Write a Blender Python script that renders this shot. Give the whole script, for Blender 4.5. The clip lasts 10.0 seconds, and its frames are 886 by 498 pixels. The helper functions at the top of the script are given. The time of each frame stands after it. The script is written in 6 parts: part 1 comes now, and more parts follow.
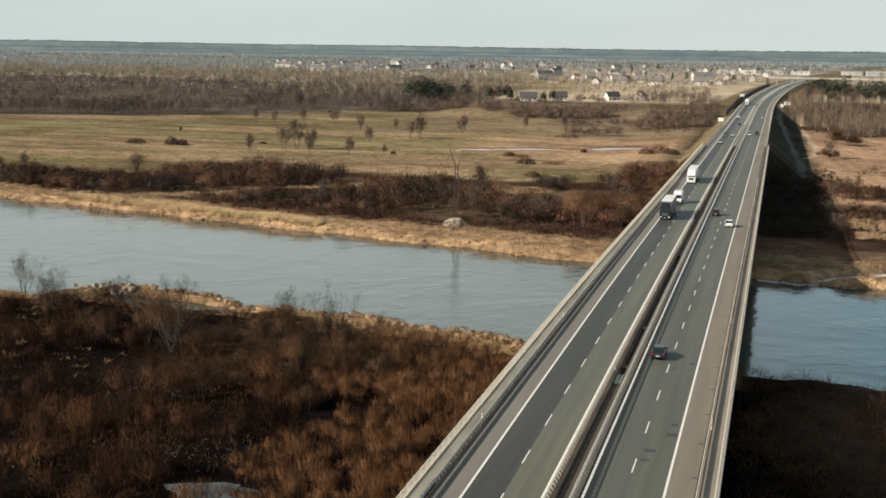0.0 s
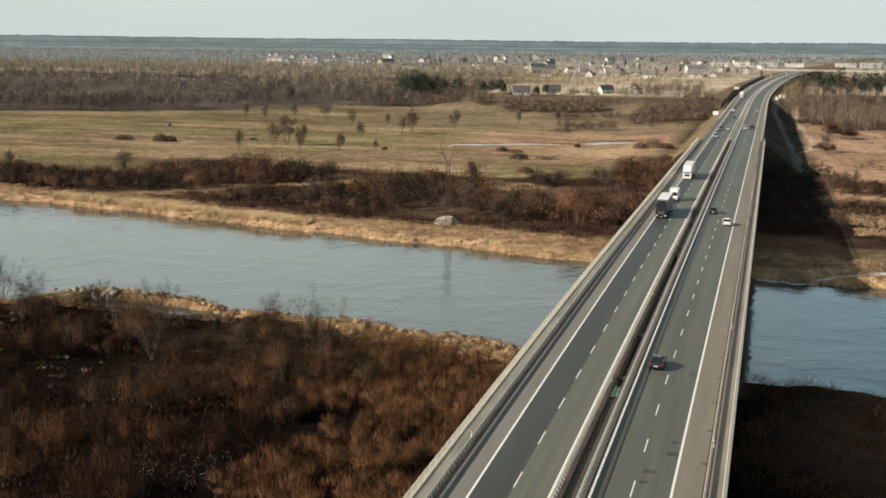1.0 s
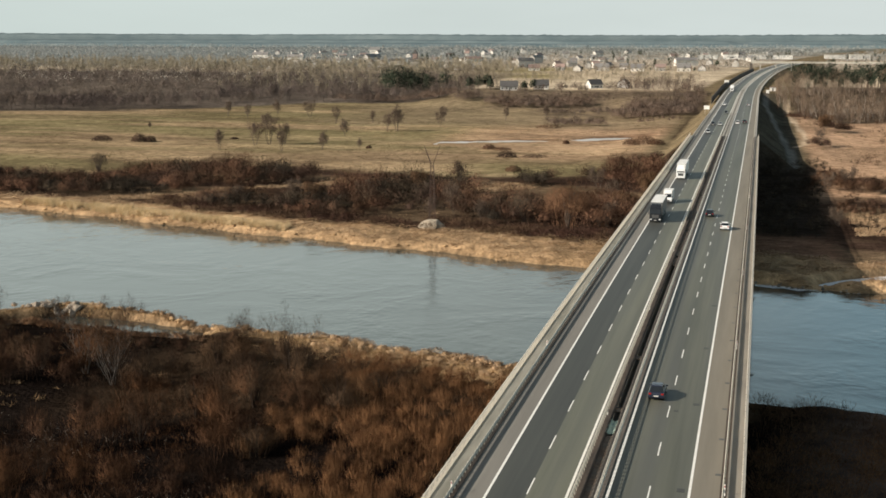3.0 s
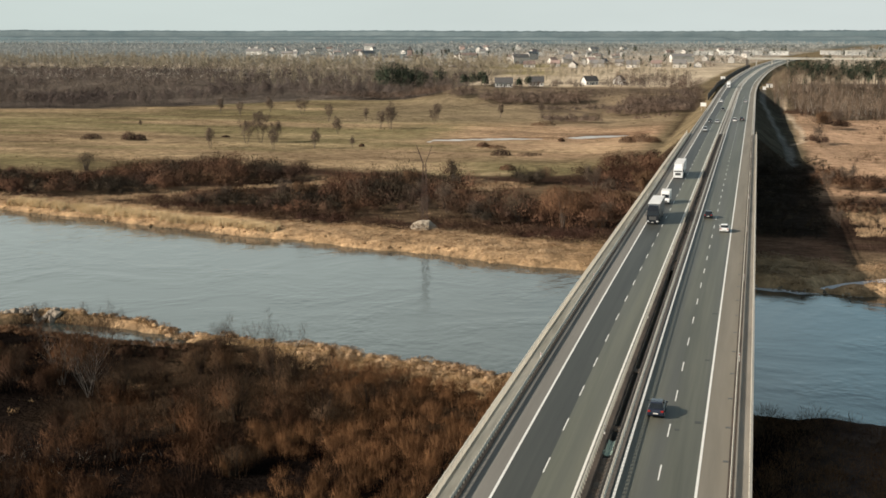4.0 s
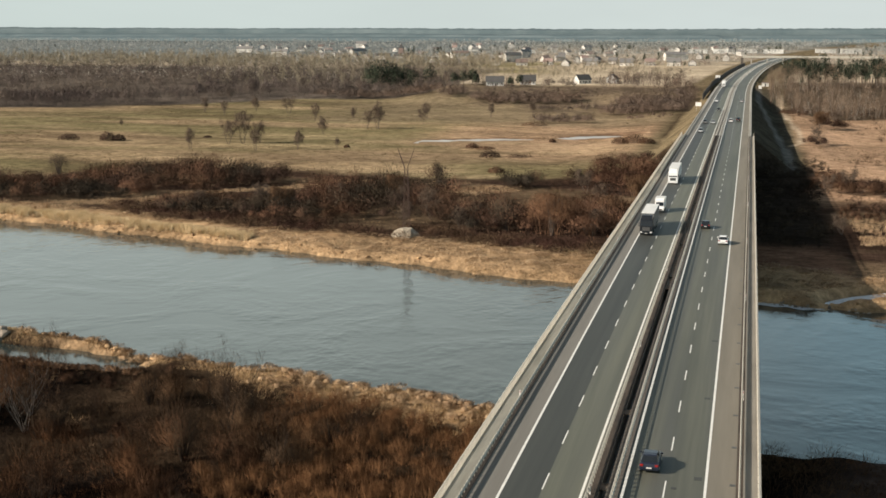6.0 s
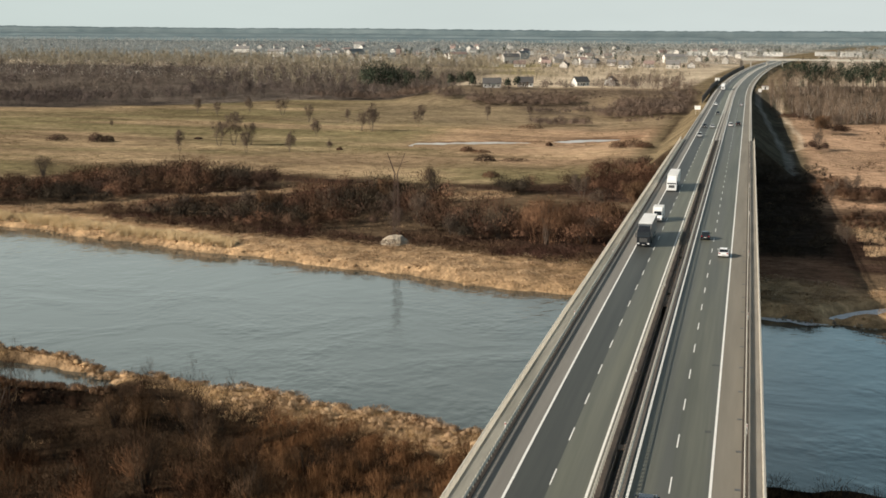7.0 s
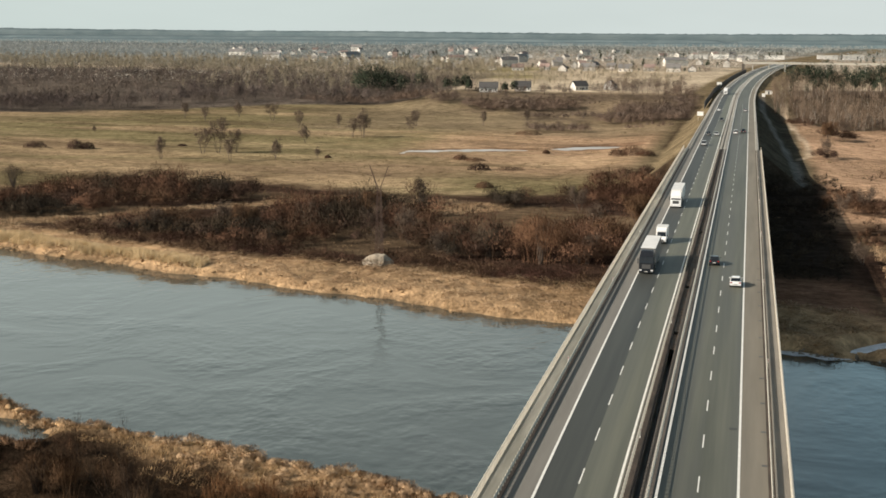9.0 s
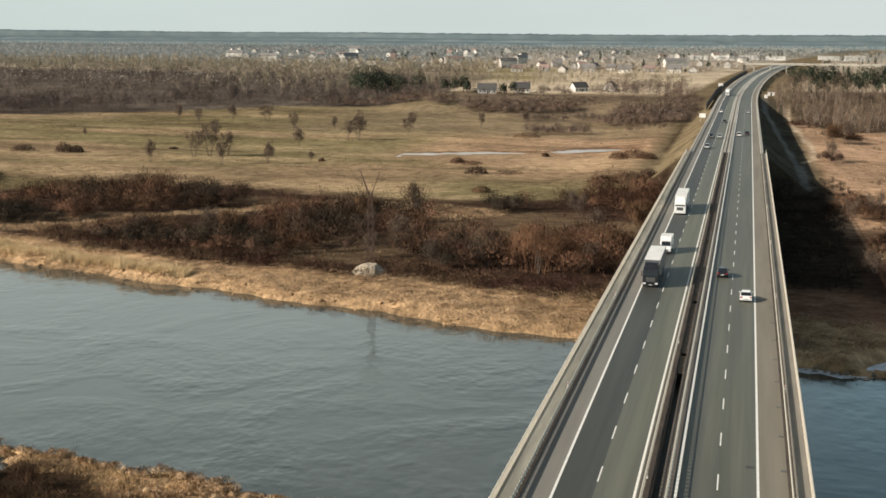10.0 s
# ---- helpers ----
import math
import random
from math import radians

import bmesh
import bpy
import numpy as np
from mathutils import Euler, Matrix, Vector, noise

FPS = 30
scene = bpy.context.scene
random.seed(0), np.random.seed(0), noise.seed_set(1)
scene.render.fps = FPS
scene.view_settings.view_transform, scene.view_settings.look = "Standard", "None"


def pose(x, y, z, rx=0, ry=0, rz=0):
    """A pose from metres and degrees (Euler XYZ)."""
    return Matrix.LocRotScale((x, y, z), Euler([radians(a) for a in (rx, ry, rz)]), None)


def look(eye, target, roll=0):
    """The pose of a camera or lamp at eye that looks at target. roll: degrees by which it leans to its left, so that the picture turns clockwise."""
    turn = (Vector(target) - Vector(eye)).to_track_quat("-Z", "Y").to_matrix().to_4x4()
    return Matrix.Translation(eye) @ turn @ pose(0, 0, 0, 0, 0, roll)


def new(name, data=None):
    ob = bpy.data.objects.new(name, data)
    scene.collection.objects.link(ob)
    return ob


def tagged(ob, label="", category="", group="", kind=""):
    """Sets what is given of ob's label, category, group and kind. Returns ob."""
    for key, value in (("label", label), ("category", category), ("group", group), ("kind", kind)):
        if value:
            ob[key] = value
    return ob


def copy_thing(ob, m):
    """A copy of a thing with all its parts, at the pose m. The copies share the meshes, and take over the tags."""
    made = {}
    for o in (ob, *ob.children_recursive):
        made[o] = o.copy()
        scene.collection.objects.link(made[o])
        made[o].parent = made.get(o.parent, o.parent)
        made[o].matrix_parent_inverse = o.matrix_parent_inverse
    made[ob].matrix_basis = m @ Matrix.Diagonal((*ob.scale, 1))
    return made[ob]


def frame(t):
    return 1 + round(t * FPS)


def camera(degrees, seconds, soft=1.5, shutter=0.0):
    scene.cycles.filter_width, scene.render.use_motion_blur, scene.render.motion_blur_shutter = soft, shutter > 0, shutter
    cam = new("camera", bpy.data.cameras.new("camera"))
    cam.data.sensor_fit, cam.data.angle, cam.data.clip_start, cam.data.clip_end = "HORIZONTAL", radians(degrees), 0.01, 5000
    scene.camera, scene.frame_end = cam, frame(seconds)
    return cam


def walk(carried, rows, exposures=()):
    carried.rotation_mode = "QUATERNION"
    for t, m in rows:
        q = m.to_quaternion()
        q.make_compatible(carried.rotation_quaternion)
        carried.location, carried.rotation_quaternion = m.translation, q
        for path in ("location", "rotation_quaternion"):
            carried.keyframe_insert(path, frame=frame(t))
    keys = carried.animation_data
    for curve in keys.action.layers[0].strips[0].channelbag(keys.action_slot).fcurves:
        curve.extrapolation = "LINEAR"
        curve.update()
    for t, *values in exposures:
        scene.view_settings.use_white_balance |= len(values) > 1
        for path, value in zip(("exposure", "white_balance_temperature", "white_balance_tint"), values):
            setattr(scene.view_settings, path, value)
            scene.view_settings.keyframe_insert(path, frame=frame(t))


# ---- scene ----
FIELD = 40.06
cam = camera(FIELD, 10.0, soft=1.62)
# seconds, x, y, z, yaw, pitch, roll
ROWS = [
    (0.0, 16.81, -112.88, 39.31, 15.32, -9.37, 0.77),
    (0.5, 16.35, -109.22, 39.43, 15.18, -9.46, 0.67),
    (1.0, 15.66, -105.78, 39.75, 15.04, -9.68, 0.52),
    (1.5, 15.03, -102.21, 39.90, 14.91, -9.77, 0.40),
    (2.0, 14.28, -98.68, 40.01, 14.78, -9.81, 0.29),
    (2.5, 13.79, -95.18, 40.10, 14.66, -9.86, 0.13),
    (4.0, 12.32, -84.51, 40.33, 14.34, -10.10, -0.04),
    (4.5, 11.98, -80.65, 40.44, 14.25, -10.18, -0.10),
    (5.0, 11.68, -76.56, 40.28, 14.18, -10.21, -0.11),
    (5.5, 11.31, -72.17, 40.23, 14.11, -10.21, -0.10),
    (7.0, 10.28, -57.02, 40.38, 13.96, -10.17, 0.33),
    (7.5, 9.78, -51.61, 40.32, 13.94, -10.14, 0.34),
    (8.0, 9.17, -45.82, 40.36, 13.94, -10.11, 0.32),
    (8.5, 8.56, -40.26, 40.43, 13.95, -10.09, 0.29),
    (9.0, 7.84, -34.65, 40.60, 13.94, -10.05, 0.38),
    (9.5, 7.02, -28.87, 40.50, 13.93, -10.03, 0.39),
    (10.0, 6.17, -22.60, 40.19, 13.93, -9.99, 0.33),
]
walk(cam, [(t, pose(x, y, z, 90 + pitch, 0, yaw) @ pose(0, 0, 0, 0, 0, roll)) for t, x, y, z, yaw, pitch, roll in ROWS])

# ---- light ----
SUN_WAY = Vector((1.70, 0.95, -1.0)).normalized()
world = bpy.data.worlds.new("sky")
scene.world = world
world.use_nodes = True
wn, wl = world.node_tree.nodes, world.node_tree.links
sky = wn.new("ShaderNodeTexSky")
sky.sky_type = "NISHITA"
sky.sun_disc = False
sky.sun_elevation = math.asin(-SUN_WAY.z)
sky.sun_rotation = math.atan2(-SUN_WAY.x, -SUN_WAY.y)
sky.air_density, sky.dust_density, sky.ozone_density = 1.0, 4.0, 1.0
veil = wn.new("ShaderNodeTexNoise")
veil.inputs["Scale"].default_value = 2.2
veil.inputs["Detail"].default_value = 6.0
place = wn.new("ShaderNodeTexCoord")
stretch = wn.new("ShaderNodeMapping")
stretch.inputs["Scale"].default_value = (1.0, 1.0, 5.0)
wl.new(place.outputs["Generated"], stretch.inputs["Vector"])
wl.new(stretch.outputs["Vector"], veil.inputs["Vector"])
ramp = wn.new("ShaderNodeMapRange")
ramp.inputs["From Min"].default_value, ramp.inputs["From Max"].default_value = 0.35, 0.65
ramp.inputs["To Min"].default_value, ramp.inputs["To Max"].default_value = 0.90, 1.0
wl.new(veil.outputs["Fac"], ramp.inputs["Value"])
cloud = wn.new("ShaderNodeMix")
cloud.data_type = "RGBA"
rise = wn.new("ShaderNodeSeparateXYZ")
wl.new(place.outputs["Generated"], rise.inputs["Vector"])
low = wn.new("ShaderNodeMapRange")
low.inputs["From Min"].default_value, low.inputs["From Max"].default_value = 0.26, 0.58
low.inputs["To Min"].default_value, low.inputs["To Max"].default_value = 1.0, 0.10
wl.new(rise.outputs["Z"], low.inputs["Value"])
veiled = wn.new("ShaderNodeMath")
veiled.operation = "MULTIPLY"
wl.new(ramp.outputs["Result"], veiled.inputs[0])
wl.new(low.outputs["Result"], veiled.inputs[1])
wl.new(veiled.outputs["Value"], cloud.inputs["Factor"])
wl.new(sky.outputs["Color"], cloud.inputs[6])
tint = wn.new("ShaderNodeMix")
tint.data_type = "RGBA"
tint.inputs[6].default_value, tint.inputs[7].default_value = (10.3, 11.7, 11.2, 1), (11.7, 12.8, 12.5, 1)
across = wn.new("ShaderNodeMapRange")
across.inputs["From Min"].default_value, across.inputs["From Max"].default_value = -0.6, 0.2
wl.new(rise.outputs["X"], across.inputs["Value"])
wl.new(across.outputs["Result"], tint.inputs["Factor"])
# the haze turns to thin blue above the horizon away from the sun, and is brightest on the side towards it
blue = wn.new("ShaderNodeMix")
blue.data_type = "RGBA"
blue.inputs[7].default_value = (7.6, 11.6, 13.4, 1)
share = wn.new("ShaderNodeMath")
share.operation = "MULTIPLY"
for k, (axis, start, end) in enumerate((("Z", 0.04, 0.18), ("X", -0.2, 0.1))):
    grow = wn.new("ShaderNodeMapRange")
    grow.inputs["From Min"].default_value, grow.inputs["From Max"].default_value = start, end
    wl.new(rise.outputs[axis], grow.inputs["Value"])
    wl.new(grow.outputs["Result"], share.inputs[k])
wl.new(share.outputs["Value"], blue.inputs["Factor"])
wl.new(tint.outputs[2], blue.inputs[6])
glow = wn.new("ShaderNodeMix")
glow.data_type = "RGBA"
glow.inputs[7].default_value = (13.6, 15.3, 14.5, 1)
part_lit = wn.new("ShaderNodeMath")
part_lit.operation = "MULTIPLY"
for k, (axis, start, end) in enumerate((("Z", 0.04, 0.14), ("X", -0.02, -0.34))):
    grow = wn.new("ShaderNodeMapRange")
    grow.inputs["From Min"].default_value, grow.inputs["From Max"].default_value = start, end
    wl.new(rise.outputs[axis], grow.inputs["Value"])
    wl.new(grow.outputs["Result"], part_lit.inputs[k])
wl.new(part_lit.outputs["Value"], glow.inputs["Factor"])
wl.new(blue.outputs[2], glow.inputs[6])
wl.new(glow.outputs[2], cloud.inputs[7])
wl.new(cloud.outputs[2], wn["Background"].inputs["Color"])
wn["Background"].inputs["Strength"].default_value = 0.0465

lamp = bpy.data.lights.new("sun", "SUN")
lamp.energy, lamp.angle, lamp.color = 5.0, radians(0.6), (1.0, 0.892, 0.772)
sun = new("sun", lamp)
sun.matrix_world = look(-SUN_WAY * 400, (0, 0, 0))
scene.view_settings.exposure = 0.39


# ---- materials ----
def shade(name, dark, light, scale=1.0, rough=0.8, bump=0.0, bump_scale=None, metal=0.0, big=None, big_scale=0.05, big_amount=0.5, island=0.0, piece=0.0, stretch=(1, 1, 1), ior=1.45, spec=None, tone=False):
    """Two-scale noise between dark and light; big: a second colour in large patches; island and piece: brightness change from piece to piece; tone: from bush to bush."""
    m = bpy.data.materials.new(name)
    m.use_nodes = True
    n, l = m.node_tree.nodes, m.node_tree.links
    p = n["Principled BSDF"]
    p.inputs["Roughness"].default_value = rough
    p.inputs["Metallic"].default_value = metal
    p.inputs["IOR"].default_value = ior
    if spec is not None:
        p.inputs["Specular IOR Level"].default_value = spec
    geo = n.new("ShaderNodeNewGeometry")
    mp = n.new("ShaderNodeMapping")
    mp.inputs["Scale"].default_value = stretch
    l.new(geo.outputs["Position"], mp.inputs["Vector"])
    nz = n.new("ShaderNodeTexNoise")
    nz.inputs["Scale"].default_value, nz.inputs["Detail"].default_value, nz.inputs["Roughness"].default_value = scale, 6.0, 0.6
    l.new(mp.outputs["Vector"], nz.inputs["Vector"])
    fac = n.new("ShaderNodeMapRange")
    fac.inputs["From Min"].default_value, fac.inputs["From Max"].default_value = 0.3, 0.7
    l.new(nz.outputs["Fac"], fac.inputs["Value"])
    mix = n.new("ShaderNodeMix")
    mix.data_type = "RGBA"
    l.new(fac.outputs["Result"], mix.inputs["Factor"])
    mix.inputs[6].default_value, mix.inputs[7].default_value = (*dark, 1), (*light, 1)
    col = mix.outputs[2]
    if big:
        nb = n.new("ShaderNodeTexNoise")
        nb.inputs["Scale"].default_value, nb.inputs["Detail"].default_value = big_scale, 4.0
        l.new(mp.outputs["Vector"], nb.inputs["Vector"])
        fb = n.new("ShaderNodeMapRange")
        fb.inputs["From Min"].default_value, fb.inputs["From Max"].default_value, fb.inputs["To Max"].default_value = 0.42, 0.62, big_amount
        l.new(nb.outputs["Fac"], fb.inputs["Value"])
        mb = n.new("ShaderNodeMix")
        mb.data_type = "RGBA"
        l.new(fb.outputs["Result"], mb.inputs["Factor"])
        l.new(col, mb.inputs[6])
        mb.inputs[7].default_value = (*big, 1)
        col = mb.outputs[2]
    for amount, source in ((island, geo.outputs["Random Per Island"]), (piece, None)):
        if amount:
            if source is None:
                source = n.new("ShaderNodeObjectInfo").outputs["Random"]
            vary = n.new("ShaderNodeMapRange")
            vary.inputs["To Min"].default_value, vary.inputs["To Max"].default_value = 1 - amount, 1 + amount
            l.new(source, vary.inputs["Value"])
            hsv = n.new("ShaderNodeHueSaturation")
            l.new(vary.outputs["Result"], hsv.inputs["Value"])
            l.new(col, hsv.inputs["Color"])
            col = hsv.outputs["Color"]
    if tone:
        tn = n.new("ShaderNodeAttribute")
        tn.attribute_name = "tone"
        ht = n.new("ShaderNodeHueSaturation")
        l.new(tn.outputs["Fac"], ht.inputs["Value"])
        l.new(col, ht.inputs["Color"])
        col = ht.outputs["Color"]
    l.new(col, p.inputs["Base Color"])
    if bump:
        bz = n.new("ShaderNodeTexNoise")
        bz.inputs["Scale"].default_value, bz.inputs["Detail"].default_value = bump_scale or scale * 3, 5.0
        l.new(mp.outputs["Vector"], bz.inputs["Vector"])
        b = n.new("ShaderNodeBump")
        b.inputs["Strength"].default_value, b.inputs["Distance"].default_value = 0.8, bump
        l.new(bz.outputs["Fac"], b.inputs["Height"])
        l.new(b.outputs["Normal"], p.inputs["Normal"])
    return m


def ground_shade():
    """The base colour comes from the land's zones (soil, dry grass, meadow, field), with shade and haze put into some,
    broken up by noise at three scales.
    """
    m = bpy.data.materials.new("land")
    m.use_nodes = True
    n, l = m.node_tree.nodes, m.node_tree.links
    p = n["Principled BSDF"]
    p.inputs["Roughness"].default_value = 0.95
    p.inputs["Specular IOR Level"].default_value = 0.0
    zone = n.new("ShaderNodeAttribute")
    zone.attribute_name = "zone"
    geo = n.new("ShaderNodeNewGeometry")
    col = zone.outputs["Color"]
    for scale, low, high, stretch in ((0.9, 0.74, 1.26, (1, 1, 1)), (0.3, 0.58, 1.40, (0.8, 1.0, 1)), (0.045, 0.66, 1.30, (0.7, 1.1, 1)), (0.012, 0.75, 1.22, (0.8, 1.2, 1))):
        mp = n.new("ShaderNodeMapping")
        mp.inputs["Scale"].default_value = stretch
        l.new(geo.outputs["Position"], mp.inputs["Vector"])
        nz = n.new("ShaderNodeTexNoise")
        nz.inputs["Scale"].default_value, nz.inputs["Detail"].default_value, nz.inputs["Roughness"].default_value = scale, 6.0, 0.65
        l.new(mp.outputs["Vector"], nz.inputs["Vector"])
        r = n.new("ShaderNodeMapRange")
        r.inputs["From Min"].default_value, r.inputs["From Max"].default_value = 0.3, 0.7
        r.inputs["To Min"].default_value, r.inputs["To Max"].default_value = low, high
        l.new(nz.outputs["Fac"], r.inputs["Value"])
        h = n.new("ShaderNodeHueSaturation")
        l.new(r.outputs["Result"], h.inputs["Value"])
        l.new(col, h.inputs["Color"])
        col = h.outputs["Color"]
    l.new(col, p.inputs["Base Color"])
    bz = n.new("ShaderNodeTexNoise")
    bz.inputs["Scale"].default_value, bz.inputs["Detail"].default_value = 1.3, 7.0
    l.new(geo.outputs["Position"], bz.inputs["Vector"])
    b = n.new("ShaderNodeBump")
    b.inputs["Strength"].default_value, b.inputs["Distance"].default_value = 0.9, 0.5
    l.new(bz.outputs["Fac"], b.inputs["Height"])
    l.new(b.outputs["Normal"], p.inputs["Normal"])
    return m


def water_shade(name, ripple):
    m = bpy.data.materials.new(name)
    m.use_nodes = True
    n, l = m.node_tree.nodes, m.node_tree.links
    p = n["Principled BSDF"]
    p.inputs["Base Color"].default_value = (0.030, 0.041, 0.039, 1)
    p.inputs["Roughness"].default_value = 0.11 if ripple else 0.04
    p.inputs["IOR"].default_value = 1.53
    geo = n.new("ShaderNodeNewGeometry")
    height = None
    patch = n.new("ShaderNodeTexNoise")
    patch.inputs["Scale"].default_value, patch.inputs["Detail"].default_value, patch.inputs["Distortion"].default_value = 0.03, 4.0, 1.0
    l.new(geo.outputs["Position"], patch.inputs["Vector"])
    gust = n.new("ShaderNodeMapRange")
    gust.inputs["From Min"].default_value, gust.inputs["From Max"].default_value = 0.38, 0.62
    gust.inputs["To Min"].default_value, gust.inputs["To Max"].default_value = 0.25, 2.4
    l.new(patch.outputs["Fac"], gust.inputs["Value"])
    for scale, amount, stretch, detail in ((0.62, 0.036, (1.0, 0.8, 1), 2.0), (0.24, 0.070, (1.0, 0.8, 1), 2.0), (0.05, 0.08, (0.8, 1.2, 1), 2.0)):
        mp = n.new("ShaderNodeMapping")
        mp.inputs["Scale"].default_value = stretch
        mp.inputs["Rotation"].default_value = (0, 0, radians(14))
        l.new(geo.outputs["Position"], mp.inputs["Vector"])
        nz = n.new("ShaderNodeTexNoise")
        nz.inputs["Scale"].default_value, nz.inputs["Detail"].default_value, nz.inputs["Distortion"].default_value = scale, detail, 0.15
        l.new(mp.outputs["Vector"], nz.inputs["Vector"])
        b = n.new("ShaderNodeBump")
        b.inputs["Strength"].default_value, b.inputs["Distance"].default_value = 1.0, amount * ripple
        wave = n.new("ShaderNodeMath")
        wave.operation = "MULTIPLY"
        l.new(nz.outputs["Fac"], wave.inputs[0])
        l.new(gust.outputs["Result"], wave.inputs[1])
        l.new(wave.outputs["Value"] if scale > 0.1 else nz.outputs["Fac"], b.inputs["Height"])
        if height is not None:
            l.new(height, b.inputs["Normal"])
        height = b.outputs["Normal"]
    l.new(height, p.inputs["Normal"])
    return m


LAND, WATER, CALM = ground_shade(), water_shade("river_water", 1.0), water_shade("still_water", 0.1)
ICE = shade("pale_ice", (0.33, 0.31, 0.285), (0.50, 0.475, 0.44), 0.12, 0.35, big=(0.27, 0.23, 0.18), big_scale=0.06, big_amount=0.6)
SNOW_ICE = shade("snowy_ice", (0.50, 0.52, 0.54), (0.80, 0.81, 0.82), 0.5, 0.6, 0.03, 2.0)
ASPHALT = shade("asphalt_worn", (0.066, 0.067, 0.050), (0.122, 0.122, 0.091), 0.9, 0.58, 0.004, 30, big=(0.085, 0.085, 0.078), big_scale=0.35, big_amount=0.5, stretch=(1, 0.02, 1))
ASPHALT_PALE = shade("asphalt_bleached", (0.084, 0.086, 0.062), (0.146, 0.147, 0.107), 0.9, 0.58, 0.004, 30, big=(0.075, 0.077, 0.068), big_scale=0.35, big_amount=0.45, stretch=(1, 0.02, 1))
ASPHALT_DARK = shade("asphalt_new", (0.032, 0.033, 0.029), (0.061, 0.062, 0.052), 0.9, 0.58, 0.004, 30, stretch=(1, 0.02, 1))
SHOULDER_L = shade("asphalt_shoulder", (0.145, 0.137, 0.118), (0.200, 0.189, 0.163), 0.6, 0.9, 0.004, 30, stretch=(1, 0.06, 1))
SHOULDER_R = shade("asphalt_shoulder_dusty", (0.145, 0.131, 0.103), (0.196, 0.177, 0.139), 0.6, 0.9, 0.004, 30, stretch=(1, 0.06, 1))
PAINT = shade("road_paint", (0.62, 0.61, 0.55), (0.80, 0.79, 0.74), 3.0, 0.6)
CONCRETE = shade("concrete", (0.32, 0.30, 0.26), (0.46, 0.43, 0.37), 0.5, 0.85, 0.01, 8, big=(0.26, 0.24, 0.20), big_scale=0.25, big_amount=0.5)
CONCRETE_PALE = shade("concrete_pale", (0.40, 0.375, 0.32), (0.54, 0.505, 0.43), 0.6, 0.8, 0.005, 8)
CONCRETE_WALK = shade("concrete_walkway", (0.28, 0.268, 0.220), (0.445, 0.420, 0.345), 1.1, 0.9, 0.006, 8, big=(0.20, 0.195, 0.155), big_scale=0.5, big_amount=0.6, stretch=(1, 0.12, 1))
CONCRETE_SHADED = shade("concrete_shaded", (0.17, 0.155, 0.13), (0.26, 0.24, 0.20), 0.5, 0.9, 0.005, 8, stretch=(1, 0.15, 1))
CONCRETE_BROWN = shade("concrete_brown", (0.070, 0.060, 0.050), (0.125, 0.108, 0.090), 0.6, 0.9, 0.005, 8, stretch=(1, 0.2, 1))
ALUMINIUM = shade("pale_railing_metal", (0.57, 0.515, 0.42), (0.70, 0.64, 0.535), 1.0, 0.55, metal=0.1)
STEEL = shade("galvanised_steel", (0.40, 0.375, 0.32), (0.54, 0.51, 0.43), 2.5, 0.55, metal=0.1)
DARK_STEEL = shade("dark_steel", (0.05, 0.05, 0.05), (0.09, 0.09, 0.085), 2.5, 0.6)
# dark colour that stands in for the shade of the guard rails
RAIL_SHADE = shade("rail_shade", (0.030, 0.024, 0.019), (0.085, 0.064, 0.048), 0.9, 0.95, 0.01, 6, stretch=(1, 0.3, 1))
DEBRIS = shade("median_litter", (0.050, 0.036, 0.026), (0.155, 0.112, 0.078), 1.6, 0.95, 0.01, 6, big=(0.10, 0.095, 0.08), big_scale=0.4, big_amount=0.6)
RUST = shade("rusty_steel", (0.040, 0.024, 0.018), (0.09, 0.050, 0.035), 1.5, 0.8)
# near-black dark end: shade within the thicket is put into the twig colour
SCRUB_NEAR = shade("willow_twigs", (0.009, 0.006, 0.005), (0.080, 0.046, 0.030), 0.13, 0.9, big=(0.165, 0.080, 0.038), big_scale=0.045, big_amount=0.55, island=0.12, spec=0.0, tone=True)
# the same willow twigs in a lit tone
SCRUB_LIT = shade("lit_willow_twigs", (0.036, 0.023, 0.015), (0.142, 0.086, 0.049), 0.13, 0.9, big=(0.205, 0.108, 0.050), big_scale=0.05, big_amount=0.75, island=0.12, spec=0.0, tone=True)
# dark end lowered for the shaded inside of the bushes
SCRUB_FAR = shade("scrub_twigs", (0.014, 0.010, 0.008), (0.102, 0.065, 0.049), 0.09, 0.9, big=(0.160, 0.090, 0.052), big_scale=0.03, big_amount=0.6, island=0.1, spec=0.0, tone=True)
TWIG_GREY = shade("grey_brown_twigs", (0.048, 0.039, 0.037), (0.160, 0.126, 0.110), 0.09, 0.9, big=(0.225, 0.180, 0.135), big_scale=0.012, big_amount=0.5, island=0.08, spec=0.0, tone=True)
TWIG_PALE = shade("pale_poplar_twigs", (0.22, 0.185, 0.130), (0.34, 0.29, 0.205), 0.06, 0.9, island=0.15, spec=0.0, tone=True)
BARRIER = shade("weathered_timber", (0.085, 0.062, 0.048), (0.16, 0.118, 0.090), 0.8, 0.95, piece=0.2)
BARK = shade("bark", (0.075, 0.055, 0.042), (0.17, 0.13, 0.10), 1.2, 0.95, island=0.2)
TWIG = shade("tree_twigs", (0.088, 0.067, 0.052), (0.180, 0.134, 0.100), 0.3, 0.9, island=0.3, spec=0.0)
PINE = shade("pine_needles", (0.024, 0.032, 0.023), (0.058, 0.070, 0.046), 0.15, 0.9, island=0.15, spec=0.0, tone=True)
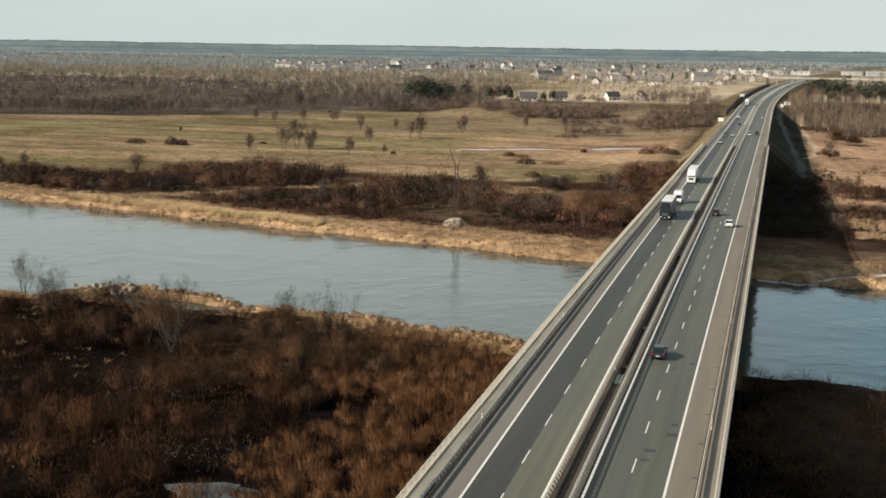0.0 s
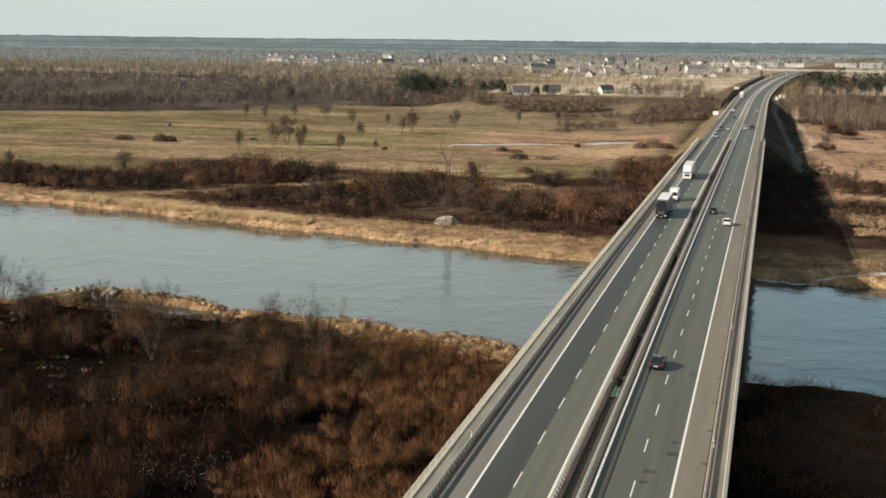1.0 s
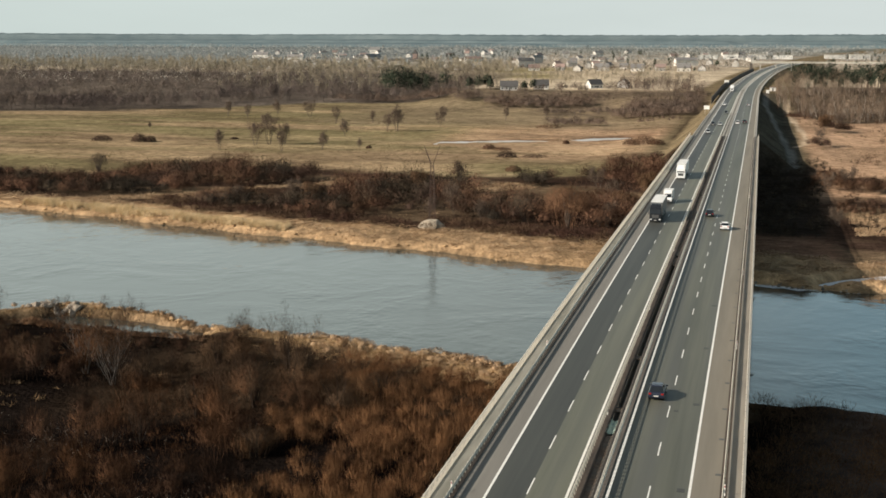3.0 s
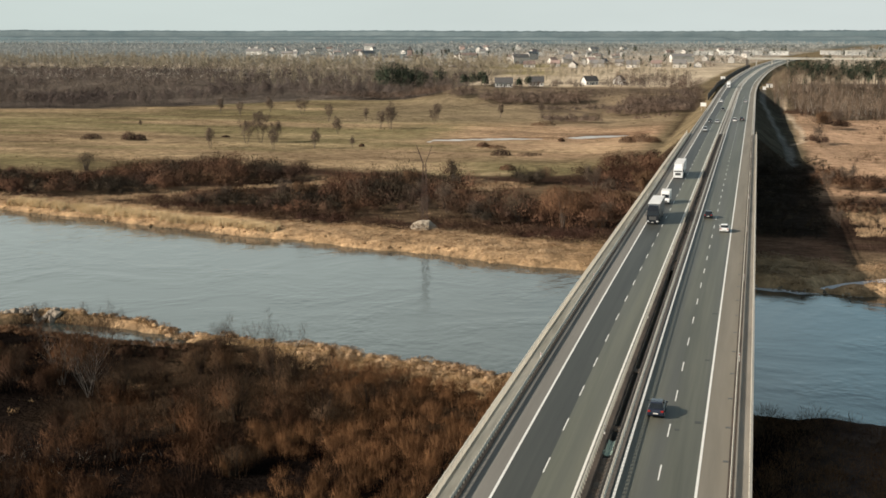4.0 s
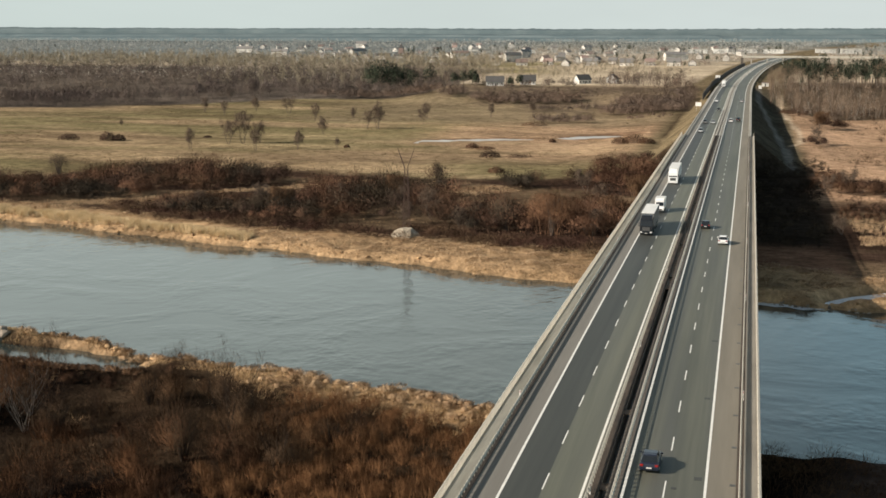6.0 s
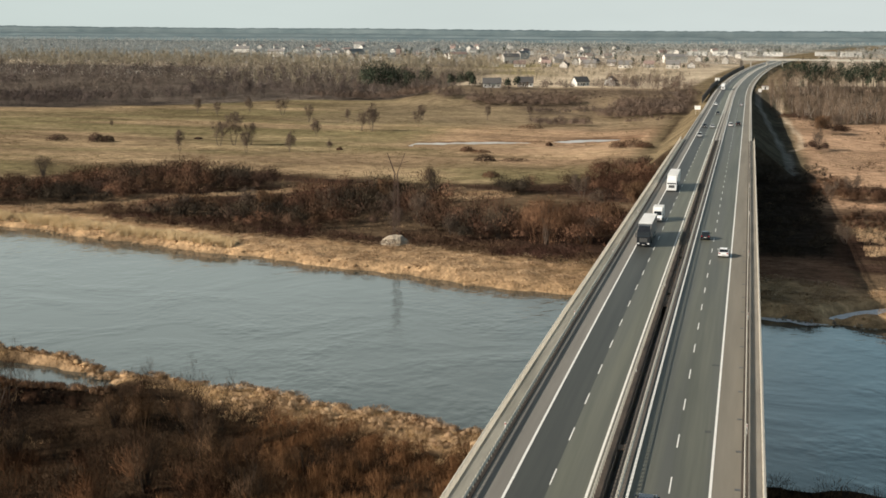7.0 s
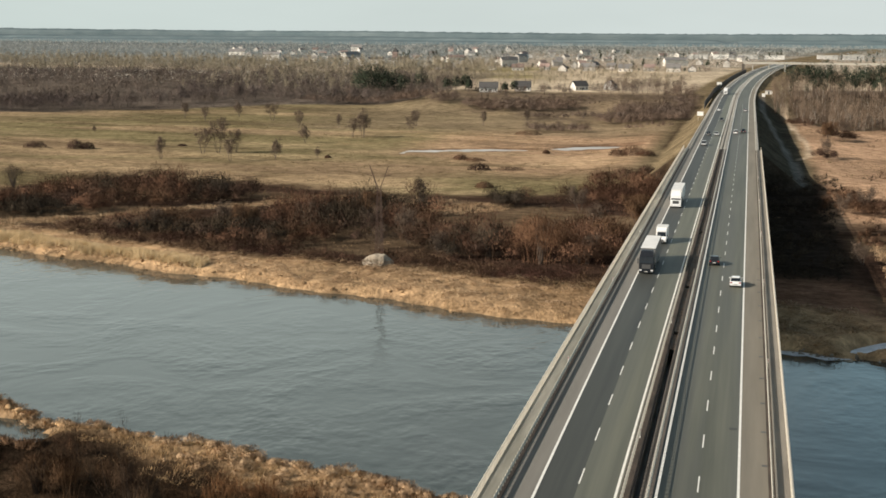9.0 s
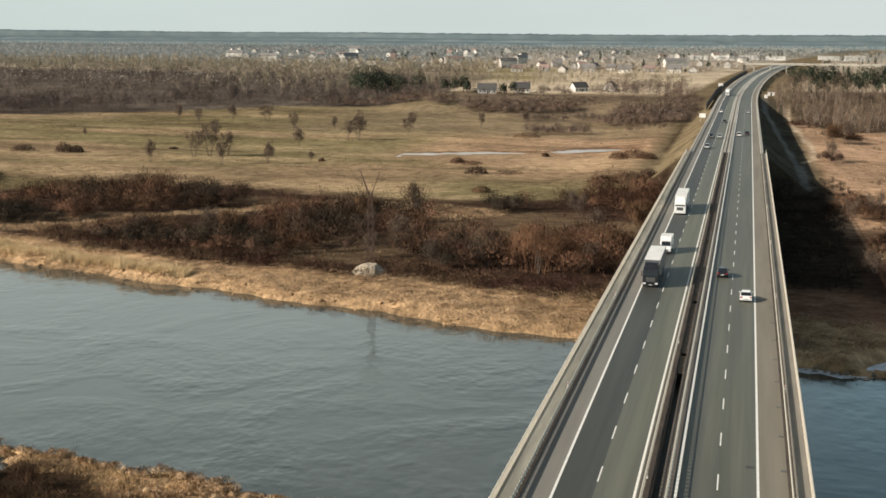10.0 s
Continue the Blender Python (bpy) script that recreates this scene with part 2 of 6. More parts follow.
REED = shade("dry_reed", (0.33, 0.222, 0.115), (0.60, 0.435, 0.245), 0.35, 0.9, big=(0.25, 0.16, 0.088), big_scale=0.09, big_amount=0.7, island=0.3, spec=0.0)
MAT = shade("matted_grass", (0.34, 0.232, 0.138), (0.56, 0.412, 0.258), 0.3, 0.9, big=(0.27, 0.170, 0.100), big_scale=0.11, big_amount=0.5, island=0.15, spec=0.0, tone=True)
DRY_GRASS = shade("dry_grass", (0.25, 0.16, 0.085), (0.46, 0.31, 0.17), 0.25, 0.9, island=0.3, spec=0.0)
STONE = shade("stone", (0.12, 0.10, 0.08), (0.32, 0.27, 0.21), 0.6, 0.9, piece=0.35, island=0.3)
# bluish base colour stands in for distance haze over the forest
HAZED_WOOD = shade("far_wood", (0.100, 0.138, 0.150), (0.165, 0.205, 0.212), 0.012, 0.95, island=0.25, spec=0.0)
PLASTER = shade("plaster_white", (0.58, 0.56, 0.52), (0.76, 0.74, 0.69), 0.4, 0.85, piece=0.25)
ROOF_GREY = shade("roof_grey", (0.050, 0.048, 0.046), (0.082, 0.078, 0.074), 0.6, 0.85, piece=0.3)
# both town roof colours are lightened to carry distance haze
ROOF_RED = shade("roof_red", (0.19, 0.135, 0.115), (0.27, 0.195, 0.165), 0.6, 0.8, piece=0.4)
ROOF_HAZED = shade("roof_hazed", (0.13, 0.125, 0.118), (0.20, 0.19, 0.178), 0.6, 0.85, piece=0.3)
GLASS = shade("dark_glass", (0.012, 0.015, 0.018), (0.020, 0.024, 0.028), 2.0, 0.08, ior=1.5)
WHITE_CAR = shade("car_paint_white", (0.70, 0.70, 0.68), (0.80, 0.80, 0.78), 0.8, 0.3)
SILVER_CAR = shade("car_paint_silver", (0.42, 0.43, 0.43), (0.55, 0.55, 0.54), 0.8, 0.3, metal=0.3)
BLACK_CAR = shade("car_paint_black", (0.012, 0.014, 0.017), (0.024, 0.026, 0.030), 0.8, 0.25)
BLUE_CAR = shade("car_paint_dark_blue", (0.014, 0.018, 0.030), (0.026, 0.032, 0.050), 0.8, 0.25)
TARP = shade("trailer_tarpaulin", (0.60, 0.60, 0.57), (0.76, 0.75, 0.71), 0.5, 0.6, 0.01, 1.5)
TARP_GREY = shade("trailer_side_grey", (0.10, 0.10, 0.10), (0.16, 0.16, 0.155), 0.5, 0.6, 0.01, 1.5)
RUBBER = shade("rubber", (0.012, 0.012, 0.012), (0.022, 0.022, 0.022), 4, 0.85)
LENS = shade("lamp_lens", (0.6, 0.6, 0.58), (0.75, 0.75, 0.72), 4, 0.2)
RED_LENS = shade("tail_lamp_red", (0.25, 0.012, 0.010), (0.35, 0.02, 0.015), 4, 0.25)
GREEN_MESH = shade("green_netting", (0.26, 0.36, 0.29), (0.40, 0.50, 0.42), 2.0, 0.8)


# ---- building helpers ----
def thing(name, label, category, group="", kind="", at=None):
    e = new(name)
    if at is not None:
        e.matrix_world = at
    return tagged(e, label, category, group, kind)


def obj(name, mesh, material, parent=None, label="", smooth=False):
    ob = new(name, mesh)
    if material is not None and not mesh.materials:
        mesh.materials.append(material)
    if parent is not None:
        ob.parent = parent
    if label:
        ob["label"] = label
    if smooth:
        mesh.polygons.foreach_set("use_smooth", [True] * len(mesh.polygons))
    return ob


def raw_mesh(name, verts, faces):
    me = bpy.data.meshes.new(name)
    me.from_pydata([tuple(v) for v in verts], [], faces)
    me.update()
    return me


def part(name, bm, material, parent, label="", smooth=False):
    me = bpy.data.meshes.new(name)
    bm.to_mesh(me)
    bm.free()
    return obj(name, me, material, parent, label, smooth)


def flat(tris):
    """Loose triangles with their own facing as a fourth row and an even tone as a fifth."""
    return np.concatenate([tris, np.cross(tris[:, 1] - tris[:, 0], tris[:, 2] - tris[:, 0])[:, None], np.ones((len(tris), 1, 3))], 1)


def twig_mesh(name, tris):
    """Loose twigs: three corners, the way the crown faces there, and the tone of their lobe."""
    n = len(tris)
    me = bpy.data.meshes.new(name)
    me.vertices.add(n * 3)
    me.vertices.foreach_set("co", np.ascontiguousarray(tris[:, :3], dtype=np.float32).ravel())
    me.loops.add(n * 3)
    me.loops.foreach_set("vertex_index", np.arange(n * 3, dtype=np.int32))
    me.polygons.add(n)
    me.polygons.foreach_set("loop_start", np.arange(0, n * 3, 3, dtype=np.int32))
    me.polygons.foreach_set("loop_total", np.full(n, 3, dtype=np.int32))
    me.polygons.foreach_set("use_smooth", np.ones(n, dtype=bool))
    me.update()
    facing = np.repeat(unit(tris[:, 3]), 3, 0)
    own = me.attributes.new("custom_normal", "FLOAT_VECTOR", "POINT")
    own.data.foreach_set("vector", np.ascontiguousarray(facing, dtype=np.float32).ravel())
    tone = me.attributes.new("tone", "FLOAT", "POINT")
    tone.data.foreach_set("value", np.repeat(tris[:, 4, 0], 3).astype(np.float32))
    return me


def boxes_mesh(name, boxes):
    """One mesh of many boxes (x0, x1, y0, y1, z0, z1), each with six faces."""
    verts, faces = [], []
    for x0, x1, y0, y1, z0, z1 in boxes:
        k = len(verts)
        verts += [(x0, y0, z0), (x1, y0, z0), (x1, y1, z0), (x0, y1, z0), (x0, y0, z1), (x1, y0, z1), (x1, y1, z1), (x0, y1, z1)]
        faces += [(k, k + 3, k + 2, k + 1), (k + 4, k + 5, k + 6, k + 7), (k, k + 1, k + 5, k + 4), (k + 1, k + 2, k + 6, k + 5), (k + 2, k + 3, k + 7, k + 6), (k + 3, k, k + 4, k + 7)]
    return raw_mesh(name, verts, faces)


def box(x0, x1, y0, y1, z0, z1, bevel=0.0):
    bm = bmesh.new()
    bmesh.ops.create_cube(bm, size=1)
    bmesh.ops.scale(bm, vec=(x1 - x0, y1 - y0, z1 - z0), verts=bm.verts)
    bmesh.ops.translate(bm, vec=((x0 + x1) / 2, (y0 + y1) / 2, (z0 + z1) / 2), verts=bm.verts)
    if bevel:
        bmesh.ops.bevel(bm, geom=bm.edges[:], offset=bevel, segments=2, affect="EDGES", profile=0.6)
    return bm


def unit(v):
    return v / np.maximum(np.linalg.norm(v, axis=-1, keepdims=True), 1e-6)


def smoothstep(a, b, v):
    t = np.clip((v - a) / (b - a), 0, 1)
    return t * t * (3 - 2 * t)


# ---- the lie of the land ----
WATER_Z = -14.2
NEAR_BANK = ((-900, 310), (-300, 160), (-190, 128), (-133, 107), (-126, 117.5), (-117, 121.5), (-104, 121), (-82, 111.5), (-65, 108.5), (-41, 103.5), (-23, 98), (14, 89), (36, 88), (120, 78), (900, 30))
FAR_BANK = ((-900, 430), (-243, 252), (-182, 237), (-140, 223), (-99, 212), (-57, 200.5), (-34, 192.5), (-8, 188), (14, 182), (39, 177.5), (120, 166), (900, 120))


def near_bank(x):
    return np.interp(x, *zip(*NEAR_BANK)) + 0.8 * np.sin(np.asarray(x) * 0.31) + 0.5 * np.sin(np.asarray(x) * 0.83 + 1)


def far_bank(x):
    return np.interp(x, *zip(*FAR_BANK)) + 0.9 * np.sin(np.asarray(x) * 0.17) + 0.5 * np.sin(np.asarray(x) * 0.61 + 2)


def road_z(y):
    """Height of the carriageway along the bridge and the road beyond it."""
    y = np.asarray(y, dtype=float)
    u = np.minimum(y, 134.8) / 100
    z = 1.4656 * u - 0.5435 * u * u
    z = np.where(y > 134.8, np.interp(y, (134.8, 300, 460, 600, 760, 1000, 1300, 1700), (0.988, 1.1, 0.9, 0.5, 0.6, 2.2, 5.0, 7.0)), z)
    return np.where(y < -60, 1.4656 * -0.6 - 0.5435 * 0.36, z)


def road_x(y):
    return 7.2e-5 * np.maximum(np.asarray(y, dtype=float) - 720, 0) ** 2


def value_noise(x, y, seed):
    """Smooth noise in -1..1 on a lattice of cells one unit wide."""
    ix, iy = np.floor(x), np.floor(y)
    fx, fy = x - ix, y - iy
    fx, fy = fx * fx * (3 - 2 * fx), fy * fy * (3 - 2 * fy)

    def h(a, c):
        v = np.sin(a * 127.1 + c * 311.7 + seed * 74.7) * 43758.5453
        return (v - np.floor(v)) * 2 - 1

    low = h(ix, iy) * (1 - fx) + h(ix + 1, iy) * fx
    high = h(ix, iy + 1) * (1 - fx) + h(ix + 1, iy + 1) * fx
    return low * (1 - fy) + high * fy


def wobble(x, y, s, seed=0.0):
    """Uneven noise in about -1..1 at three scales, the largest about four times s wide."""
    x, y = np.asarray(x, dtype=float) / (3.2 * s), np.asarray(y, dtype=float) / (3.2 * s)
    v = value_noise(x, y, seed) + 0.5 * value_noise(2.1 * x + 0.4 * y, 2.1 * y - 0.4 * x, seed + 1.5) + 0.25 * value_noise(4.3 * x, 4.3 * y, seed + 3.1)
    return v / 1.15


DITCH = ((-144, 501), (-126, 508), (-108, 517), (-90, 520), (-79, 531), (-60, 544), (-38, 552))
DITCH_HALF = ((-144, 1.5), (-132, 3.4), (-116, 4.8), (-106, 6.5), (-94, 4.5), (-87, 3), (-85, 0.6), (-81, 0.6), (-78, 4), (-70, 7.5), (-55, 8.5), (-45, 7), (-38, 5))


def ditch_gap(x, y):
    """Distance from the ditch's middle line, as a share of its half width."""
    return np.where((x > -144) & (x < -38), np.abs(y - np.interp(x, *zip(*DITCH))) / (0.98 * np.interp(x, *zip(*DITCH_HALF))), 9.0)


def reed_lane(x, y):
    """Distance from the open lane of reeds between the two rows of bushes."""
    lane = np.interp(x, (-212, -192, -180, -169, -158, -142, -130, -118), (250, 259, 269, 282, 302, 315, 329, 338))
    return np.where((x > -215) & (x < -116), np.abs(y - lane), 99.0)


def land_z(x, y):
    x, y = np.asarray(x, dtype=float), np.asarray(y, dtype=float)
    z = np.interp(y, (-400, 0, 240, 600, 740, 880, 1000, 1250, 1600, 2200, 3500, 5000), (-12.6, -12.6, -12.5, -12.3, -11.5, -4.6, -2.0, 1.2, 4.0, 8.0, 17.0, 27.0))
    z = z + np.interp(y, (752, 808, 830, 880, 1000, 1250), (0, 7.4, 7.4, 5.0, 2.4, 0)) * smoothstep(-245, -195, x)
    z = z + 3.5 * smoothstep(-500, -3000, x) * smoothstep(2300, 4300, y)
    z = z + 0.35 * wobble(x, y, 9.0) + 0.25 * wobble(x, y, 4.1, 2.0) + np.where(y > 900, 1.2 * wobble(x, y, 140.0), 0)
    a, b = y - near_bank(x), far_bank(x) - y
    inside = np.minimum(a, b)
    dip = smoothstep(-3.5, 3.0, inside)
    z = z * (1 - dip) + (-16.8) * dip
    rumple = smoothstep(-1, 2, y - far_bank(x)) * smoothstep(34, 24, y - far_bank(x))
    z = z + rumple * (0.4 * np.abs(wobble(x, y, 1.5, 9.0)) + 0.45 * wobble(x * 0.5, y, 2.4, 5.0))
    z = z - 0.8 * smoothstep(1.2, 0.6, np.hypot((x + 46) / 6.5, (y - 13) / 2.6))
    lee_half = np.interp(x, (-130, -102, -92, -84), (6.0, 6.6, 5.6, 4.0))
    lee = smoothstep(1.2, -1.2, np.abs(y - np.interp(x, *zip(*NEAR_BANK)) + np.interp(x, (-130, -102, -92, -85), (13, 11.4, 9.0, 7.2)) + 1.2 * wobble(x, y, 3.0, 2.0)) - lee_half) * smoothstep(-80, -84, x) * smoothstep(-131, -126, x)
    z = z * (1 - lee) + (-15.0) * lee
    inlet = smoothstep(1.15, 0.85, np.hypot((x - 46) / 20, (y - 195 - 0.6 * (x - 46)) / 7) + 0.1 * wobble(x, y, 3.0, 1.0))
    z = z * (1 - inlet) + (-15.0) * inlet
    z = z + 2.5 * smoothstep(70, 30, np.abs(x - road_x(y))) * smoothstep(400, 430, y) * smoothstep(760, 700, y)
    wet = smoothstep(1.25, 0.8, (ditch_gap(x, y) + 0.4 * wobble(x, y, 4.0, 4.0)))
    z = z * (1 - wet) - 13.2 * wet
    slope = (np.abs(x - road_x(y)) - 13.4) / 1.25
    bank = road_z(y) - 0.5 - np.maximum(slope, 0) + 0.15 * wobble(x, y, 3.0)
    return np.where(((y > 398) | (y < -150)) & (bank > z), bank, np.where((y > 398) & (slope < 0), road_z(y) - 0.5, z))


def lines(stops):
    out = []
    for (a, b, step) in stops:
        out += list(np.arange(a, b, step))
    return np.array(out + [stops[-1][1]])


WOOD_EDGE = ((-900, 660), (-540, 640), (-500, 668), (-462, 668), (-420, 688), (-380, 735), (-340, 762), (-300, 778), (-255, 790), (-215, 800), (-180, 1010))
BIRCH_EDGE = ((24, 768), (34, 742), (44, 700), (60, 672), (90, 690), (260, 700))


def build_ground():
    xs = lines([(-4800, -1200, 200), (-1200, -400, 40), (-400, -150, 7), (-150, 62, 2.0), (62, 160, 6), (160, 600, 25), (600, 3000, 150)])
    ys = lines([(-600, -160, 22), (-160, 0, 6), (0, 80, 2.2), (80, 260, 1.6), (260, 620, 4.5), (620, 900, 7), (900, 1400, 20), (1400, 2400, 60), (2400, 4800, 150)])
    X, Y = np.meshgrid(xs, ys)
    Z = land_z(X, Y)
    nx, ny = len(xs), len(ys)
    me = bpy.data.meshes.new("ground")
    me.vertices.add(nx * ny)
    me.vertices.foreach_set("co", np.stack([X, Y, Z], -1).astype(np.float32).ravel())
    i = (np.arange(ny - 1)[:, None] * nx + np.arange(nx - 1)[None, :]).ravel()
    quads = np.stack([i, i + 1, i + 1 + nx, i + nx], -1).astype(np.int32)
    me.loops.add(len(i) * 4)
    me.loops.foreach_set("vertex_index", quads.ravel())
    me.polygons.add(len(i))
    me.polygons.foreach_set("loop_start", np.arange(0, len(i) * 4, 4, dtype=np.int32))
    me.polygons.foreach_set("loop_total", np.full(len(i), 4, dtype=np.int32))
    me.polygons.foreach_set("use_smooth", np.ones(len(i), dtype=bool))
    me.update()

    def put(col, mask, c):
        mask = np.clip(mask, 0, 1)[..., None]
        return col * (1 - mask) + np.array(c) * mask

    # soil and scrub are set very dark: plant shade is put into both
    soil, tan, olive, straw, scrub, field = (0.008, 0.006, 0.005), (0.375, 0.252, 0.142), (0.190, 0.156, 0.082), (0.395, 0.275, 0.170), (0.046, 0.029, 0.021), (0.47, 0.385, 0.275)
    col = np.ones((ny, nx, 3)) * np.array(olive)
    rough_edge = 6 * wobble(X, Y, 17.0) + 4 * wobble(X, Y, 6.0, 1.0)
    col = put(col, 0.8 * smoothstep(-180, -60, X + 3 * rough_edge) * smoothstep(385, 450, Y), straw)
    col = put(col, 0.62 * smoothstep(0.05, 0.6, wobble(X * 0.3, Y, 14.0, 3.0)), straw)
    col = put(col, 0.35 * smoothstep(0.2, 0.6, wobble(X * 0.25, Y, 9.0, 5.0)), (0.074, 0.045, 0.033))
    col = put(col, smoothstep(12, 20, X) * smoothstep(150, 190, Y), (0.375, 0.245, 0.155))
    col = put(col, 0.6 * smoothstep(1.2, 0.6, np.hypot((X + 66) / 95, (Y - 535) / 90) + 0.35 * wobble(X * 0.5, Y, 9.0, 6.0)) * smoothstep(-14, -20, X), (0.375, 0.245, 0.155))
    streak = wobble(X * 0.16, Y, 5.0, 2.0) + 0.6 * wobble(X * 0.3, Y, 2.6, 6.0)
    col = put(col, 0.55 * smoothstep(0.5, 1.0, streak) * smoothstep(380, 420, Y) * smoothstep(-12, -30, X), (0.10, 0.078, 0.045))
    col = put(col, 0.45 * smoothstep(-0.45, -1.0, streak) * smoothstep(14, 4, X), (0.36, 0.27, 0.16))
    col = put(col, 0.8 * smoothstep(590, 640, Y + 2 * rough_edge) * smoothstep(840, 800, Y) * smoothstep(-300, -200, X) * smoothstep(0, -20, X), (0.225, 0.172, 0.108))
    # field and far plain: distance haze is put into the ground colour
    col = put(col, smoothstep(800, 860, Y), field)
    col = put(col, smoothstep(900, 1100, Y) * smoothstep(0.2, 0.5, wobble(X, Y, 90.0, 4.0)), (0.24, 0.20, 0.10))
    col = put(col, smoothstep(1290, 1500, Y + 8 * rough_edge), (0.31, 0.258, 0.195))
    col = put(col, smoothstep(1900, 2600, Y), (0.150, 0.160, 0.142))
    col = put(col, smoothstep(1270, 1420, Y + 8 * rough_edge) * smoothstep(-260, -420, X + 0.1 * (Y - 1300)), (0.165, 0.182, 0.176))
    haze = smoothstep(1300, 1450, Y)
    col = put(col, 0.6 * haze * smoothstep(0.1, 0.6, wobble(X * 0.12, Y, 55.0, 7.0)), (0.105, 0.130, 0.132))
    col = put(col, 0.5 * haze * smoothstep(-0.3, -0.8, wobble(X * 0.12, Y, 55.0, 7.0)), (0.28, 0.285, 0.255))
    belt = smoothstep(22, 30, Y - far_bank(X) + rough_edge + 8 * smoothstep(-50, -130, X)) * smoothstep(0, 25, np.interp(X, (-300, -240, -220, -170, -100, -60, -20, 20, 60), (330, 340, 385, 385, 365, 370, 420, 330, 330)) - Y + rough_edge)
    # the bridge's shadow is put into the ground colour here
    deck_shade = smoothstep(8, 14, X) * smoothstep(38, 31, X + 0.5 * rough_edge) * smoothstep(190, 200, Y) * smoothstep(470, 440, Y + 2 * rough_edge)
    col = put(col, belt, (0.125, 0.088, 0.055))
    # dark patches carry the shade inside and between the bushes
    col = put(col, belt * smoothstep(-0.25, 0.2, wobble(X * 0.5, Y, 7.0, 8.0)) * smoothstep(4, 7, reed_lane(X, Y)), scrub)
    col = put(col, deck_shade, (0.185, 0.106, 0.068))
    col = put(col, deck_shade * smoothstep(230, 250, Y + 1.8 * rough_edge), (0.034, 0.026, 0.020))
    col = put(col, 0.45 * smoothstep(1.8, 0.6, np.abs(Y - np.interp(X, (-130, -85, -51, -38), (352, 370, 434.6, 470)))) * smoothstep(-120, -90, X) * smoothstep(-38, -48, X), (0.075, 0.055, 0.034))
    wood_edge = np.interp(X, *zip(*WOOD_EDGE)) + 8 * wobble(X, Y, 21)
    col = put(col, smoothstep(-6, 4, Y - wood_edge) * smoothstep(-195, -215, X + 0.1 * (Y - 800)) * smoothstep(1250, 1150, Y), (0.105, 0.086, 0.070))
    col = put(col, smoothstep(0, 8, Y - np.interp(X, *zip(*BIRCH_EDGE)) - 9 * wobble(X, Y, 15)) * smoothstep(22, 28, X) * smoothstep(960, 930, Y), (0.085, 0.064, 0.045))
    col = put(col, 0.7 * smoothstep(2.6, 1.2, ditch_gap(X, Y) + 0.5 * wobble(X, Y, 5.0, 3.0)), (0.185, 0.112, 0.070))
    off = np.abs(X - road_x(Y))
    col = put(col, smoothstep(398, 404, Y) * smoothstep(38, 30, off) * smoothstep(-12.0, -10.5, Z), (0.168, 0.130, 0.078))
    col = put(col, 0.8 * smoothstep(505, 530, Y) * smoothstep(700, 670, Y) * smoothstep(0, -4, X) * smoothstep(1.7, 0.8, np.abs(off - 28.5 - 0.8 * wobble(X, Y, 8.0))), (0.07, 0.05, 0.032))
    # outgoing slope turned from the sun: its shade is painted in, with a grey strip
    shaded_slope = smoothstep(398, 404, Y) * smoothstep(860, 780, Y) * smoothstep(11, 13, X - road_x(Y)) * smoothstep(33, 29, off + 0.25 * rough_edge)
    col = put(col, 0.9 * shaded_slope, (0.058, 0.054, 0.042))
    col = put(col, 0.7 * shaded_slope * smoothstep(2.6, 1.2, np.abs(off - np.interp(Y, (420, 500, 600, 700), (28, 25, 21, 17)) + 0.15 * rough_edge)), (0.20, 0.19, 0.17))
    gap = Y - far_bank(X)
    col = put(col, smoothstep(-4, 0, gap) * smoothstep(31, 22, gap + 0.6 * rough_edge + 8 * smoothstep(-50, -130, X)), tan)
    col = put(col, 0.85 * smoothstep(695, 725, Y + rough_edge) * smoothstep(838, 815, Y) * smoothstep(-215, -195, X) * smoothstep(-20, -27, X) * smoothstep(-0.5, 0.1, wobble(X, Y, 12.0, 5.0)), (0.125, 0.094, 0.067))
    track = np.interp(Y, (488, 506, 562, 659, 793), (29.5, 35, 36, 33, 31))
    col = put(col, 0.8 * smoothstep(1.9, 0.9, np.abs(X - track)) * smoothstep(484, 490, Y) * smoothstep(800, 780, Y), (0.47, 0.37, 0.26))
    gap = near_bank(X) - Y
    # near-black soil holds the shade under the thicket
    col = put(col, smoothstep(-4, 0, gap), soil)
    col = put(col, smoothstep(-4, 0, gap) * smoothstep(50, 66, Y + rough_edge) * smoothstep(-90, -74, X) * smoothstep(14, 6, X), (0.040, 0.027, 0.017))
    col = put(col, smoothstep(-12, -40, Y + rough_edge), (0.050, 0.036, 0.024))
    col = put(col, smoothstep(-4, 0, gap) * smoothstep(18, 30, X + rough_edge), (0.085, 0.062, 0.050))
    col = put(col, smoothstep(-4, 0, gap) * smoothstep(9, 5, gap + 0.5 * rough_edge - 6 * smoothstep(-75, -50, X)) * smoothstep(16, 8, X), tan)
    col = put(col, smoothstep(-0.3, -0.9, Z - WATER_Z), (0.06, 0.05, 0.035))
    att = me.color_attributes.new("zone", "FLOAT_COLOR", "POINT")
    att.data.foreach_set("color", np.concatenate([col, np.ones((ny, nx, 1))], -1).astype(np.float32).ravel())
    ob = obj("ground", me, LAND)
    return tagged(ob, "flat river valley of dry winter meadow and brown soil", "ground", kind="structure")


build_ground()


def sheet(name, corners, z, material, label, category):
    me = raw_mesh(name, [(x, y, z) for x, y in corners], [tuple(range(len(corners)))])
    return tagged(obj(name, me, material), label, category, kind="structure")


sheet("river", [(-900, -60), (900, -60), (900, 320), (-900, 520)], WATER_Z, WATER, "wide grey-blue rippled river flowing under the bridge", "river")
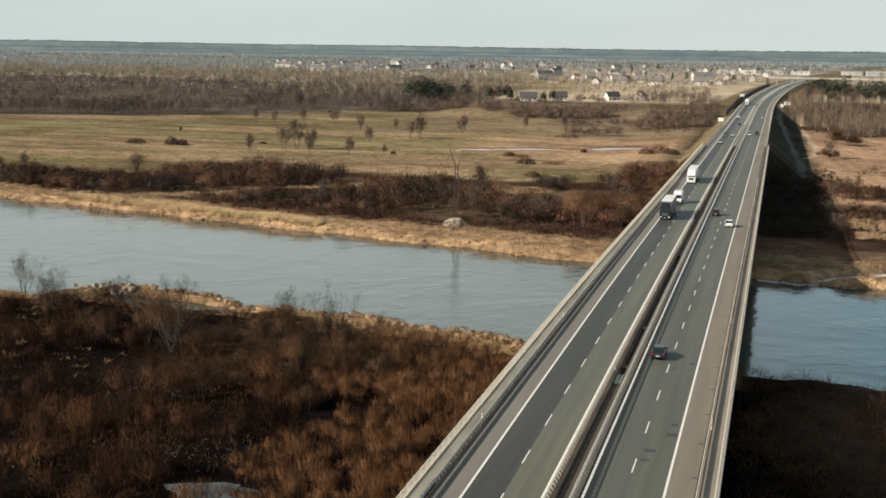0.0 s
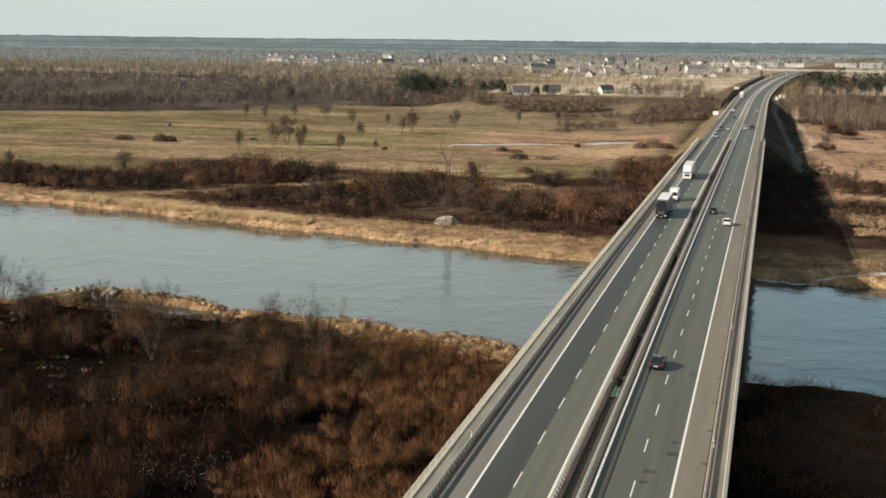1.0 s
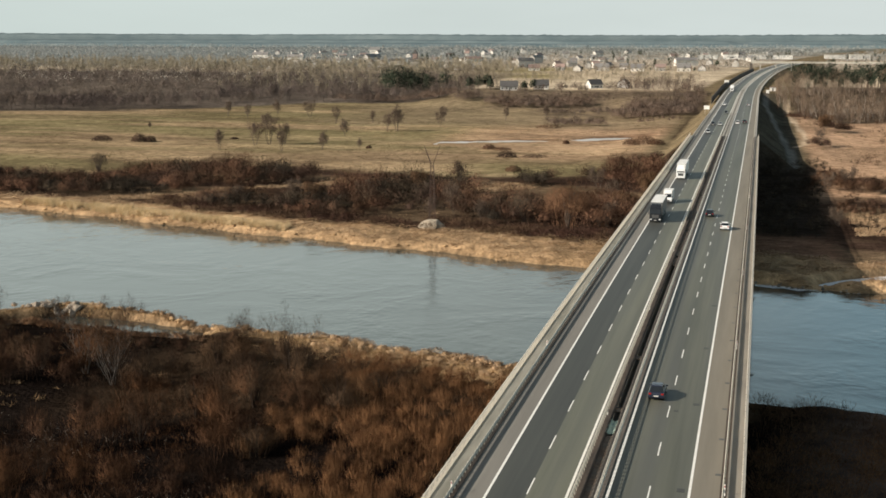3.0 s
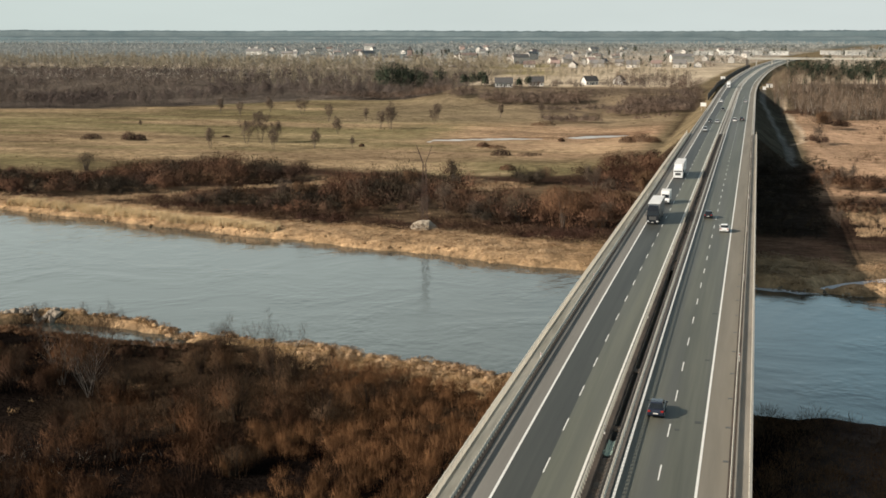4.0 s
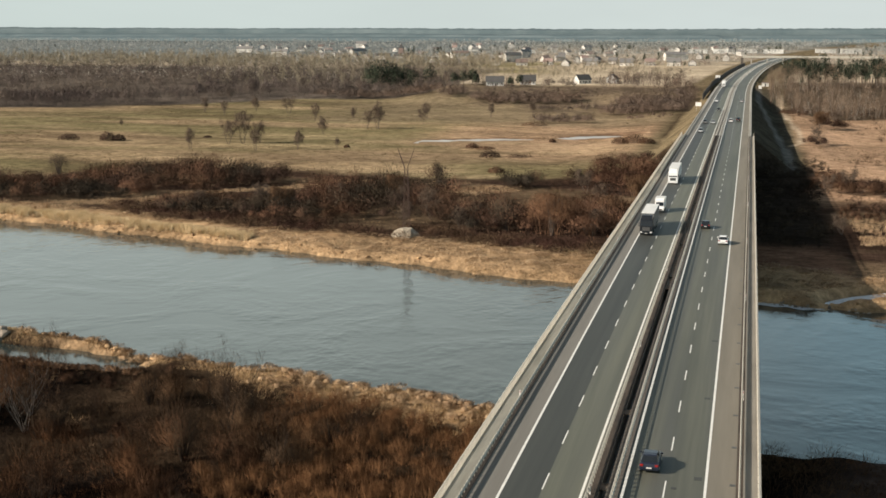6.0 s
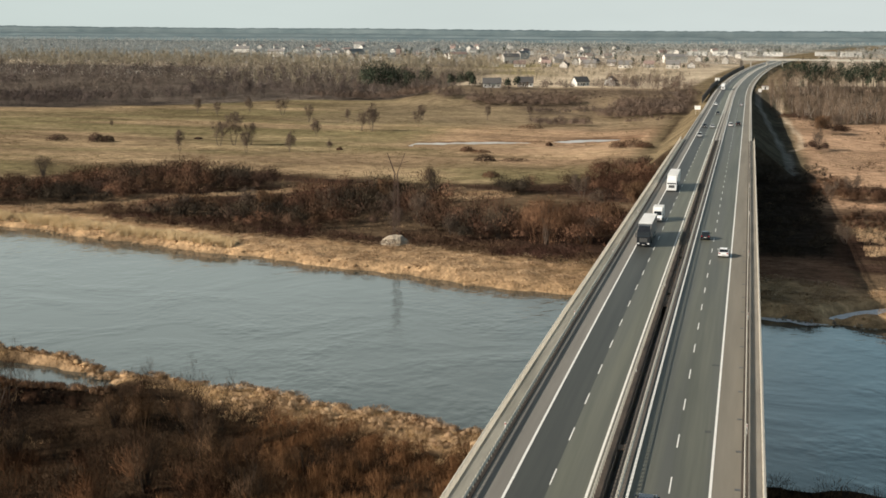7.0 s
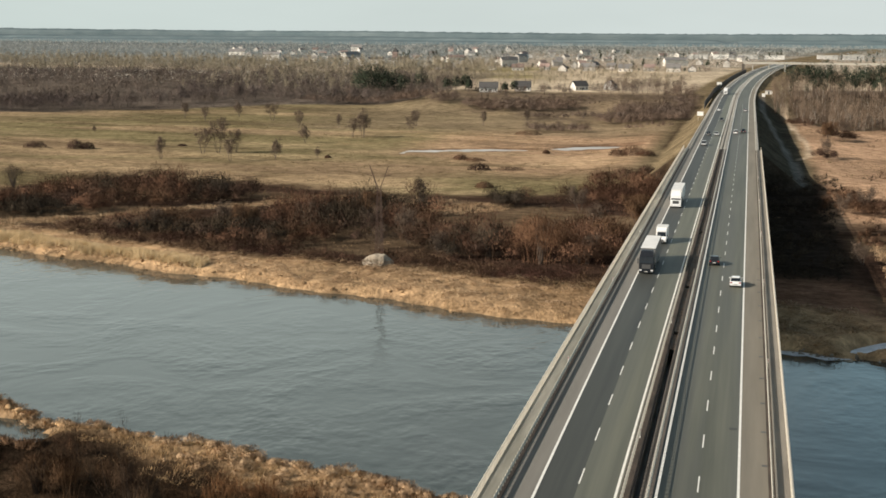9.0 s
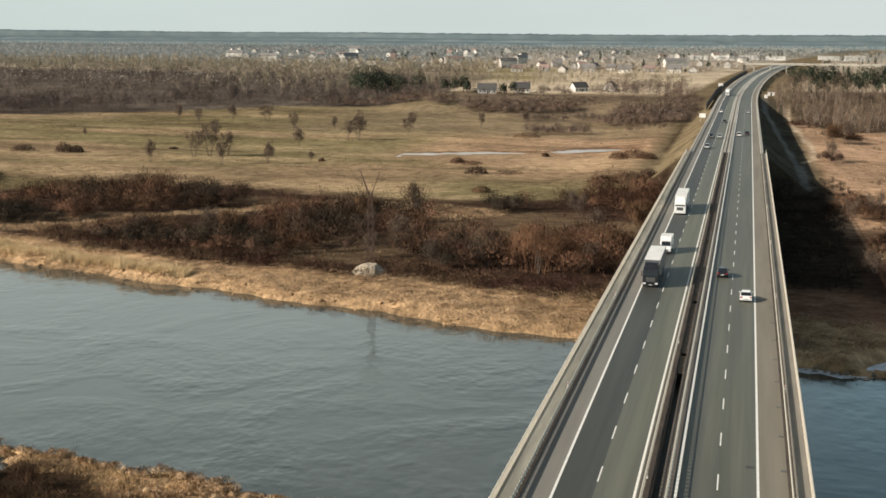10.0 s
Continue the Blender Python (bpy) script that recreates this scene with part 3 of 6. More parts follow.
sheet("puddle", [(-54, 9), (-38, 9), (-38, 17), (-54, 17)], -13.0, CALM, "shallow grey puddle between the willows", "puddle")
sheet("ditch_water", [(-143, 490), (-90, 500), (-36, 536), (-36, 566), (-80, 552), (-143, 520)], -12.6, ICE, "narrow meadow ditch covered with pale grey ice", "ditch")

sheet("inlet_ice", [(14, 180.5), (18, 178.8), (20, 179.4), (23, 177.2), (27, 178.6), (31, 180.2), (36, 184.0), (42, 186.5), (50, 190), (70, 192), (70, 222), (46, 208), (37, 198), (29, 190), (14, 186)], WATER_Z + 0.03, SNOW_ICE, "rim and inlet of the river covered with white snowy ice", "ice")

sheet("backwater", [(-132, 100), (-104, 98), (-84, 97), (-78, 100), (-78, 107), (-83, 109.8), (-104, 118.4), (-117, 119), (-125, 115), (-132, 107)], WATER_Z + 0.03, CALM, "still pale backwater behind the reed spit", "backwater")

# ---- the bridge and the road ----
END, START, FAR = 405.0, -180.0, 1650.0


def ribbon(name, x0, x1, ya, yb, lift, deep, material, step=10.0):
    """A long slab that follows the road between two offsets from its middle."""
    ys = np.arange(ya, yb + 0.01, step) if yb - ya > step else np.array([ya, yb])
    if ys[-1] < yb:
        ys = np.append(ys, yb)
    cx, z = road_x(ys), road_z(ys)
    verts, faces = [], []
    for k in range(len(ys)):
        verts += [(cx[k] + x0, ys[k], z[k] + lift), (cx[k] + x1, ys[k], z[k] + lift), (cx[k] + x1, ys[k], z[k] + lift - deep), (cx[k] + x0, ys[k], z[k] + lift - deep)]
        if k:
            a, b = 4 * k - 4, 4 * k
            faces += [(a, a + 1, b + 1, b), (a + 1, a + 2, b + 2, b + 1), (a + 2, a + 3, b + 3, b + 2), (a + 3, a, b, b + 3)]
    e = 4 * (len(ys) - 1)
    faces += [(0, 3, 2, 1), (e, e + 1, e + 2, e + 3)]
    return raw_mesh(name, verts, faces)


INNER, LANE, OUTER, RAIL, EDGE = 1.73, 5.23, 8.73, 11.62, 13.30


def build_bridge():
    for s, side in ((-1, "oncoming"), (1, "outgoing")):
        b = thing("bridge_deck", "long concrete motorway bridge deck of the %s carriageway" % side, "bridge", "bridge decks", "structure")

        def rib(name, a, c, lift, deep, material, ya=START, yb=END, label=""):
            return obj(name, ribbon(name, min(s * a, s * c), max(s * a, s * c), ya, yb, lift, deep, material), material, b, label)

        rib("deck_slab", 0.34, EDGE, -0.09, 0.32, CONCRETE)
        rib("girder", 0.52, 5.0, -0.41, 2.3, CONCRETE)
        rib("girder", 8.2, 11.4, -0.41, 2.3, CONCRETE)
        # added strip that closes the slot below, so the median gap looks dark
        rib("slot_closer", 0.03, 0.52, -2.3, 0.4, CONCRETE)
        # the oncoming kerb is coloured dark for the shade of its rail
        rib("kerb", 0.34, 1.42, 0.12, 0.21, RAIL_SHADE if s < 0 else CONCRETE_BROWN, label="dark concrete median kerb")
        # dark strip laid where the guard rail's shade falls
        rib("rail_shade_strip", RAIL - 0.28, RAIL + 0.34, 0.03, 0.12, RAIL_SHADE, label="dark strip under the guard rail, painted as its shade")
        # outgoing walkway is duller: the guard rail's shade is put into its colour
        rib("walkway", RAIL + 0.34, EDGE, 0.16, 0.25, CONCRETE_WALK if s < 0 else CONCRETE_SHADED, label="weathered concrete service walkway")
        rib("cornice", EDGE, EDGE + 0.22, 0.26, 0.85, CONCRETE_PALE, label="pale edge beam")
        if s > 0:
            for ya, yb in ((START, 26.5), (34.5, 36), (56, 57.5), (119, 127), (128.5, 158), (160, 214), (216, END)):
                rib("median_cover", -0.325, 0.325, 0.02, 0.08, DEBRIS, ya, yb, "brown litter-covered plate over the median gap")
        for y in range(-140, 400, 54):
            for x in (7.4,):
                foot = float(min(land_z(s * x, y), WATER_Z)) - 2.0
                top = float(road_z(y)) - 2.7
                bm = bmesh.new()
                bmesh.ops.create_cone(bm, cap_ends=True, segments=16, radius1=1.5, radius2=1.35, depth=top - foot)
                bmesh.ops.translate(bm, vec=(s * x, y, (top + foot) / 2), verts=bm.verts)
                part("pier", bm, CONCRETE, b, smooth=False)


build_bridge()


def build_road():
    for s, side in ((-1, "oncoming"), (1, "outgoing")):
        r = thing("road", "grey asphalt motorway carriageway with white lane markings", "road", "carriageways", "structure")

        def rib(name, a, c, lift, deep, material, ya=START, yb=FAR, label=""):
            return obj(name, ribbon(name, min(s * a, s * c), max(s * a, s * c), ya, yb, lift, deep, material), material, r, label)

        rib("inner_lane", 1.40, LANE, 0.0, 0.09, ASPHALT_PALE if s < 0 else ASPHALT, label="worn grey-green asphalt lane")
        rib("outer_lane", LANE, OUTER, 0.0, 0.09, ASPHALT_DARK if s < 0 else ASPHALT, label="newer dark asphalt lane" if s < 0 else "worn grey-green asphalt lane")
        rib("shoulder", OUTER, 11.34, 0.0, 0.09, SHOULDER_L if s < 0 else SHOULDER_R, label="dusty light shoulder")
        rib("edge_line", INNER - 0.12, INNER + 0.12, 0.006, 0.012, PAINT)
        rib("edge_line", OUTER - 0.12, OUTER + 0.12, 0.006, 0.012, PAINT)
        rib("verge", 0.1, 1.40, -0.05, 0.2, CONCRETE, ya=END)
        rib("verge", 11.34, 12.6, -0.02, 0.4, CONCRETE, ya=END)
        shift = -0.59 if s < 0 else 0.0
        me = None
        for k in range(-8, 60):
            y = 12.0 * k + shift
            z = float(road_z(y))
            me = boxes_mesh("dash", [(-0.065, 0.065, -2.0, 2.0, -0.006, 0.0)]) if me is None else me
            d = obj("dash", me, PAINT, r)
            d.matrix_world = Matrix.Translation((s * LANE + float(road_x(y)), y, z + 0.007)) @ Matrix.Rotation(math.atan2(float(road_z(y + 2) - road_z(y - 2)), 4), 4, "X")


build_road()


def w_beam(name, x, ya, yb, height, face):
    """A folded steel beam that follows the road; face is the side that it turns to."""
    prof = [(0.0, 0.16), (0.05, 0.12), (0.05, 0.05), (0.0, 0.0), (0.05, -0.05), (0.05, -0.12), (0.0, -0.16), (-0.02, -0.16), (-0.02, 0.16)]
    ys = np.arange(ya, yb + 0.1, 8.0)
    verts, faces = [], []
    n = len(prof)
    for k, y in enumerate(ys):
        cx, z = float(road_x(y)), float(road_z(y))
        verts += [(cx + x + face * a, y, z + height + b) for a, b in prof]
        if k:
            faces += [((k - 1) * n + j, (k - 1) * n + (j + 1) % n, k * n + (j + 1) % n, k * n + j) for j in range(n)]
    return raw_mesh(name, verts, faces)


def guard_rail(x, face, group):
    g = thing("guard_rail", "galvanised steel guard rail on close-set posts along the carriageway", "guard rail", group)
    obj("beam", w_beam("beam", x, -150, 900, 0.62, face), STEEL, g)
    inner = abs(x) < 5
    head = 1.07 if inner else 0.80
    if inner:
        obj("top_pipe", ribbon("top_pipe", x - face * 0.08 - 0.04, x - face * 0.08 + 0.04, -150, END, 1.15, 0.09, STEEL), STEEL, g)
    top = boxes_mesh("post", [(-0.035, 0.035, -0.04, 0.04, -0.05, head), (-0.10, 0.10, -0.12, 0.12, head - 0.42, head - 0.06) if inner else (-0.04, 0.04, -0.05, 0.05, head - 0.42, head - 0.06), (-0.02 - 0.1 * (face < 0), 0.02 + 0.1 * (face > 0), -0.06, 0.06, 0.5, 0.75)])
    rest = []
    for k in range(740):
        y = -150 + 1.0 * k
        px = x - face * 0.08 + float(road_x(y))
        if 140 <= k < 420:
            obj("post", top, STEEL, g).location = (px, y, float(road_z(y)) + 0.0)
        elif y < 560:
            z = float(road_z(y))
            rest.append((px - 0.04, px + 0.04, y - 0.04, y + 0.04, z - 0.05, z + (head if y < END else 0.78)))
            rest.append((px - 0.10, px + 0.10, y - 0.12, y + 0.12, z + head - 0.42, z + head - 0.06) if y < END and inner else rest[-1])
    tagged(obj("far_post", boxes_mesh("far_post", rest), STEEL, g), kind="stuff")
    return g


for x, face in ((-RAIL, 1), (-1.12, -1), (1.12, 1), (RAIL, -1)):
    guard_rail(x, face, "guard rails")


def railing(s):
    r = thing("bridge_railing", "pale grey metal bridge railing with upright bars along the walkway", "railing", "bridge railings")
    x = s * (EDGE - 0.06)
    for h, w in ((1.24, 0.09), (0.30, 0.05)):
        obj("rail", ribbon("rail", x - w / 2, x + w / 2, -150, END, h, w, ALUMINIUM), ALUMINIUM, r)
    post = boxes_mesh("post", [(-0.04, 0.04, -0.04, 0.04, 0, 1.2)])
    bars = []
    for k in range(277):
        y = -148.0 + 2.0 * k
        z = float(road_z(y))
        obj("post", post, ALUMINIUM, r).location = (x, y, z + 0.15)
        for j in range(1, 7):
            yy = y + j * 0.286
            if yy < END:
                bars.append((x - 0.02, x + 0.02, yy - 0.045, yy + 0.045, z + 0.28, z + 1.2))
    tagged(obj("upright_bar", boxes_mesh("upright_bar", bars), ALUMINIUM, r), kind="stuff")


railing(-1)
railing(1)


# ---- plants ----
rng = np.random.default_rng(7)


def twig_cloud(base, high, wide, per, width, length, up=1.0, spread=0.9):
    """Loose thin triangles that fill a dome over each base point: (n*per, 3, 3). high, wide: arrays of n."""
    n = len(base)
    b, h, w = np.repeat(base, per, 0), np.repeat(high, per), np.repeat(wide, per)
    m = n * per
    ang, r = rng.uniform(0, 2 * np.pi, m), np.sqrt(rng.uniform(0, 1, m))
    lift = rng.uniform(0.0, 1.0, m) ** 0.75 * np.sqrt(np.maximum(1 - r ** 2, 0.02)) * 0.85
    out = np.stack([np.cos(ang), np.sin(ang), np.zeros(m)], -1)
    p = b + out * (r * w)[:, None] + np.stack([np.zeros(m), np.zeros(m), lift * h], -1)
    d = unit(out * (r * spread)[:, None] + np.array((0, 0, up)) + rng.normal(0, 0.5, (m, 3)))
    long = h * length * rng.uniform(0.5, 1.15, m)
    dome = unit(np.stack([out[:, 0] * r, out[:, 1] * r, 0.25 + lift * 0.9], -1) + rng.normal(0, 0.14, (m, 3)))
    side = unit(np.cross(d, dome)) * (width * rng.uniform(0.6, 1.5, m))[:, None]
    tip = p + d * long[:, None]
    return np.stack([p - side, p + side, tip, dome, np.ones((m, 3))], 1)


def lobes(base, high, wide, count, per, width, length, up=0.8, spread=0.9, reach=0.6, foot=0.0, tone=0.3, inner=0.25, flat_top=0.4):
    """Bushes or crowns of several rounded lobes, each a swarm of fine twigs that point up and out round thicker inner branches, with a tone of its own."""
    m = len(base) * count
    b, h, w = np.repeat(base, count, 0), np.repeat(high, count), np.repeat(wide, count)
    ang, r = rng.uniform(0, 2 * np.pi, m), np.sqrt(rng.uniform(0, 1, m)) * reach * (count > 1)
    rad = w * rng.uniform(0.45, 0.75, m) * (1.0 if count > 1 else 1.5)
    top = h * (1 - flat_top * r ** 2) * rng.uniform(0.7, 1.0, m)
    c = b + np.stack([np.cos(ang) * r * w, np.sin(ang) * r * w, foot * h + 0.44 * top * (1 - foot)], -1)
    axes = np.stack([rad, rad * rng.uniform(0.8, 1.2, m), 0.56 * top * (1 - foot)], -1)
    hue = np.repeat(np.repeat(rng.uniform(1 - tone, 1 + tone, len(base)), count) * rng.uniform(1 - 0.4 * tone, 1 + 0.4 * tone, m), per)
    heart = np.repeat(b + np.array((0, 0, 0.25)) * h[:, None], per, 0)
    c, axes, h = np.repeat(c, per, 0), np.repeat(axes, per, 0), np.repeat(h, per)
    m *= per
    u = unit(rng.normal(0, 1, (m, 3)))
    u[:, 2] = np.where(u[:, 2] < -0.3, -u[:, 2], u[:, 2])
    within = rng.uniform(0, 1, m) < inner
    p = c + u * axes * np.where(within, rng.uniform(0.0, 0.62, m), 0.6 + 0.4 * rng.uniform(0, 1, m) ** 0.6)[:, None]
    d = unit(u * spread + np.array((0, 0, up)) + rng.normal(0, 0.35, (m, 3)))
    facing = unit(u / axes * axes[:, :1] + (0.8 * unit(p - heart) if count > 1 else 0.0) + rng.normal(0, 0.12, (m, 3)))
    side = unit(np.cross(d, facing)) * (width * rng.uniform(0.6, 1.5, m) * np.where(within, 1.7, 1.0))[:, None]
    tip = p + d * (h * length * np.where(within, 1.1, 1.0) * rng.uniform(0.5, 1.15, m))[:, None]
    return np.stack([p - side, p + side, tip, facing, np.repeat(hue[:, None], 3, 1)], 1)


def stems(base, high, wide, per, width, lean=0.5):
    """Thin upright stems from the ground, several to a bush."""
    m = len(base) * per
    b, h, w = np.repeat(base, per, 0), np.repeat(high, per), np.repeat(wide, per)
    off = rng.normal(0, 0.28, (m, 3)) * w[:, None]
    off[:, 2] = -0.2
    d = unit(np.stack([off[:, 0], off[:, 1], np.abs(w) * lean + 0.6 * h], -1) + rng.normal(0, 0.12, (m, 3)) * h[:, None])
    side = unit(np.cross(d, rng.normal(0, 1, (m, 3)))) * width
    return flat(np.stack([b + off - side, b + off + side, b + off + d * (h * rng.uniform(0.7, 1.1, m))[:, None]], 1))


def on_land(x, y):
    return np.stack([x, y, land_z(x, y)], -1)


def patchy(x, y, s, seed):
    return 0.5 + 0.5 * wobble(x, y, s, seed) * 0.6 + 0.2 * wobble(x, y, s * 0.37, seed + 3)


def stuff(name, tris, material, label, category):
    ob = obj(name, twig_mesh(name, tris), material)
    return tagged(ob, label, category, kind="stuff")


def blades(x, y, tall, width, lean):
    b = on_land(x, y)
    m = len(x)
    d = unit(np.stack([rng.normal(0.15, lean, m), rng.normal(0, lean, m), np.ones(m)], -1))
    side = unit(np.cross(d, rng.normal(0, 1, (m, 3)))) * (width * rng.uniform(0.6, 1.4, m))[:, None]
    b[:, 2] -= 0.1
    return flat(np.stack([b - side, b + side, b + d * tall[:, None]], 1))


def near_thicket():
    # clearings; the widest bares dark ground to stand in for shrub shade
    holes = ((-46, 13, 9, 4), (-45, 38, 5, 7), (-87, 55, 13, 10), (-82, 84, 9, 5), (-52, 71, 5, 4), (-41, 47, 4, 4), (-53, 24, 7, 3.5))

    def spread(n, gap_min, seed, level):
        x, y = rng.uniform(-165, -15, n), rng.uniform(-12, 121, n)
        keep = (near_bank(x) - y > gap_min + 5 * patchy(x, y, 11, 2) + 5 * smoothstep(-72, -50, x)) & (land_z(x, y) > -13.6) & (x > -83 - 0.75 * np.maximum(y, 0))
        keep &= patchy(x, y, 9, seed) > level
        for cx, cy, rx, ry in holes:
            keep &= ((x - cx) / rx) ** 2 + ((y - cy) / ry) ** 2 > 1
        return x[keep], y[keep]

    def osier_ground(x, y):
        return ((x > -44 + 0.12 * (y - 30)) & (y < 64) & (y > 4)) | ((x > -50) & (y > 38) & (y < 92) & (patchy(x, y, 8, 12) > 0.45))

    x, y = spread(430, 12, 4, 0.34)
    keep = ~osier_ground(x, y) & ~((x > -40) & (y > 62))
    x, y = x[keep], y[keep]
    tall = rng.uniform(4.2, 8.2, len(x)) * np.where(near_bank(x) - y < 24, 0.66, 1.0) * np.where((x < -80) & (near_bank(x) - y < 36), 0.5, 1.0)
    b = on_land(x, y)
    tris = [lobes(b, tall, tall * rng.uniform(0.42, 0.62, len(x)), 4, 330, 0.013, 0.14, 1.0, 0.7, reach=0.7, tone=0.42), stems(b, tall * 1.05, tall * 0.5, 30, 0.018)]
    x, y = spread(1900, 7, 5, 0.34)
    tall = rng.uniform(1.0, 3.0, len(x))
    b = on_land(x, y)
    tris += [lobes(b, tall, tall * rng.uniform(0.55, 0.95, len(x)), 1, 96, 0.015, 0.26, 1.0, 0.7, tone=0.4), stems(b, tall * 1.1, tall * 0.6, 6, 0.016)]
    tris = np.concatenate(tris)
    # one thicket in two tones: the part nearer the bank is coloured as lit
    bank = (tris[:, 0, 1] > 60 + 9 * wobble(tris[:, 0, 0], tris[:, 0, 1], 7)) & (tris[:, 0, 0] > -76 + 6 * wobble(tris[:, 0, 0], tris[:, 0, 1], 5, 3))
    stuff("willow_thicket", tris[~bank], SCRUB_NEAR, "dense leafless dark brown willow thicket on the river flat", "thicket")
    stuff("willow_thicket", tris[bank], SCRUB_LIT, "leafless orange-brown willow thicket near the river bank", "thicket")
    x, y = spread(5200, 8, 8, 0.2)
    keep = osier_ground(x, y) | ((patchy(x, y, 15, 7) > 0.72) & (rng.uniform(0, 1, len(x)) < 0.35))
    x, y = x[keep], y[keep]
    tall = rng.uniform(1.8, 3.9, len(x))
    osier = shade("osier_twigs", (0.078, 0.042, 0.022), (0.245, 0.128, 0.062), 0.16, 0.9, island=0.15, spec=0.0, tone=True)
    b = on_land(x, y)
    stuff("osier_scrub", np.concatenate([lobes(b, tall, tall * 0.52, 1, 240, 0.0125, 0.32, 1.5, 0.4, tone=0.22), stems(b, tall * 1.1, tall * 0.5, 12, 0.014)]), osier, "upright orange-brown osier shoots beside the bridge", "thicket")
    x, y = np.append(rng.uniform(-120, -16, 420), rng.uniform(16, 70, 220)), np.append(rng.uniform(-170, -10, 420), rng.uniform(-170, 12, 220))
    tall = rng.uniform(1.2, 5.0, len(x))
    stuff("willow_thicket", twig_cloud(on_land(x, y), tall, tall * 0.6, 60, 0.06, 0.24, 0.8, 0.9), SCRUB_LIT, "leafless brown scrub on the flat under the bridge approach", "thicket")
    x, y = np.append(rng.normal(-51, 6, 420), rng.normal(-75, 7, 260)), np.append(rng.normal(26, 4.5, 420), rng.normal(44, 4, 260))
    dead = shade("dead_branches", (0.16, 0.135, 0.11), (0.36, 0.32, 0.27), 0.5, 0.9, island=0.3, spec=0.0)
    stuff("fallen_branches", blades(x, y, rng.uniform(0.5, 1.8, 680), 0.022, 1.6), dead, "pale dead branches and reeds lying in the dark hollow", "branches")
    x = rng.uniform(-138, -74, 150)
    y = near_bank(x) - 20 + rng.normal(0, 1.4, 150)
    keep = land_z(x, y) > -13.9
    tall = rng.uniform(0.5, 1.5, keep.sum())
    stuff("willow_thicket", lobes(on_land(x[keep], y[keep]), tall, tall * 0.6, 2, 110, 0.014, 0.22, 1.0, 0.7), SCRUB_NEAR, "dark leafless willows fringing the still backwater", "thicket")
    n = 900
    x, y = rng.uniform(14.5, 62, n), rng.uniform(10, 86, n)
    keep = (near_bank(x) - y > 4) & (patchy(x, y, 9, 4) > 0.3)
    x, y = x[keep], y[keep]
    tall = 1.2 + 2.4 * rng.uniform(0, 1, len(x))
    stuff("willow_thicket", twig_cloud(on_land(x, y), tall, tall * 0.8, 80, 0.022, 0.4), SCRUB_LIT, "leafless brown thicket in the shade of the bridge", "thicket")


near_thicket()


def far_scrub():
    def spread(n, add, level):
        x, y = rng.uniform(-330, -14, n), rng.uniform(196, 430, n)
        gap = y - far_bank(x)
        back = np.interp(x, (-330, -290, -240, -225, -170, -130, -100, -60, -30, -14), (318, 322, 330, 378, 372, 345, 322, 340, 392, 410))
        front = np.interp(x, (-330, -230, -160, -150, -95, -80, -60, -30, -14), (18, 18, 21, 16, 18, 25, 22, 23, 23))
        keep = (gap > front + add + 4 * wobble(x, y, 7)) & (y < back + 9 * wobble(x, y, 12, 2))
        dens = patchy(x * 0.6, y, 12, 6)
        keep &= dens > level + np.interp(x, (-330, -235, -190, -150), (0.16, 0.14, 0.06, 0.0))
        keep &= ~((x > -92) & (x < -52) & (np.abs(y - (300 + 0.2 * (x + 70))) < 13))
        keep &= reed_lane(x, y) > 6 + 2 * wobble(x, y, 5, 2)
        return x[keep], y[keep]

    groups = ((-222, 288, 46, 20, 3.2, 5.4, 150), (-290, 306, 40, 18, 2.8, 4.8, 100), (-178, 322, 36, 23, 4.4, 8.0, 125), (-142, 260, 15, 9, 3.6, 6.0, 34), (-115, 256, 20, 12, 3.6, 6.4, 50), (-98, 288, 22, 34, 4.4, 8.6, 125),
              (-71, 327, 5, 5, 2.6, 3.8, 8), (-62, 338, 7, 6, 4.4, 6.0, 12), (-56, 256, 17, 14, 4.6, 8.2, 66), (-28, 264, 9, 22, 5.0, 8.6, 46), (-31, 362, 12, 20, 4.4, 7.4, 34), (-90, 330, 3, 3, 6.5, 8.5, 3), (-47, 358, 3, 3, 3.5, 5.0, 4))
    spots = []
    for cx, cy, rx, ry, low, high, count in groups:
        count = int(count * 1.9)
        ang, r = rng.uniform(0, 2 * np.pi, count), np.sqrt(rng.uniform(0, 1, count))
        spots.append(np.stack([cx + rx * r * np.cos(ang), cy + ry * r * np.sin(ang), rng.uniform(low * 0.6, high * 1.12, count)], -1))
    apart = []
    for spot in np.concatenate(spots):
        if all(np.hypot(spot[0] - o[0], spot[1] - o[1]) > 0.25 * (spot[2] + o[2]) for o in apart):
            apart.append(spot)
    x, y, tall = np.array(apart).T
    keep = (np.hypot((x + 82) / 17, (y - 324 - 0.2 * (x + 82)) / 11) > 1) & (reed_lane(x, y) > 6.5 + 2 * wobble(x, y, 6, 3))
    x, y, tall = x[keep], y[keep], tall[keep]
    tall = tall * (0.84 + 0.7 * patchy(x, y, 6, 2))
    rust = shade("rust_scrub_twigs", (0.030, 0.017, 0.013), (0.170, 0.094, 0.061), 0.09, 0.9, big=(0.195, 0.108, 0.068), big_scale=0.05, big_amount=0.7, island=0.1, spec=0.0, tone=True)
    alder = shade("alder_twigs", (0.012, 0.010, 0.008), (0.070, 0.057, 0.043), 0.09, 0.9, big=(0.110, 0.082, 0.055), big_scale=0.04, big_amount=0.5, island=0.25, spec=0.0, tone=True)
    x2, y2 = spread(2200, 0, 0.30)
    tall2 = rng.uniform(1.0, 3.4, len(x2))

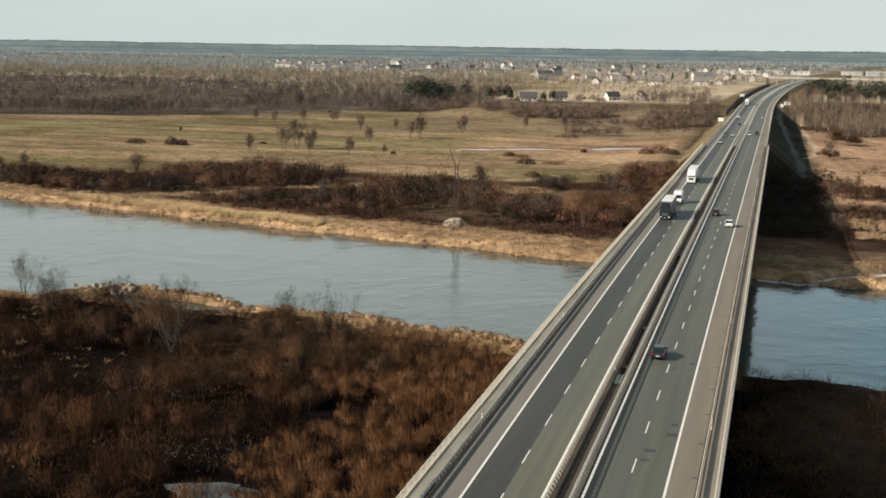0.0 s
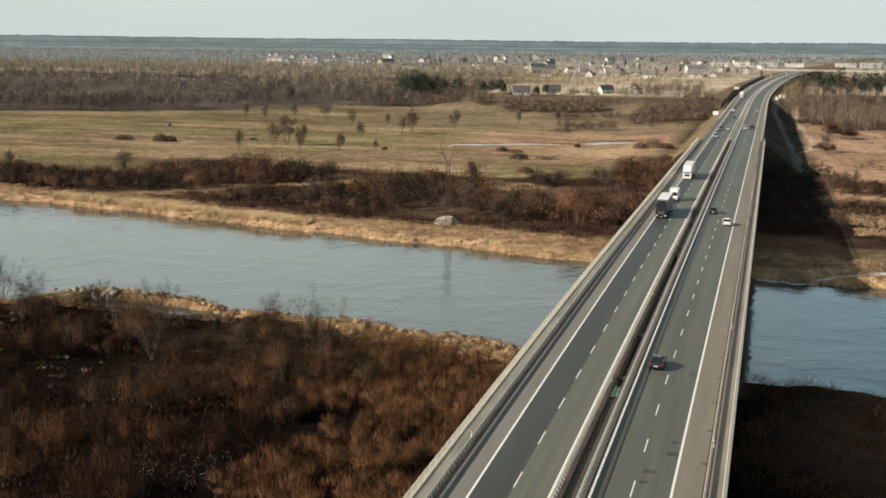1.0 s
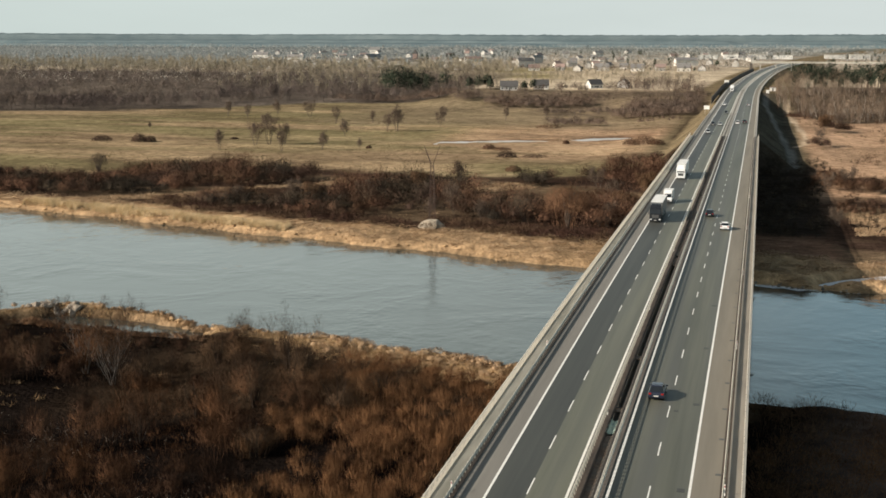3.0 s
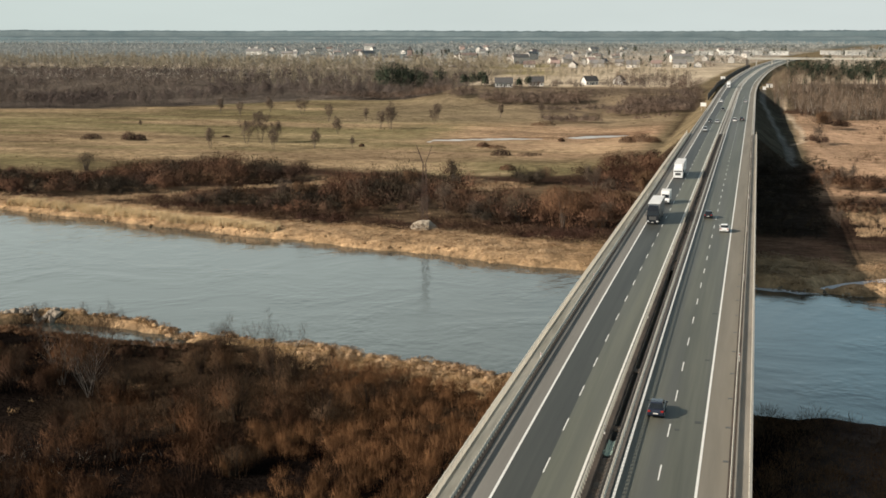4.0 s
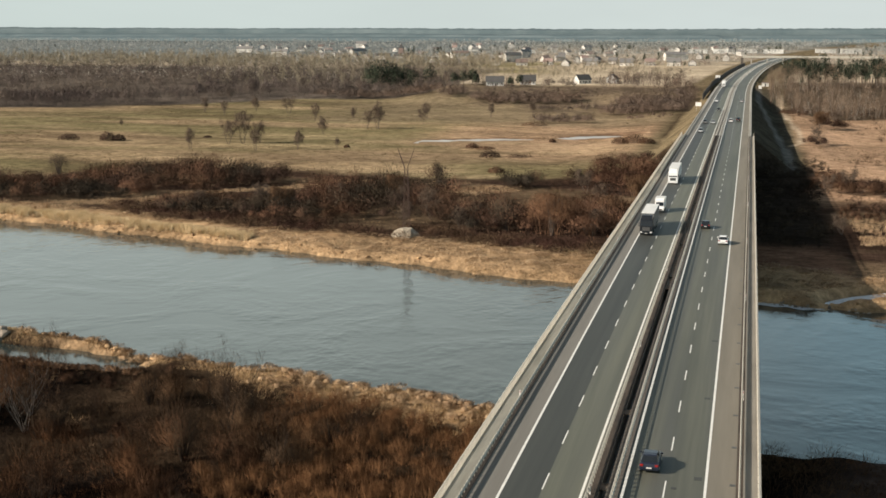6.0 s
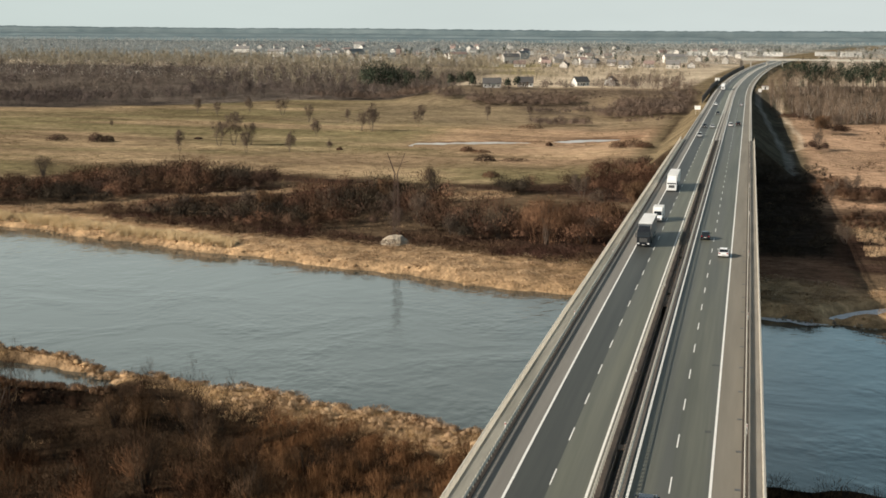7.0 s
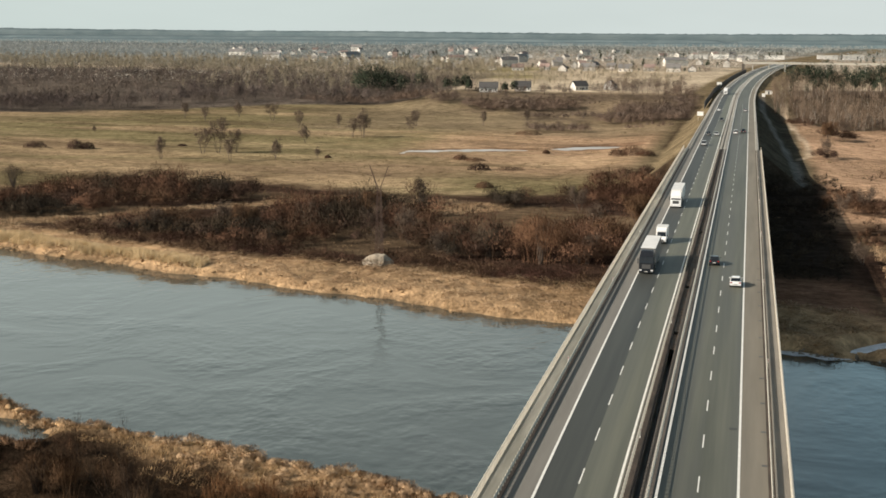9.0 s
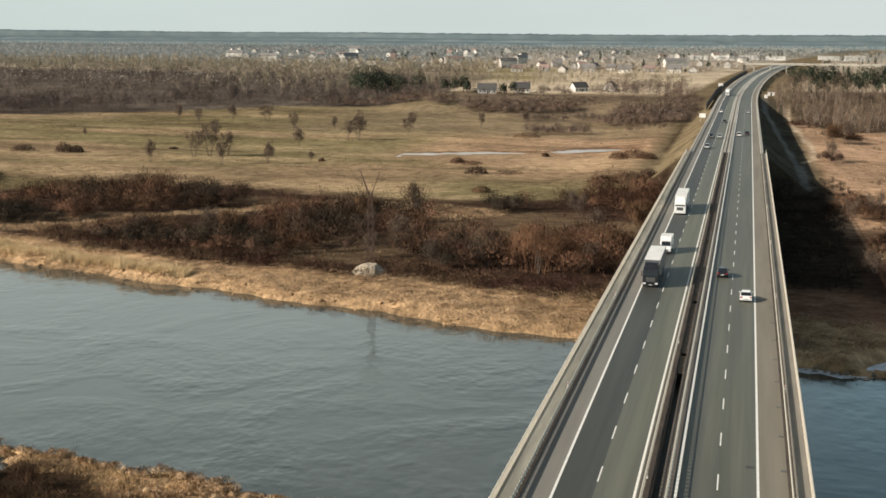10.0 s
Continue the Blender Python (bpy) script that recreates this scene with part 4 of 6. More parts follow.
    def kind_at(x, y):
        k = np.where(wobble(x, y, 5, 4) > 0.15, 2, np.where(wobble(x, y, 6, 8) > 0.35, 1, 0))
        k = np.where((np.hypot((x + 118) / 12, (y - 286) / 14) < 1) | (np.hypot((x + 34) / 16, (y - 246) / 14) < 1), 1, k)
        return np.where((x > -45) & (wobble(x, y, 8) > -0.2), 1, k)

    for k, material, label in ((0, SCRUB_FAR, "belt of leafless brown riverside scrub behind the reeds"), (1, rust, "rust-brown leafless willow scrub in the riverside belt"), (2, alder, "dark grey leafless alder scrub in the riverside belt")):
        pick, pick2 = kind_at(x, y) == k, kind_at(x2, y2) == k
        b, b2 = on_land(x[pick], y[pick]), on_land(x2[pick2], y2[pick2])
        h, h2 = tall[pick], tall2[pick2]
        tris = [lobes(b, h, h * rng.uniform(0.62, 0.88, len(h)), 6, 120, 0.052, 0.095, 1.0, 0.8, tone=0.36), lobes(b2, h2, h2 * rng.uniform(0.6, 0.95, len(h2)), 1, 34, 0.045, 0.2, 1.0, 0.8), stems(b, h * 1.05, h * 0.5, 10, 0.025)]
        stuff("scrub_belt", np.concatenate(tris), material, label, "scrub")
    x = rng.uniform(-175, -14, 1900)
    y = far_bank(x) + np.interp(x, (-175, -120, -80, -50, -14), (17, 16, 21, 24, 24)) + 17 * rng.uniform(0, 1, 1900)
    keep = (patchy(x, y, 7, 9) > 0.34) & (np.hypot((x + 74.5) / 5, (y - 234) / 5) > 1)
    x, y = x[keep], y[keep]
    tall = rng.uniform(0.8, 3.0, len(x))
    stuff("low_scrub", lobes(on_land(x, y), tall, tall * 0.8, 1, 56, 0.034, 0.22, 1.0, 0.8, tone=0.45), shade("briar_twigs", (0.024, 0.015, 0.012), (0.105, 0.058, 0.043), 0.15, 0.9, big=(0.17, 0.115, 0.07), big_scale=0.06, big_amount=0.6, island=0.15, spec=0.0, tone=True), "low dark red-brown briar scrub between the reeds and the willows", "scrub")
    n = 2000
    x, y = rng.uniform(16, 110, n), rng.uniform(195, 720, n)
    keep = ((patchy(x, y * 0.5, 15, 9) > 0.62) & (x > 30 + 0.02 * (y - 300)) & (y < 470)) | ((y > 600) & (x > 40) & (patchy(x, y, 14, 2) > 0.5)) | ((patchy(x, y, 12, 5) > 0.8) & (x > 44)) | ((y > 270) & (y < 400) & (x > 40) & (patchy(x, y, 10, 3) > 0.58))
    x, y = x[keep], y[keep]
    tall = 1.6 + 5.0 * rng.uniform(0, 1, len(x)) ** 2
    groups = ((48, 350, 9, 11, 4.0, 6.5, 40), (44, 300, 8, 16, 1.2, 2.8, 40), (41, 385, 5, 14, 2.0, 4.0, 20), (40, 500, 5, 9, 3.0, 5.0, 12), (54, 615, 9, 16, 4.0, 7.0, 22), (37, 689, 7, 14, 3.0, 5.0, 14), (36, 358, 6, 14, 2.5, 4.0, 14), (64, 340, 14, 12, 4.0, 6.0, 26))
    more = []
    for cx, cy, rx, ry, lo, hi, count in groups:
        ang, r = rng.uniform(0, 2 * np.pi, count), np.sqrt(rng.uniform(0, 1, count))
        more.append(np.stack([cx + rx * r * np.cos(ang), cy + ry * r * np.sin(ang), rng.uniform(lo, hi, count)], -1))
    more = np.concatenate(more)
    side = rng.uniform(0, 1, (760, 2))
    sx, sy = 14 + 32 * side[:, 0], 236 + 190 * side[:, 1]
    keep = (patchy(sx, sy, 9, 4) > 0.36) & (sx < 32 + 4 * wobble(sx, sy, 9, 2)) & (sy < 400)
    hx, hy, ht = sx[keep], sy[keep], 1.0 + 3.6 * rng.uniform(0, 1, keep.sum()) ** 1.5
    tris = [lobes(on_land(x, y), tall, tall * 0.6, 1, 90, 0.03, 0.2, 1.0, 0.8), lobes(on_land(more[:, 0], more[:, 1]), more[:, 2], more[:, 2] * 0.6, 3, 150, 0.048, 0.10, 1.0, 0.8, tone=0.4)]
    stuff("scrub_belt", np.concatenate(tris), SCRUB_FAR, "loose leafless brown scrub on the dry flat beside the embankment", "scrub")
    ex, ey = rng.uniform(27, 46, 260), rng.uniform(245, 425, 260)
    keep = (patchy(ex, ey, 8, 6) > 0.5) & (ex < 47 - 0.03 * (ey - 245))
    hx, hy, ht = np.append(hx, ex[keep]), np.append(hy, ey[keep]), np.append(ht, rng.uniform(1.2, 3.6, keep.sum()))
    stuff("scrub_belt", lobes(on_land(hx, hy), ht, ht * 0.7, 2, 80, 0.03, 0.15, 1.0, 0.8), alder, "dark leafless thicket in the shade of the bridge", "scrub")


far_scrub()


def reeds():
    def tufts(x, y, per, wide, tall, width, lean):
        xx = np.repeat(x, per) + rng.normal(0, wide, len(x) * per)
        yy = np.repeat(y, per) + rng.normal(0, wide, len(x) * per)
        tt = np.repeat(tall, per) * rng.uniform(0.6, 1.2, len(x) * per)
        return blades(xx, yy, tt, width, lean)

    n = 3800
    x = rng.uniform(-300, 62, n)
    gap = rng.uniform(-0.6, 1, n)
    gap = np.where(gap < 0, rng.uniform(-0.6, 2.5, n), gap * np.interp(x, (-300, -130, -50, 13), (19, 22, 33, 33)))
    y = far_bank(x) + gap
    keep = (land_z(x, y) > -14.6) & (np.hypot((x - 46) / 20, (y - 195 - 0.6 * (x - 46)) / 7) > 1.05) & (patchy(x, y * 1.6, 5.5, 3) > 0.34)
    x, y, gap = x[keep], y[keep], gap[keep]
    tall = 0.25 + 0.6 * patchy(x, y, 6, 8) * np.where(gap < 3, 0.9, 1.0)
    stuff("reed_bank", tufts(x, y, 9, 0.42, tall, 0.045, 0.6), REED, "dry straw-coloured reeds along the river's far bank", "reeds")
    x, y = rng.uniform(-300, -62, 2600), rng.uniform(240, 345, 2600)
    keep = (y - far_bank(x) > 20) & (patchy(x * 0.6, y, 9, 4) > 0.52) & (land_z(x, y) > -13.6)
    x, y = x[keep], y[keep]
    stuff("reed_bank", tufts(x, y, 12, 0.5, 0.5 + 0.9 * patchy(x, y, 5, 1), 0.045, 0.4), MAT, "pale dry reed tufts between the bushes of the scrub belt", "reeds")
    x, y = rng.uniform(-214, -117, 3600), rng.uniform(244, 348, 3600)
    keep = (reed_lane(x, y) < 6.5) & (patchy(x, y * 1.4, 6, 5) > 0.36)
    x, y = x[keep], y[keep]
    stuff("reed_bank", tufts(x, y, 26, 0.7, 0.6 + 1.0 * patchy(x, y, 5, 1), 0.055, 0.4), MAT, "open lane of pale dry reeds between two rows of bushes", "reeds")
    x, y = rng.uniform(-104, -60, 900), rng.uniform(308, 346, 900)
    keep = (np.hypot((x + 82) / 19, (y - 325 - 0.2 * (x + 82)) / 13) < 1) & (patchy(x, y * 1.5, 6, 2) > 0.36)
    x, y = x[keep], y[keep]
    stuff("reed_bank", tufts(x, y, 22, 0.6, 0.5 + 0.8 * patchy(x, y, 5, 1), 0.05, 0.4), MAT, "pale dry reeds in the open hollow of the scrub belt", "reeds")
    x, y = rng.uniform(40, 62, 520), rng.uniform(246, 290, 520)
    keep = patchy(x, y * 1.5, 7, 6) > 0.42
    x, y = x[keep], y[keep]
    stuff("reed_bank", tufts(x, y, 16, 0.4, 0.7 + 1.0 * patchy(x, y, 5, 1), 0.04, 0.25), MAT, "standing straw-coloured reeds on the sunny flat beside the bridge", "reeds")
    x = rng.uniform(-214, -112, 3000)
    gap = 2.5 + 6.5 * rng.uniform(0, 1, 3000)
    y = far_bank(x) + gap
    keep = patchy(x, y * 2, 6, 2) > 0.36
    x, y = x[keep], y[keep]
    stuff("reed_bank", tufts(x, y, 16, 0.3, 1.2 + 1.1 * patchy(x, y, 5, 1), 0.04, 0.14), shade("standing_reed", (0.48, 0.36, 0.20), (0.72, 0.57, 0.36), 0.3, 0.9, island=0.15, spec=0.0), "tall standing belt of pale straw-coloured reeds", "reeds")
    x = np.append(rng.uniform(-300, 16, 1150), rng.uniform(12, 60, 260))
    gap = 0.2 + np.interp(x, (-300, -130, -50, 13), (17, 20, 31, 30)) * rng.uniform(0, 1, len(x)) ** 1.1
    y = far_bank(x) + gap
    keep = (land_z(x, y) > -14.6) & (np.hypot((x - 46) / 20, (y - 195 - 0.6 * (x - 46)) / 7) > 1.05)
    x, y = x[keep], y[keep]
    high = rng.uniform(0.35, 1.15, len(x))
    stuff("grass_mats", lobes(on_land(x, y) - np.array((0, 0, 0.1)), high, high * rng.uniform(1.6, 3.4, len(x)), 1, 130, 0.05, 0.38, 0.1, 1.0, tone=0.16, flat_top=0.0, inner=0.0), MAT, "matted clumps of dry tan grass on the far bank", "grass")
    x = np.append(rng.uniform(-128, 12, 520), rng.uniform(-62, 12, 240))
    y = near_bank(x) - rng.uniform(-0.9, 3.2, 760) * np.where(np.arange(760) < 520, 1.0, 3.4)
    keep = land_z(x, y) > -14.9
    x, y = x[keep], y[keep]
    b = on_land(x, y)
    b[:, 2] = np.maximum(b[:, 2], WATER_Z - 0.1)
    high = rng.uniform(0.5, 1.15, len(x))
    stuff("grass_mats", lobes(b, high, high * rng.uniform(0.7, 1.5, len(x)), 2, 90, 0.028, 0.42, 0.5, 1.0, tone=0.25, flat_top=0.0, inner=0.1), MAT, "shaggy clumps of dry tan grass along the near bank", "grass")
    x = rng.uniform(-128, -79, 620)
    y = np.interp(x, *zip(*NEAR_BANK)) - np.interp(x, (-130, -102, -92, -84), (19.0, 18.0, 14.8, 11.2)) - rng.uniform(-0.6, 3.0, 620)
    keep = land_z(x, y) > -14.6
    x, y = x[keep], y[keep]
    high = rng.uniform(0.3, 1.0, len(x))
    stuff("grass_mats", lobes(on_land(x, y), high, high * 1.2, 1, 60, 0.025, 0.5, 0.8, 0.8, tone=0.4), shade("brown_sedge", (0.055, 0.032, 0.020), (0.22, 0.135, 0.080), 0.2, 0.9, island=0.2, spec=0.0, tone=True), "brown withered sedge fringing the backwater", "grass")
    n = 4600
    x = rng.uniform(-150, 13, n)
    gap = rng.uniform(-0.8, 1, n)
    gap = np.where(gap < 0, gap * 1.0, gap * np.where((x > -62) & (x < -12), 16.0, 9.5))
    y = near_bank(x) - gap
    keep = (land_z(x, y) > -14.6) & (patchy(x, y * 1.5, 4.5, 3) > 0.25 + np.where(x > -62, 0.015, 0.03) * gap)
    x, y = x[keep], y[keep]
    tall = 0.35 + 0.75 * patchy(x, y, 4, 8)
    stuff("reed_bank", tufts(x, y, 18, 0.34, tall, 0.035, 0.45), REED, "dry straw-coloured grass tussocks along the river's near bank", "reeds")
    n = 1100
    x, y = rng.uniform(-170, -15, n), rng.uniform(-5, 118, n)
    keep = (near_bank(x) - y > 8) & (patchy(x, y, 13, 4) < 0.45)
    x, y = x[keep], y[keep]
    stuff("dry_grass", tufts(x, y, 16, 0.5, 0.3 + 0.7 * rng.uniform(0, 1, len(x)), 0.03, 0.6), DRY_GRASS, "dry matted grass between the willows", "grass")
    n = 15000
    x, y = rng.uniform(-420, 90, n), rng.uniform(300, 720, n)
    keep = (patchy(x * 0.35, y, 7, 3) > 0.52) & (np.abs(x) > 36) & (x > -0.72 * y - 60)
    x, y = x[keep], y[keep]
    sedge = shade("sedge", (0.075, 0.058, 0.030), (0.17, 0.125, 0.062), 0.2, 0.9, island=0.3, spec=0.0)
    stuff("sedge_tufts", tufts(x, y, 7, 0.7, 0.3 + 0.5 * rng.uniform(0, 1, len(x)), 0.09, 0.6), sedge, "dark tufts of sedge scattered over the wet meadow", "grass")
    n = 7000
    x, y = rng.uniform(-330, 60, n), rng.uniform(235, 640, n)
    keep = (patchy(x * 0.25, y, 11, 7) > 0.62) & ((np.abs(x) > 30) | (y < 380)) & (np.abs(x) > 15)
    x, y = x[keep], y[keep]
    stuff("dry_grass", tufts(x, y, 9, 0.9, 0.25 + 0.5 * rng.uniform(0, 1, len(x)), 0.07, 0.6), DRY_GRASS, "tufts of dry grass in the wet meadow", "grass")


def tussocks():
    """Lumpy clods of matted grass at the water's edge, joined as one carpet for each bank."""
    ball = bmesh.new()
    bmesh.ops.create_icosphere(ball, subdivisions=2, radius=1)
    pts = np.array([v.co[:] for v in ball.verts])
    fac = np.array([[v.index for v in f.verts] for f in ball.faces])
    ball.free()
    for bank, lo, hi, side, count, size in ((near_bank, -126, 13, -1, 300, 0.36), (far_bank, -262, 34, 1, 70, 0.28)):
        x = rng.uniform(lo, hi, count)
        y = bank(x) + side * rng.uniform(-0.9, 2.6, count) ** 1.0
        r = size * rng.uniform(0.5, 1.5, count)
        z = np.maximum(land_z(x, y), WATER_Z - 0.1)
        shape = pts[None] * (1 + 0.34 * rng.normal(0, 1, (count, len(pts), 1))) * np.stack([r * 1.4, r * 1.1, r * 0.75], -1)[:, None]
        v = (shape + np.stack([x, y, z], -1)[:, None]).reshape(-1, 3)
        faces = (fac[None] + (np.arange(count) * len(pts))[:, None, None]).reshape(-1, 3).tolist()
        tagged(obj("bank_tussock", raw_mesh("bank_tussock", v, faces), DRY_GRASS, smooth=True), "lumpy straw-coloured grass clods at the water's edge", "tussocks", kind="stuff")


reeds()
tussocks()


def woodland():
    def wood(name, x, y, tall, per, width, length, material, label, wide=0.34, foot=0.22, stem=0.0, count=1, tone=0.3):
        b = on_land(x, y)
        crown = lobes(b, tall, tall * wide * rng.uniform(0.65, 1.35, len(x)), count, per, width, length, 0.9, 0.8, foot=foot, tone=tone, inner=0.12)
        if stem:
            crown = np.concatenate([crown, stems(b, tall, tall * 0.1, 3, stem)])
        stuff(name, crown, material, label, "woods")

    n = 4800
    y = 640 + 560 * rng.uniform(0, 1, n) ** 1.7
    x = rng.uniform(-1.0, 0.0, n) * (y * 0.80 + 60)
    edge = np.interp(x, *zip(*WOOD_EDGE)) + 8 * wobble(x, y, 21)
    keep = (y > edge) & (x < -205 - 0.10 * (y - 800)) & (patchy(x, y, 40, 2) > 0.12)
    x, y = x[keep], y[keep]
    tall = 8.5 + 9 * patchy(x, y, 13, 5) * rng.uniform(0.85, 1.15, len(x))
    front = y < np.interp(x, *zip(*WOOD_EDGE)) + 110
    wood("bare_woodland", x[front], y[front], tall[front], 120, 0.095, 0.065, TWIG_GREY, "leafless grey-brown woodland at the edge of the meadow", 0.46, 0.03, 0.06, count=2, tone=0.34)
    wood("bare_woodland", x[~front], y[~front], tall[~front], 64, 0.14, 0.09, TWIG_GREY, "leafless grey-brown woodland behind the wood's edge", 0.40, 0.15)
    n = 1900
    y = rng.uniform(1000, 1250, n)
    x = rng.uniform(-1.0, -0.25, n) * (y * 0.80)
    keep = patchy(x, y, 60, 8) > 0.25
    x, y = x[keep], y[keep]
    wood("poplar_wood", x, y, rng.uniform(14, 22, len(x)), 42, 0.18, 0.09, TWIG_PALE, "pale leafless poplars behind the brown wood", 0.15, 0.12, tone=0.2)
    px, py = rng.uniform(-430, -205, 260), rng.uniform(850, 1010, 260)
    wood("poplar_wood", px, py, rng.uniform(9, 16, 260), 110, 0.08, 0.10, TWIG_PALE, "pale leafless trees at the edge of the town", 0.2, 0.1, 0.08)
    px, py = rng.uniform(-270, -40, 420), rng.uniform(900, 1250, 420)
    keep = (patchy(px, py, 45, 3) > 0.42) & (px < road_x(py) - 45)
    px, py = px[keep], py[keep]
    wood("poplar_wood", px, py, rng.uniform(5, 12, len(px)), 70, 0.11, 0.11, TWIG_PALE, "pale leafless trees along the fields before the village", 0.24, 0.1, 0.1)
    groups = ((-52, 700, 28, 20, 5.0, 8.5, 200), (-48, 735, 28, 22, 8.0, 12.5, 190), (-36, 785, 14, 40, 6.0, 11.0, 90), (-91, 628, 20, 12, 3.5, 7.0, 80), (-140, 768, 40, 11, 5.0, 9.0, 250), (-98, 735, 28, 14, 2.0, 5.0, 70), (-252, 797, 54, 13, 4.5, 9.5, 190),
              (-193, 781, 11, 9, 7.0, 10.0, 34), (-45, 655, 14, 10, 1.5, 3.0, 26), (-120, 790, 34, 14, 2.0, 4.0, 70))
    spots = []
    for cx, cy, rx, ry, low, high, count in groups:
        ang, r = rng.uniform(0, 2 * np.pi, count), np.sqrt(rng.uniform(0, 1, count))
        spots.append(np.stack([cx + rx * r * np.cos(ang), cy + ry * r * np.sin(ang), rng.uniform(low, high, count)], -1))
    x, y, tall = np.concatenate(spots).T
    keep = np.abs(x) > 26
    x, y, tall = x[keep], y[keep], tall[keep] * (0.7 + 0.6 * patchy(x[keep], y[keep], 12, 11))
    slope_twigs = shade("slope_twigs", (0.085, 0.066, 0.055), (0.190, 0.145, 0.116), 0.06, 0.9, big=(0.20, 0.135, 0.095), big_scale=0.02, big_amount=0.5, island=0.12, spec=0.0, tone=True)
    wood("slope_scrub", x, y, tall, 66, 0.095, 0.095, slope_twigs, "leafless brown scrub on the slope below the houses", 0.6, 0.0, count=2)
    tx, ty = np.append(rng.uniform(-200, -28, 130), rng.uniform(-92, -28, 90)), np.append(rng.uniform(700, 850, 130), rng.uniform(790, 900, 90))
    keep = (np.arange(220) >= 130) & (tx < -20 - 0.1 * (ty - 700)) | (patchy(tx, ty, 24, 6) > 0.5) & (ty > 730 + 0.3 * np.abs(tx + 60))
    tree_h = np.where(np.arange(220) < 130, 6.5, 10.5) * rng.uniform(0.7, 1.3, 220)
    wood("village_trees", tx[keep], ty[keep], tree_h[keep], 160, 0.06, 0.10, slope_twigs, "leafless brown trees round the edge of the village", 0.3, 0.12, 0.08)
    vx, vy = rng.uniform(-330, -30, 170), rng.uniform(1262, 1345, 170)
    wood("village_trees", vx, vy, rng.uniform(3, 9, 170), 60, 0.12, 0.11, slope_twigs, "leafless garden trees among the village houses", 0.34, 0.05)
    vx, vy = rng.uniform(-330, -30, 46), rng.uniform(1268, 1345, 46)
    vt = rng.uniform(3, 8, 46)
    stuff("garden_conifers", lobes(on_land(vx, vy), vt, vt * 0.3, 1, 70, 0.2, 0.12, 0.5, 0.9), PINE, "dark green garden conifers among the village houses", "woods")
    px, py = rng.uniform(-292, -205, 46), rng.uniform(808, 846, 46)
    wood("village_trees", px, py, rng.uniform(7, 14, 46), 150, 0.06, 0.10, slope_twigs, "leafless trees standing before the dark pines", 0.28, 0.15, 0.07)
    birch_twigs = shade("birch_twigs", (0.125, 0.090, 0.066), (0.240, 0.178, 0.128), 0.05, 0.9, island=0.1, spec=0.0, tone=True)
    n = 1500
    x, y = rng.uniform(24, 260, n), rng.uniform(650, 850, n)
    keep = y > np.interp(x, *zip(*BIRCH_EDGE)) + 9 * wobble(x, y, 15)
    keep &= patchy(x, y, 14, 5) > 0.32
    x, y = x[keep], y[keep]
    wood("birch_wood", x, y, rng.uniform(6, 17, len(x)) * (0.6 + 0.6 * patchy(x, y, 22, 9)) * np.interp(y, (700, 800), (0.9, 1.35)), 120, 0.05, 0.10, birch_twigs, "leafless birch and alder wood beside the road", 0.22, 0.2, 0.10)
    pale = rng.uniform(0, 1, len(x)) < 0.5
    bark = shade("birch_trunks", (0.26, 0.225, 0.185), (0.42, 0.375, 0.32), 0.4, 0.9, island=0.3, spec=0.0)
    stuff("birch_trunk", stems(on_land(x[pale], y[pale]), rng.uniform(8, 15, pale.sum()), np.full(pale.sum(), 0.8), 2, 0.10, 0.2), bark, "pale slender birch trunks standing close together", "woods")
    n = 520
    x, y = rng.uniform(34, 250, n), rng.uniform(800, 960, n)
    tall = 12 + 13 * rng.uniform(0, 1, n) ** 1.3
    b = on_land(x, y)
    b[:, 2] += tall * 0.3
    stuff("pine_wood", lobes(b, tall * 0.7, tall * 0.22, 2, 75, 0.16, 0.09, 0.4, 1.0), PINE, "dark green pine wood behind the birches", "woods")
    stuff("pine_trunk", flat(np.stack([on_land(x, y) + np.array((-0.2, 0, -0.3)), on_land(x, y) + np.array((0.2, 0, -0.3)), b + np.array((0, 0, 4))], 1)), BARK, "slender brown pine trunks", "woods")
    # town twigs are paled for distance haze
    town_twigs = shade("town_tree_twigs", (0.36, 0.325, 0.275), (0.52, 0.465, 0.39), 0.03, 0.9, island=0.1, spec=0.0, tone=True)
    n = 15000
    y = 900 + 1900 * rng.uniform(0, 1, n) ** 0.9
    x = rng.uniform(-0.78, 0.16, n) * y
    keep = (patchy(x, y * 0.6, 70, 4) > 0.22) & (np.abs(x - road_x(y)) > 34) & (((y > 1320) | (x < -320)) & ~((x > -260) & (y < 1300)))
    x, y = x[keep], y[keep]
    keep = (x > -0.27 * y) | (rng.uniform(0, 1, len(x)) < 0.8)
    x, y = x[keep], y[keep]
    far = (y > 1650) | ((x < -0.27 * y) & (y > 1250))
    # farther trees get a greyer tone, more haze in the colour
    hazed_twigs = shade("far_town_twigs", (0.27, 0.275, 0.255), (0.38, 0.38, 0.355), 0.02, 0.9, island=0.1, spec=0.0, tone=True)
    wood("town_trees", x[far], y[far], rng.uniform(4, 12, far.sum()), 11, 0.55, 0.14, hazed_twigs, "pale hazy leafless trees at the far side of the town", 0.36, 0.05, tone=0.15)
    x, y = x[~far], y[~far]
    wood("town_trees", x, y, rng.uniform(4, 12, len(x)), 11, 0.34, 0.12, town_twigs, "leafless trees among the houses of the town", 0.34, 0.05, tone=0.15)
    n = 520
    y = rng.uniform(900, 2100, n)
    x = rng.uniform(-0.75, 0.14, n) * y
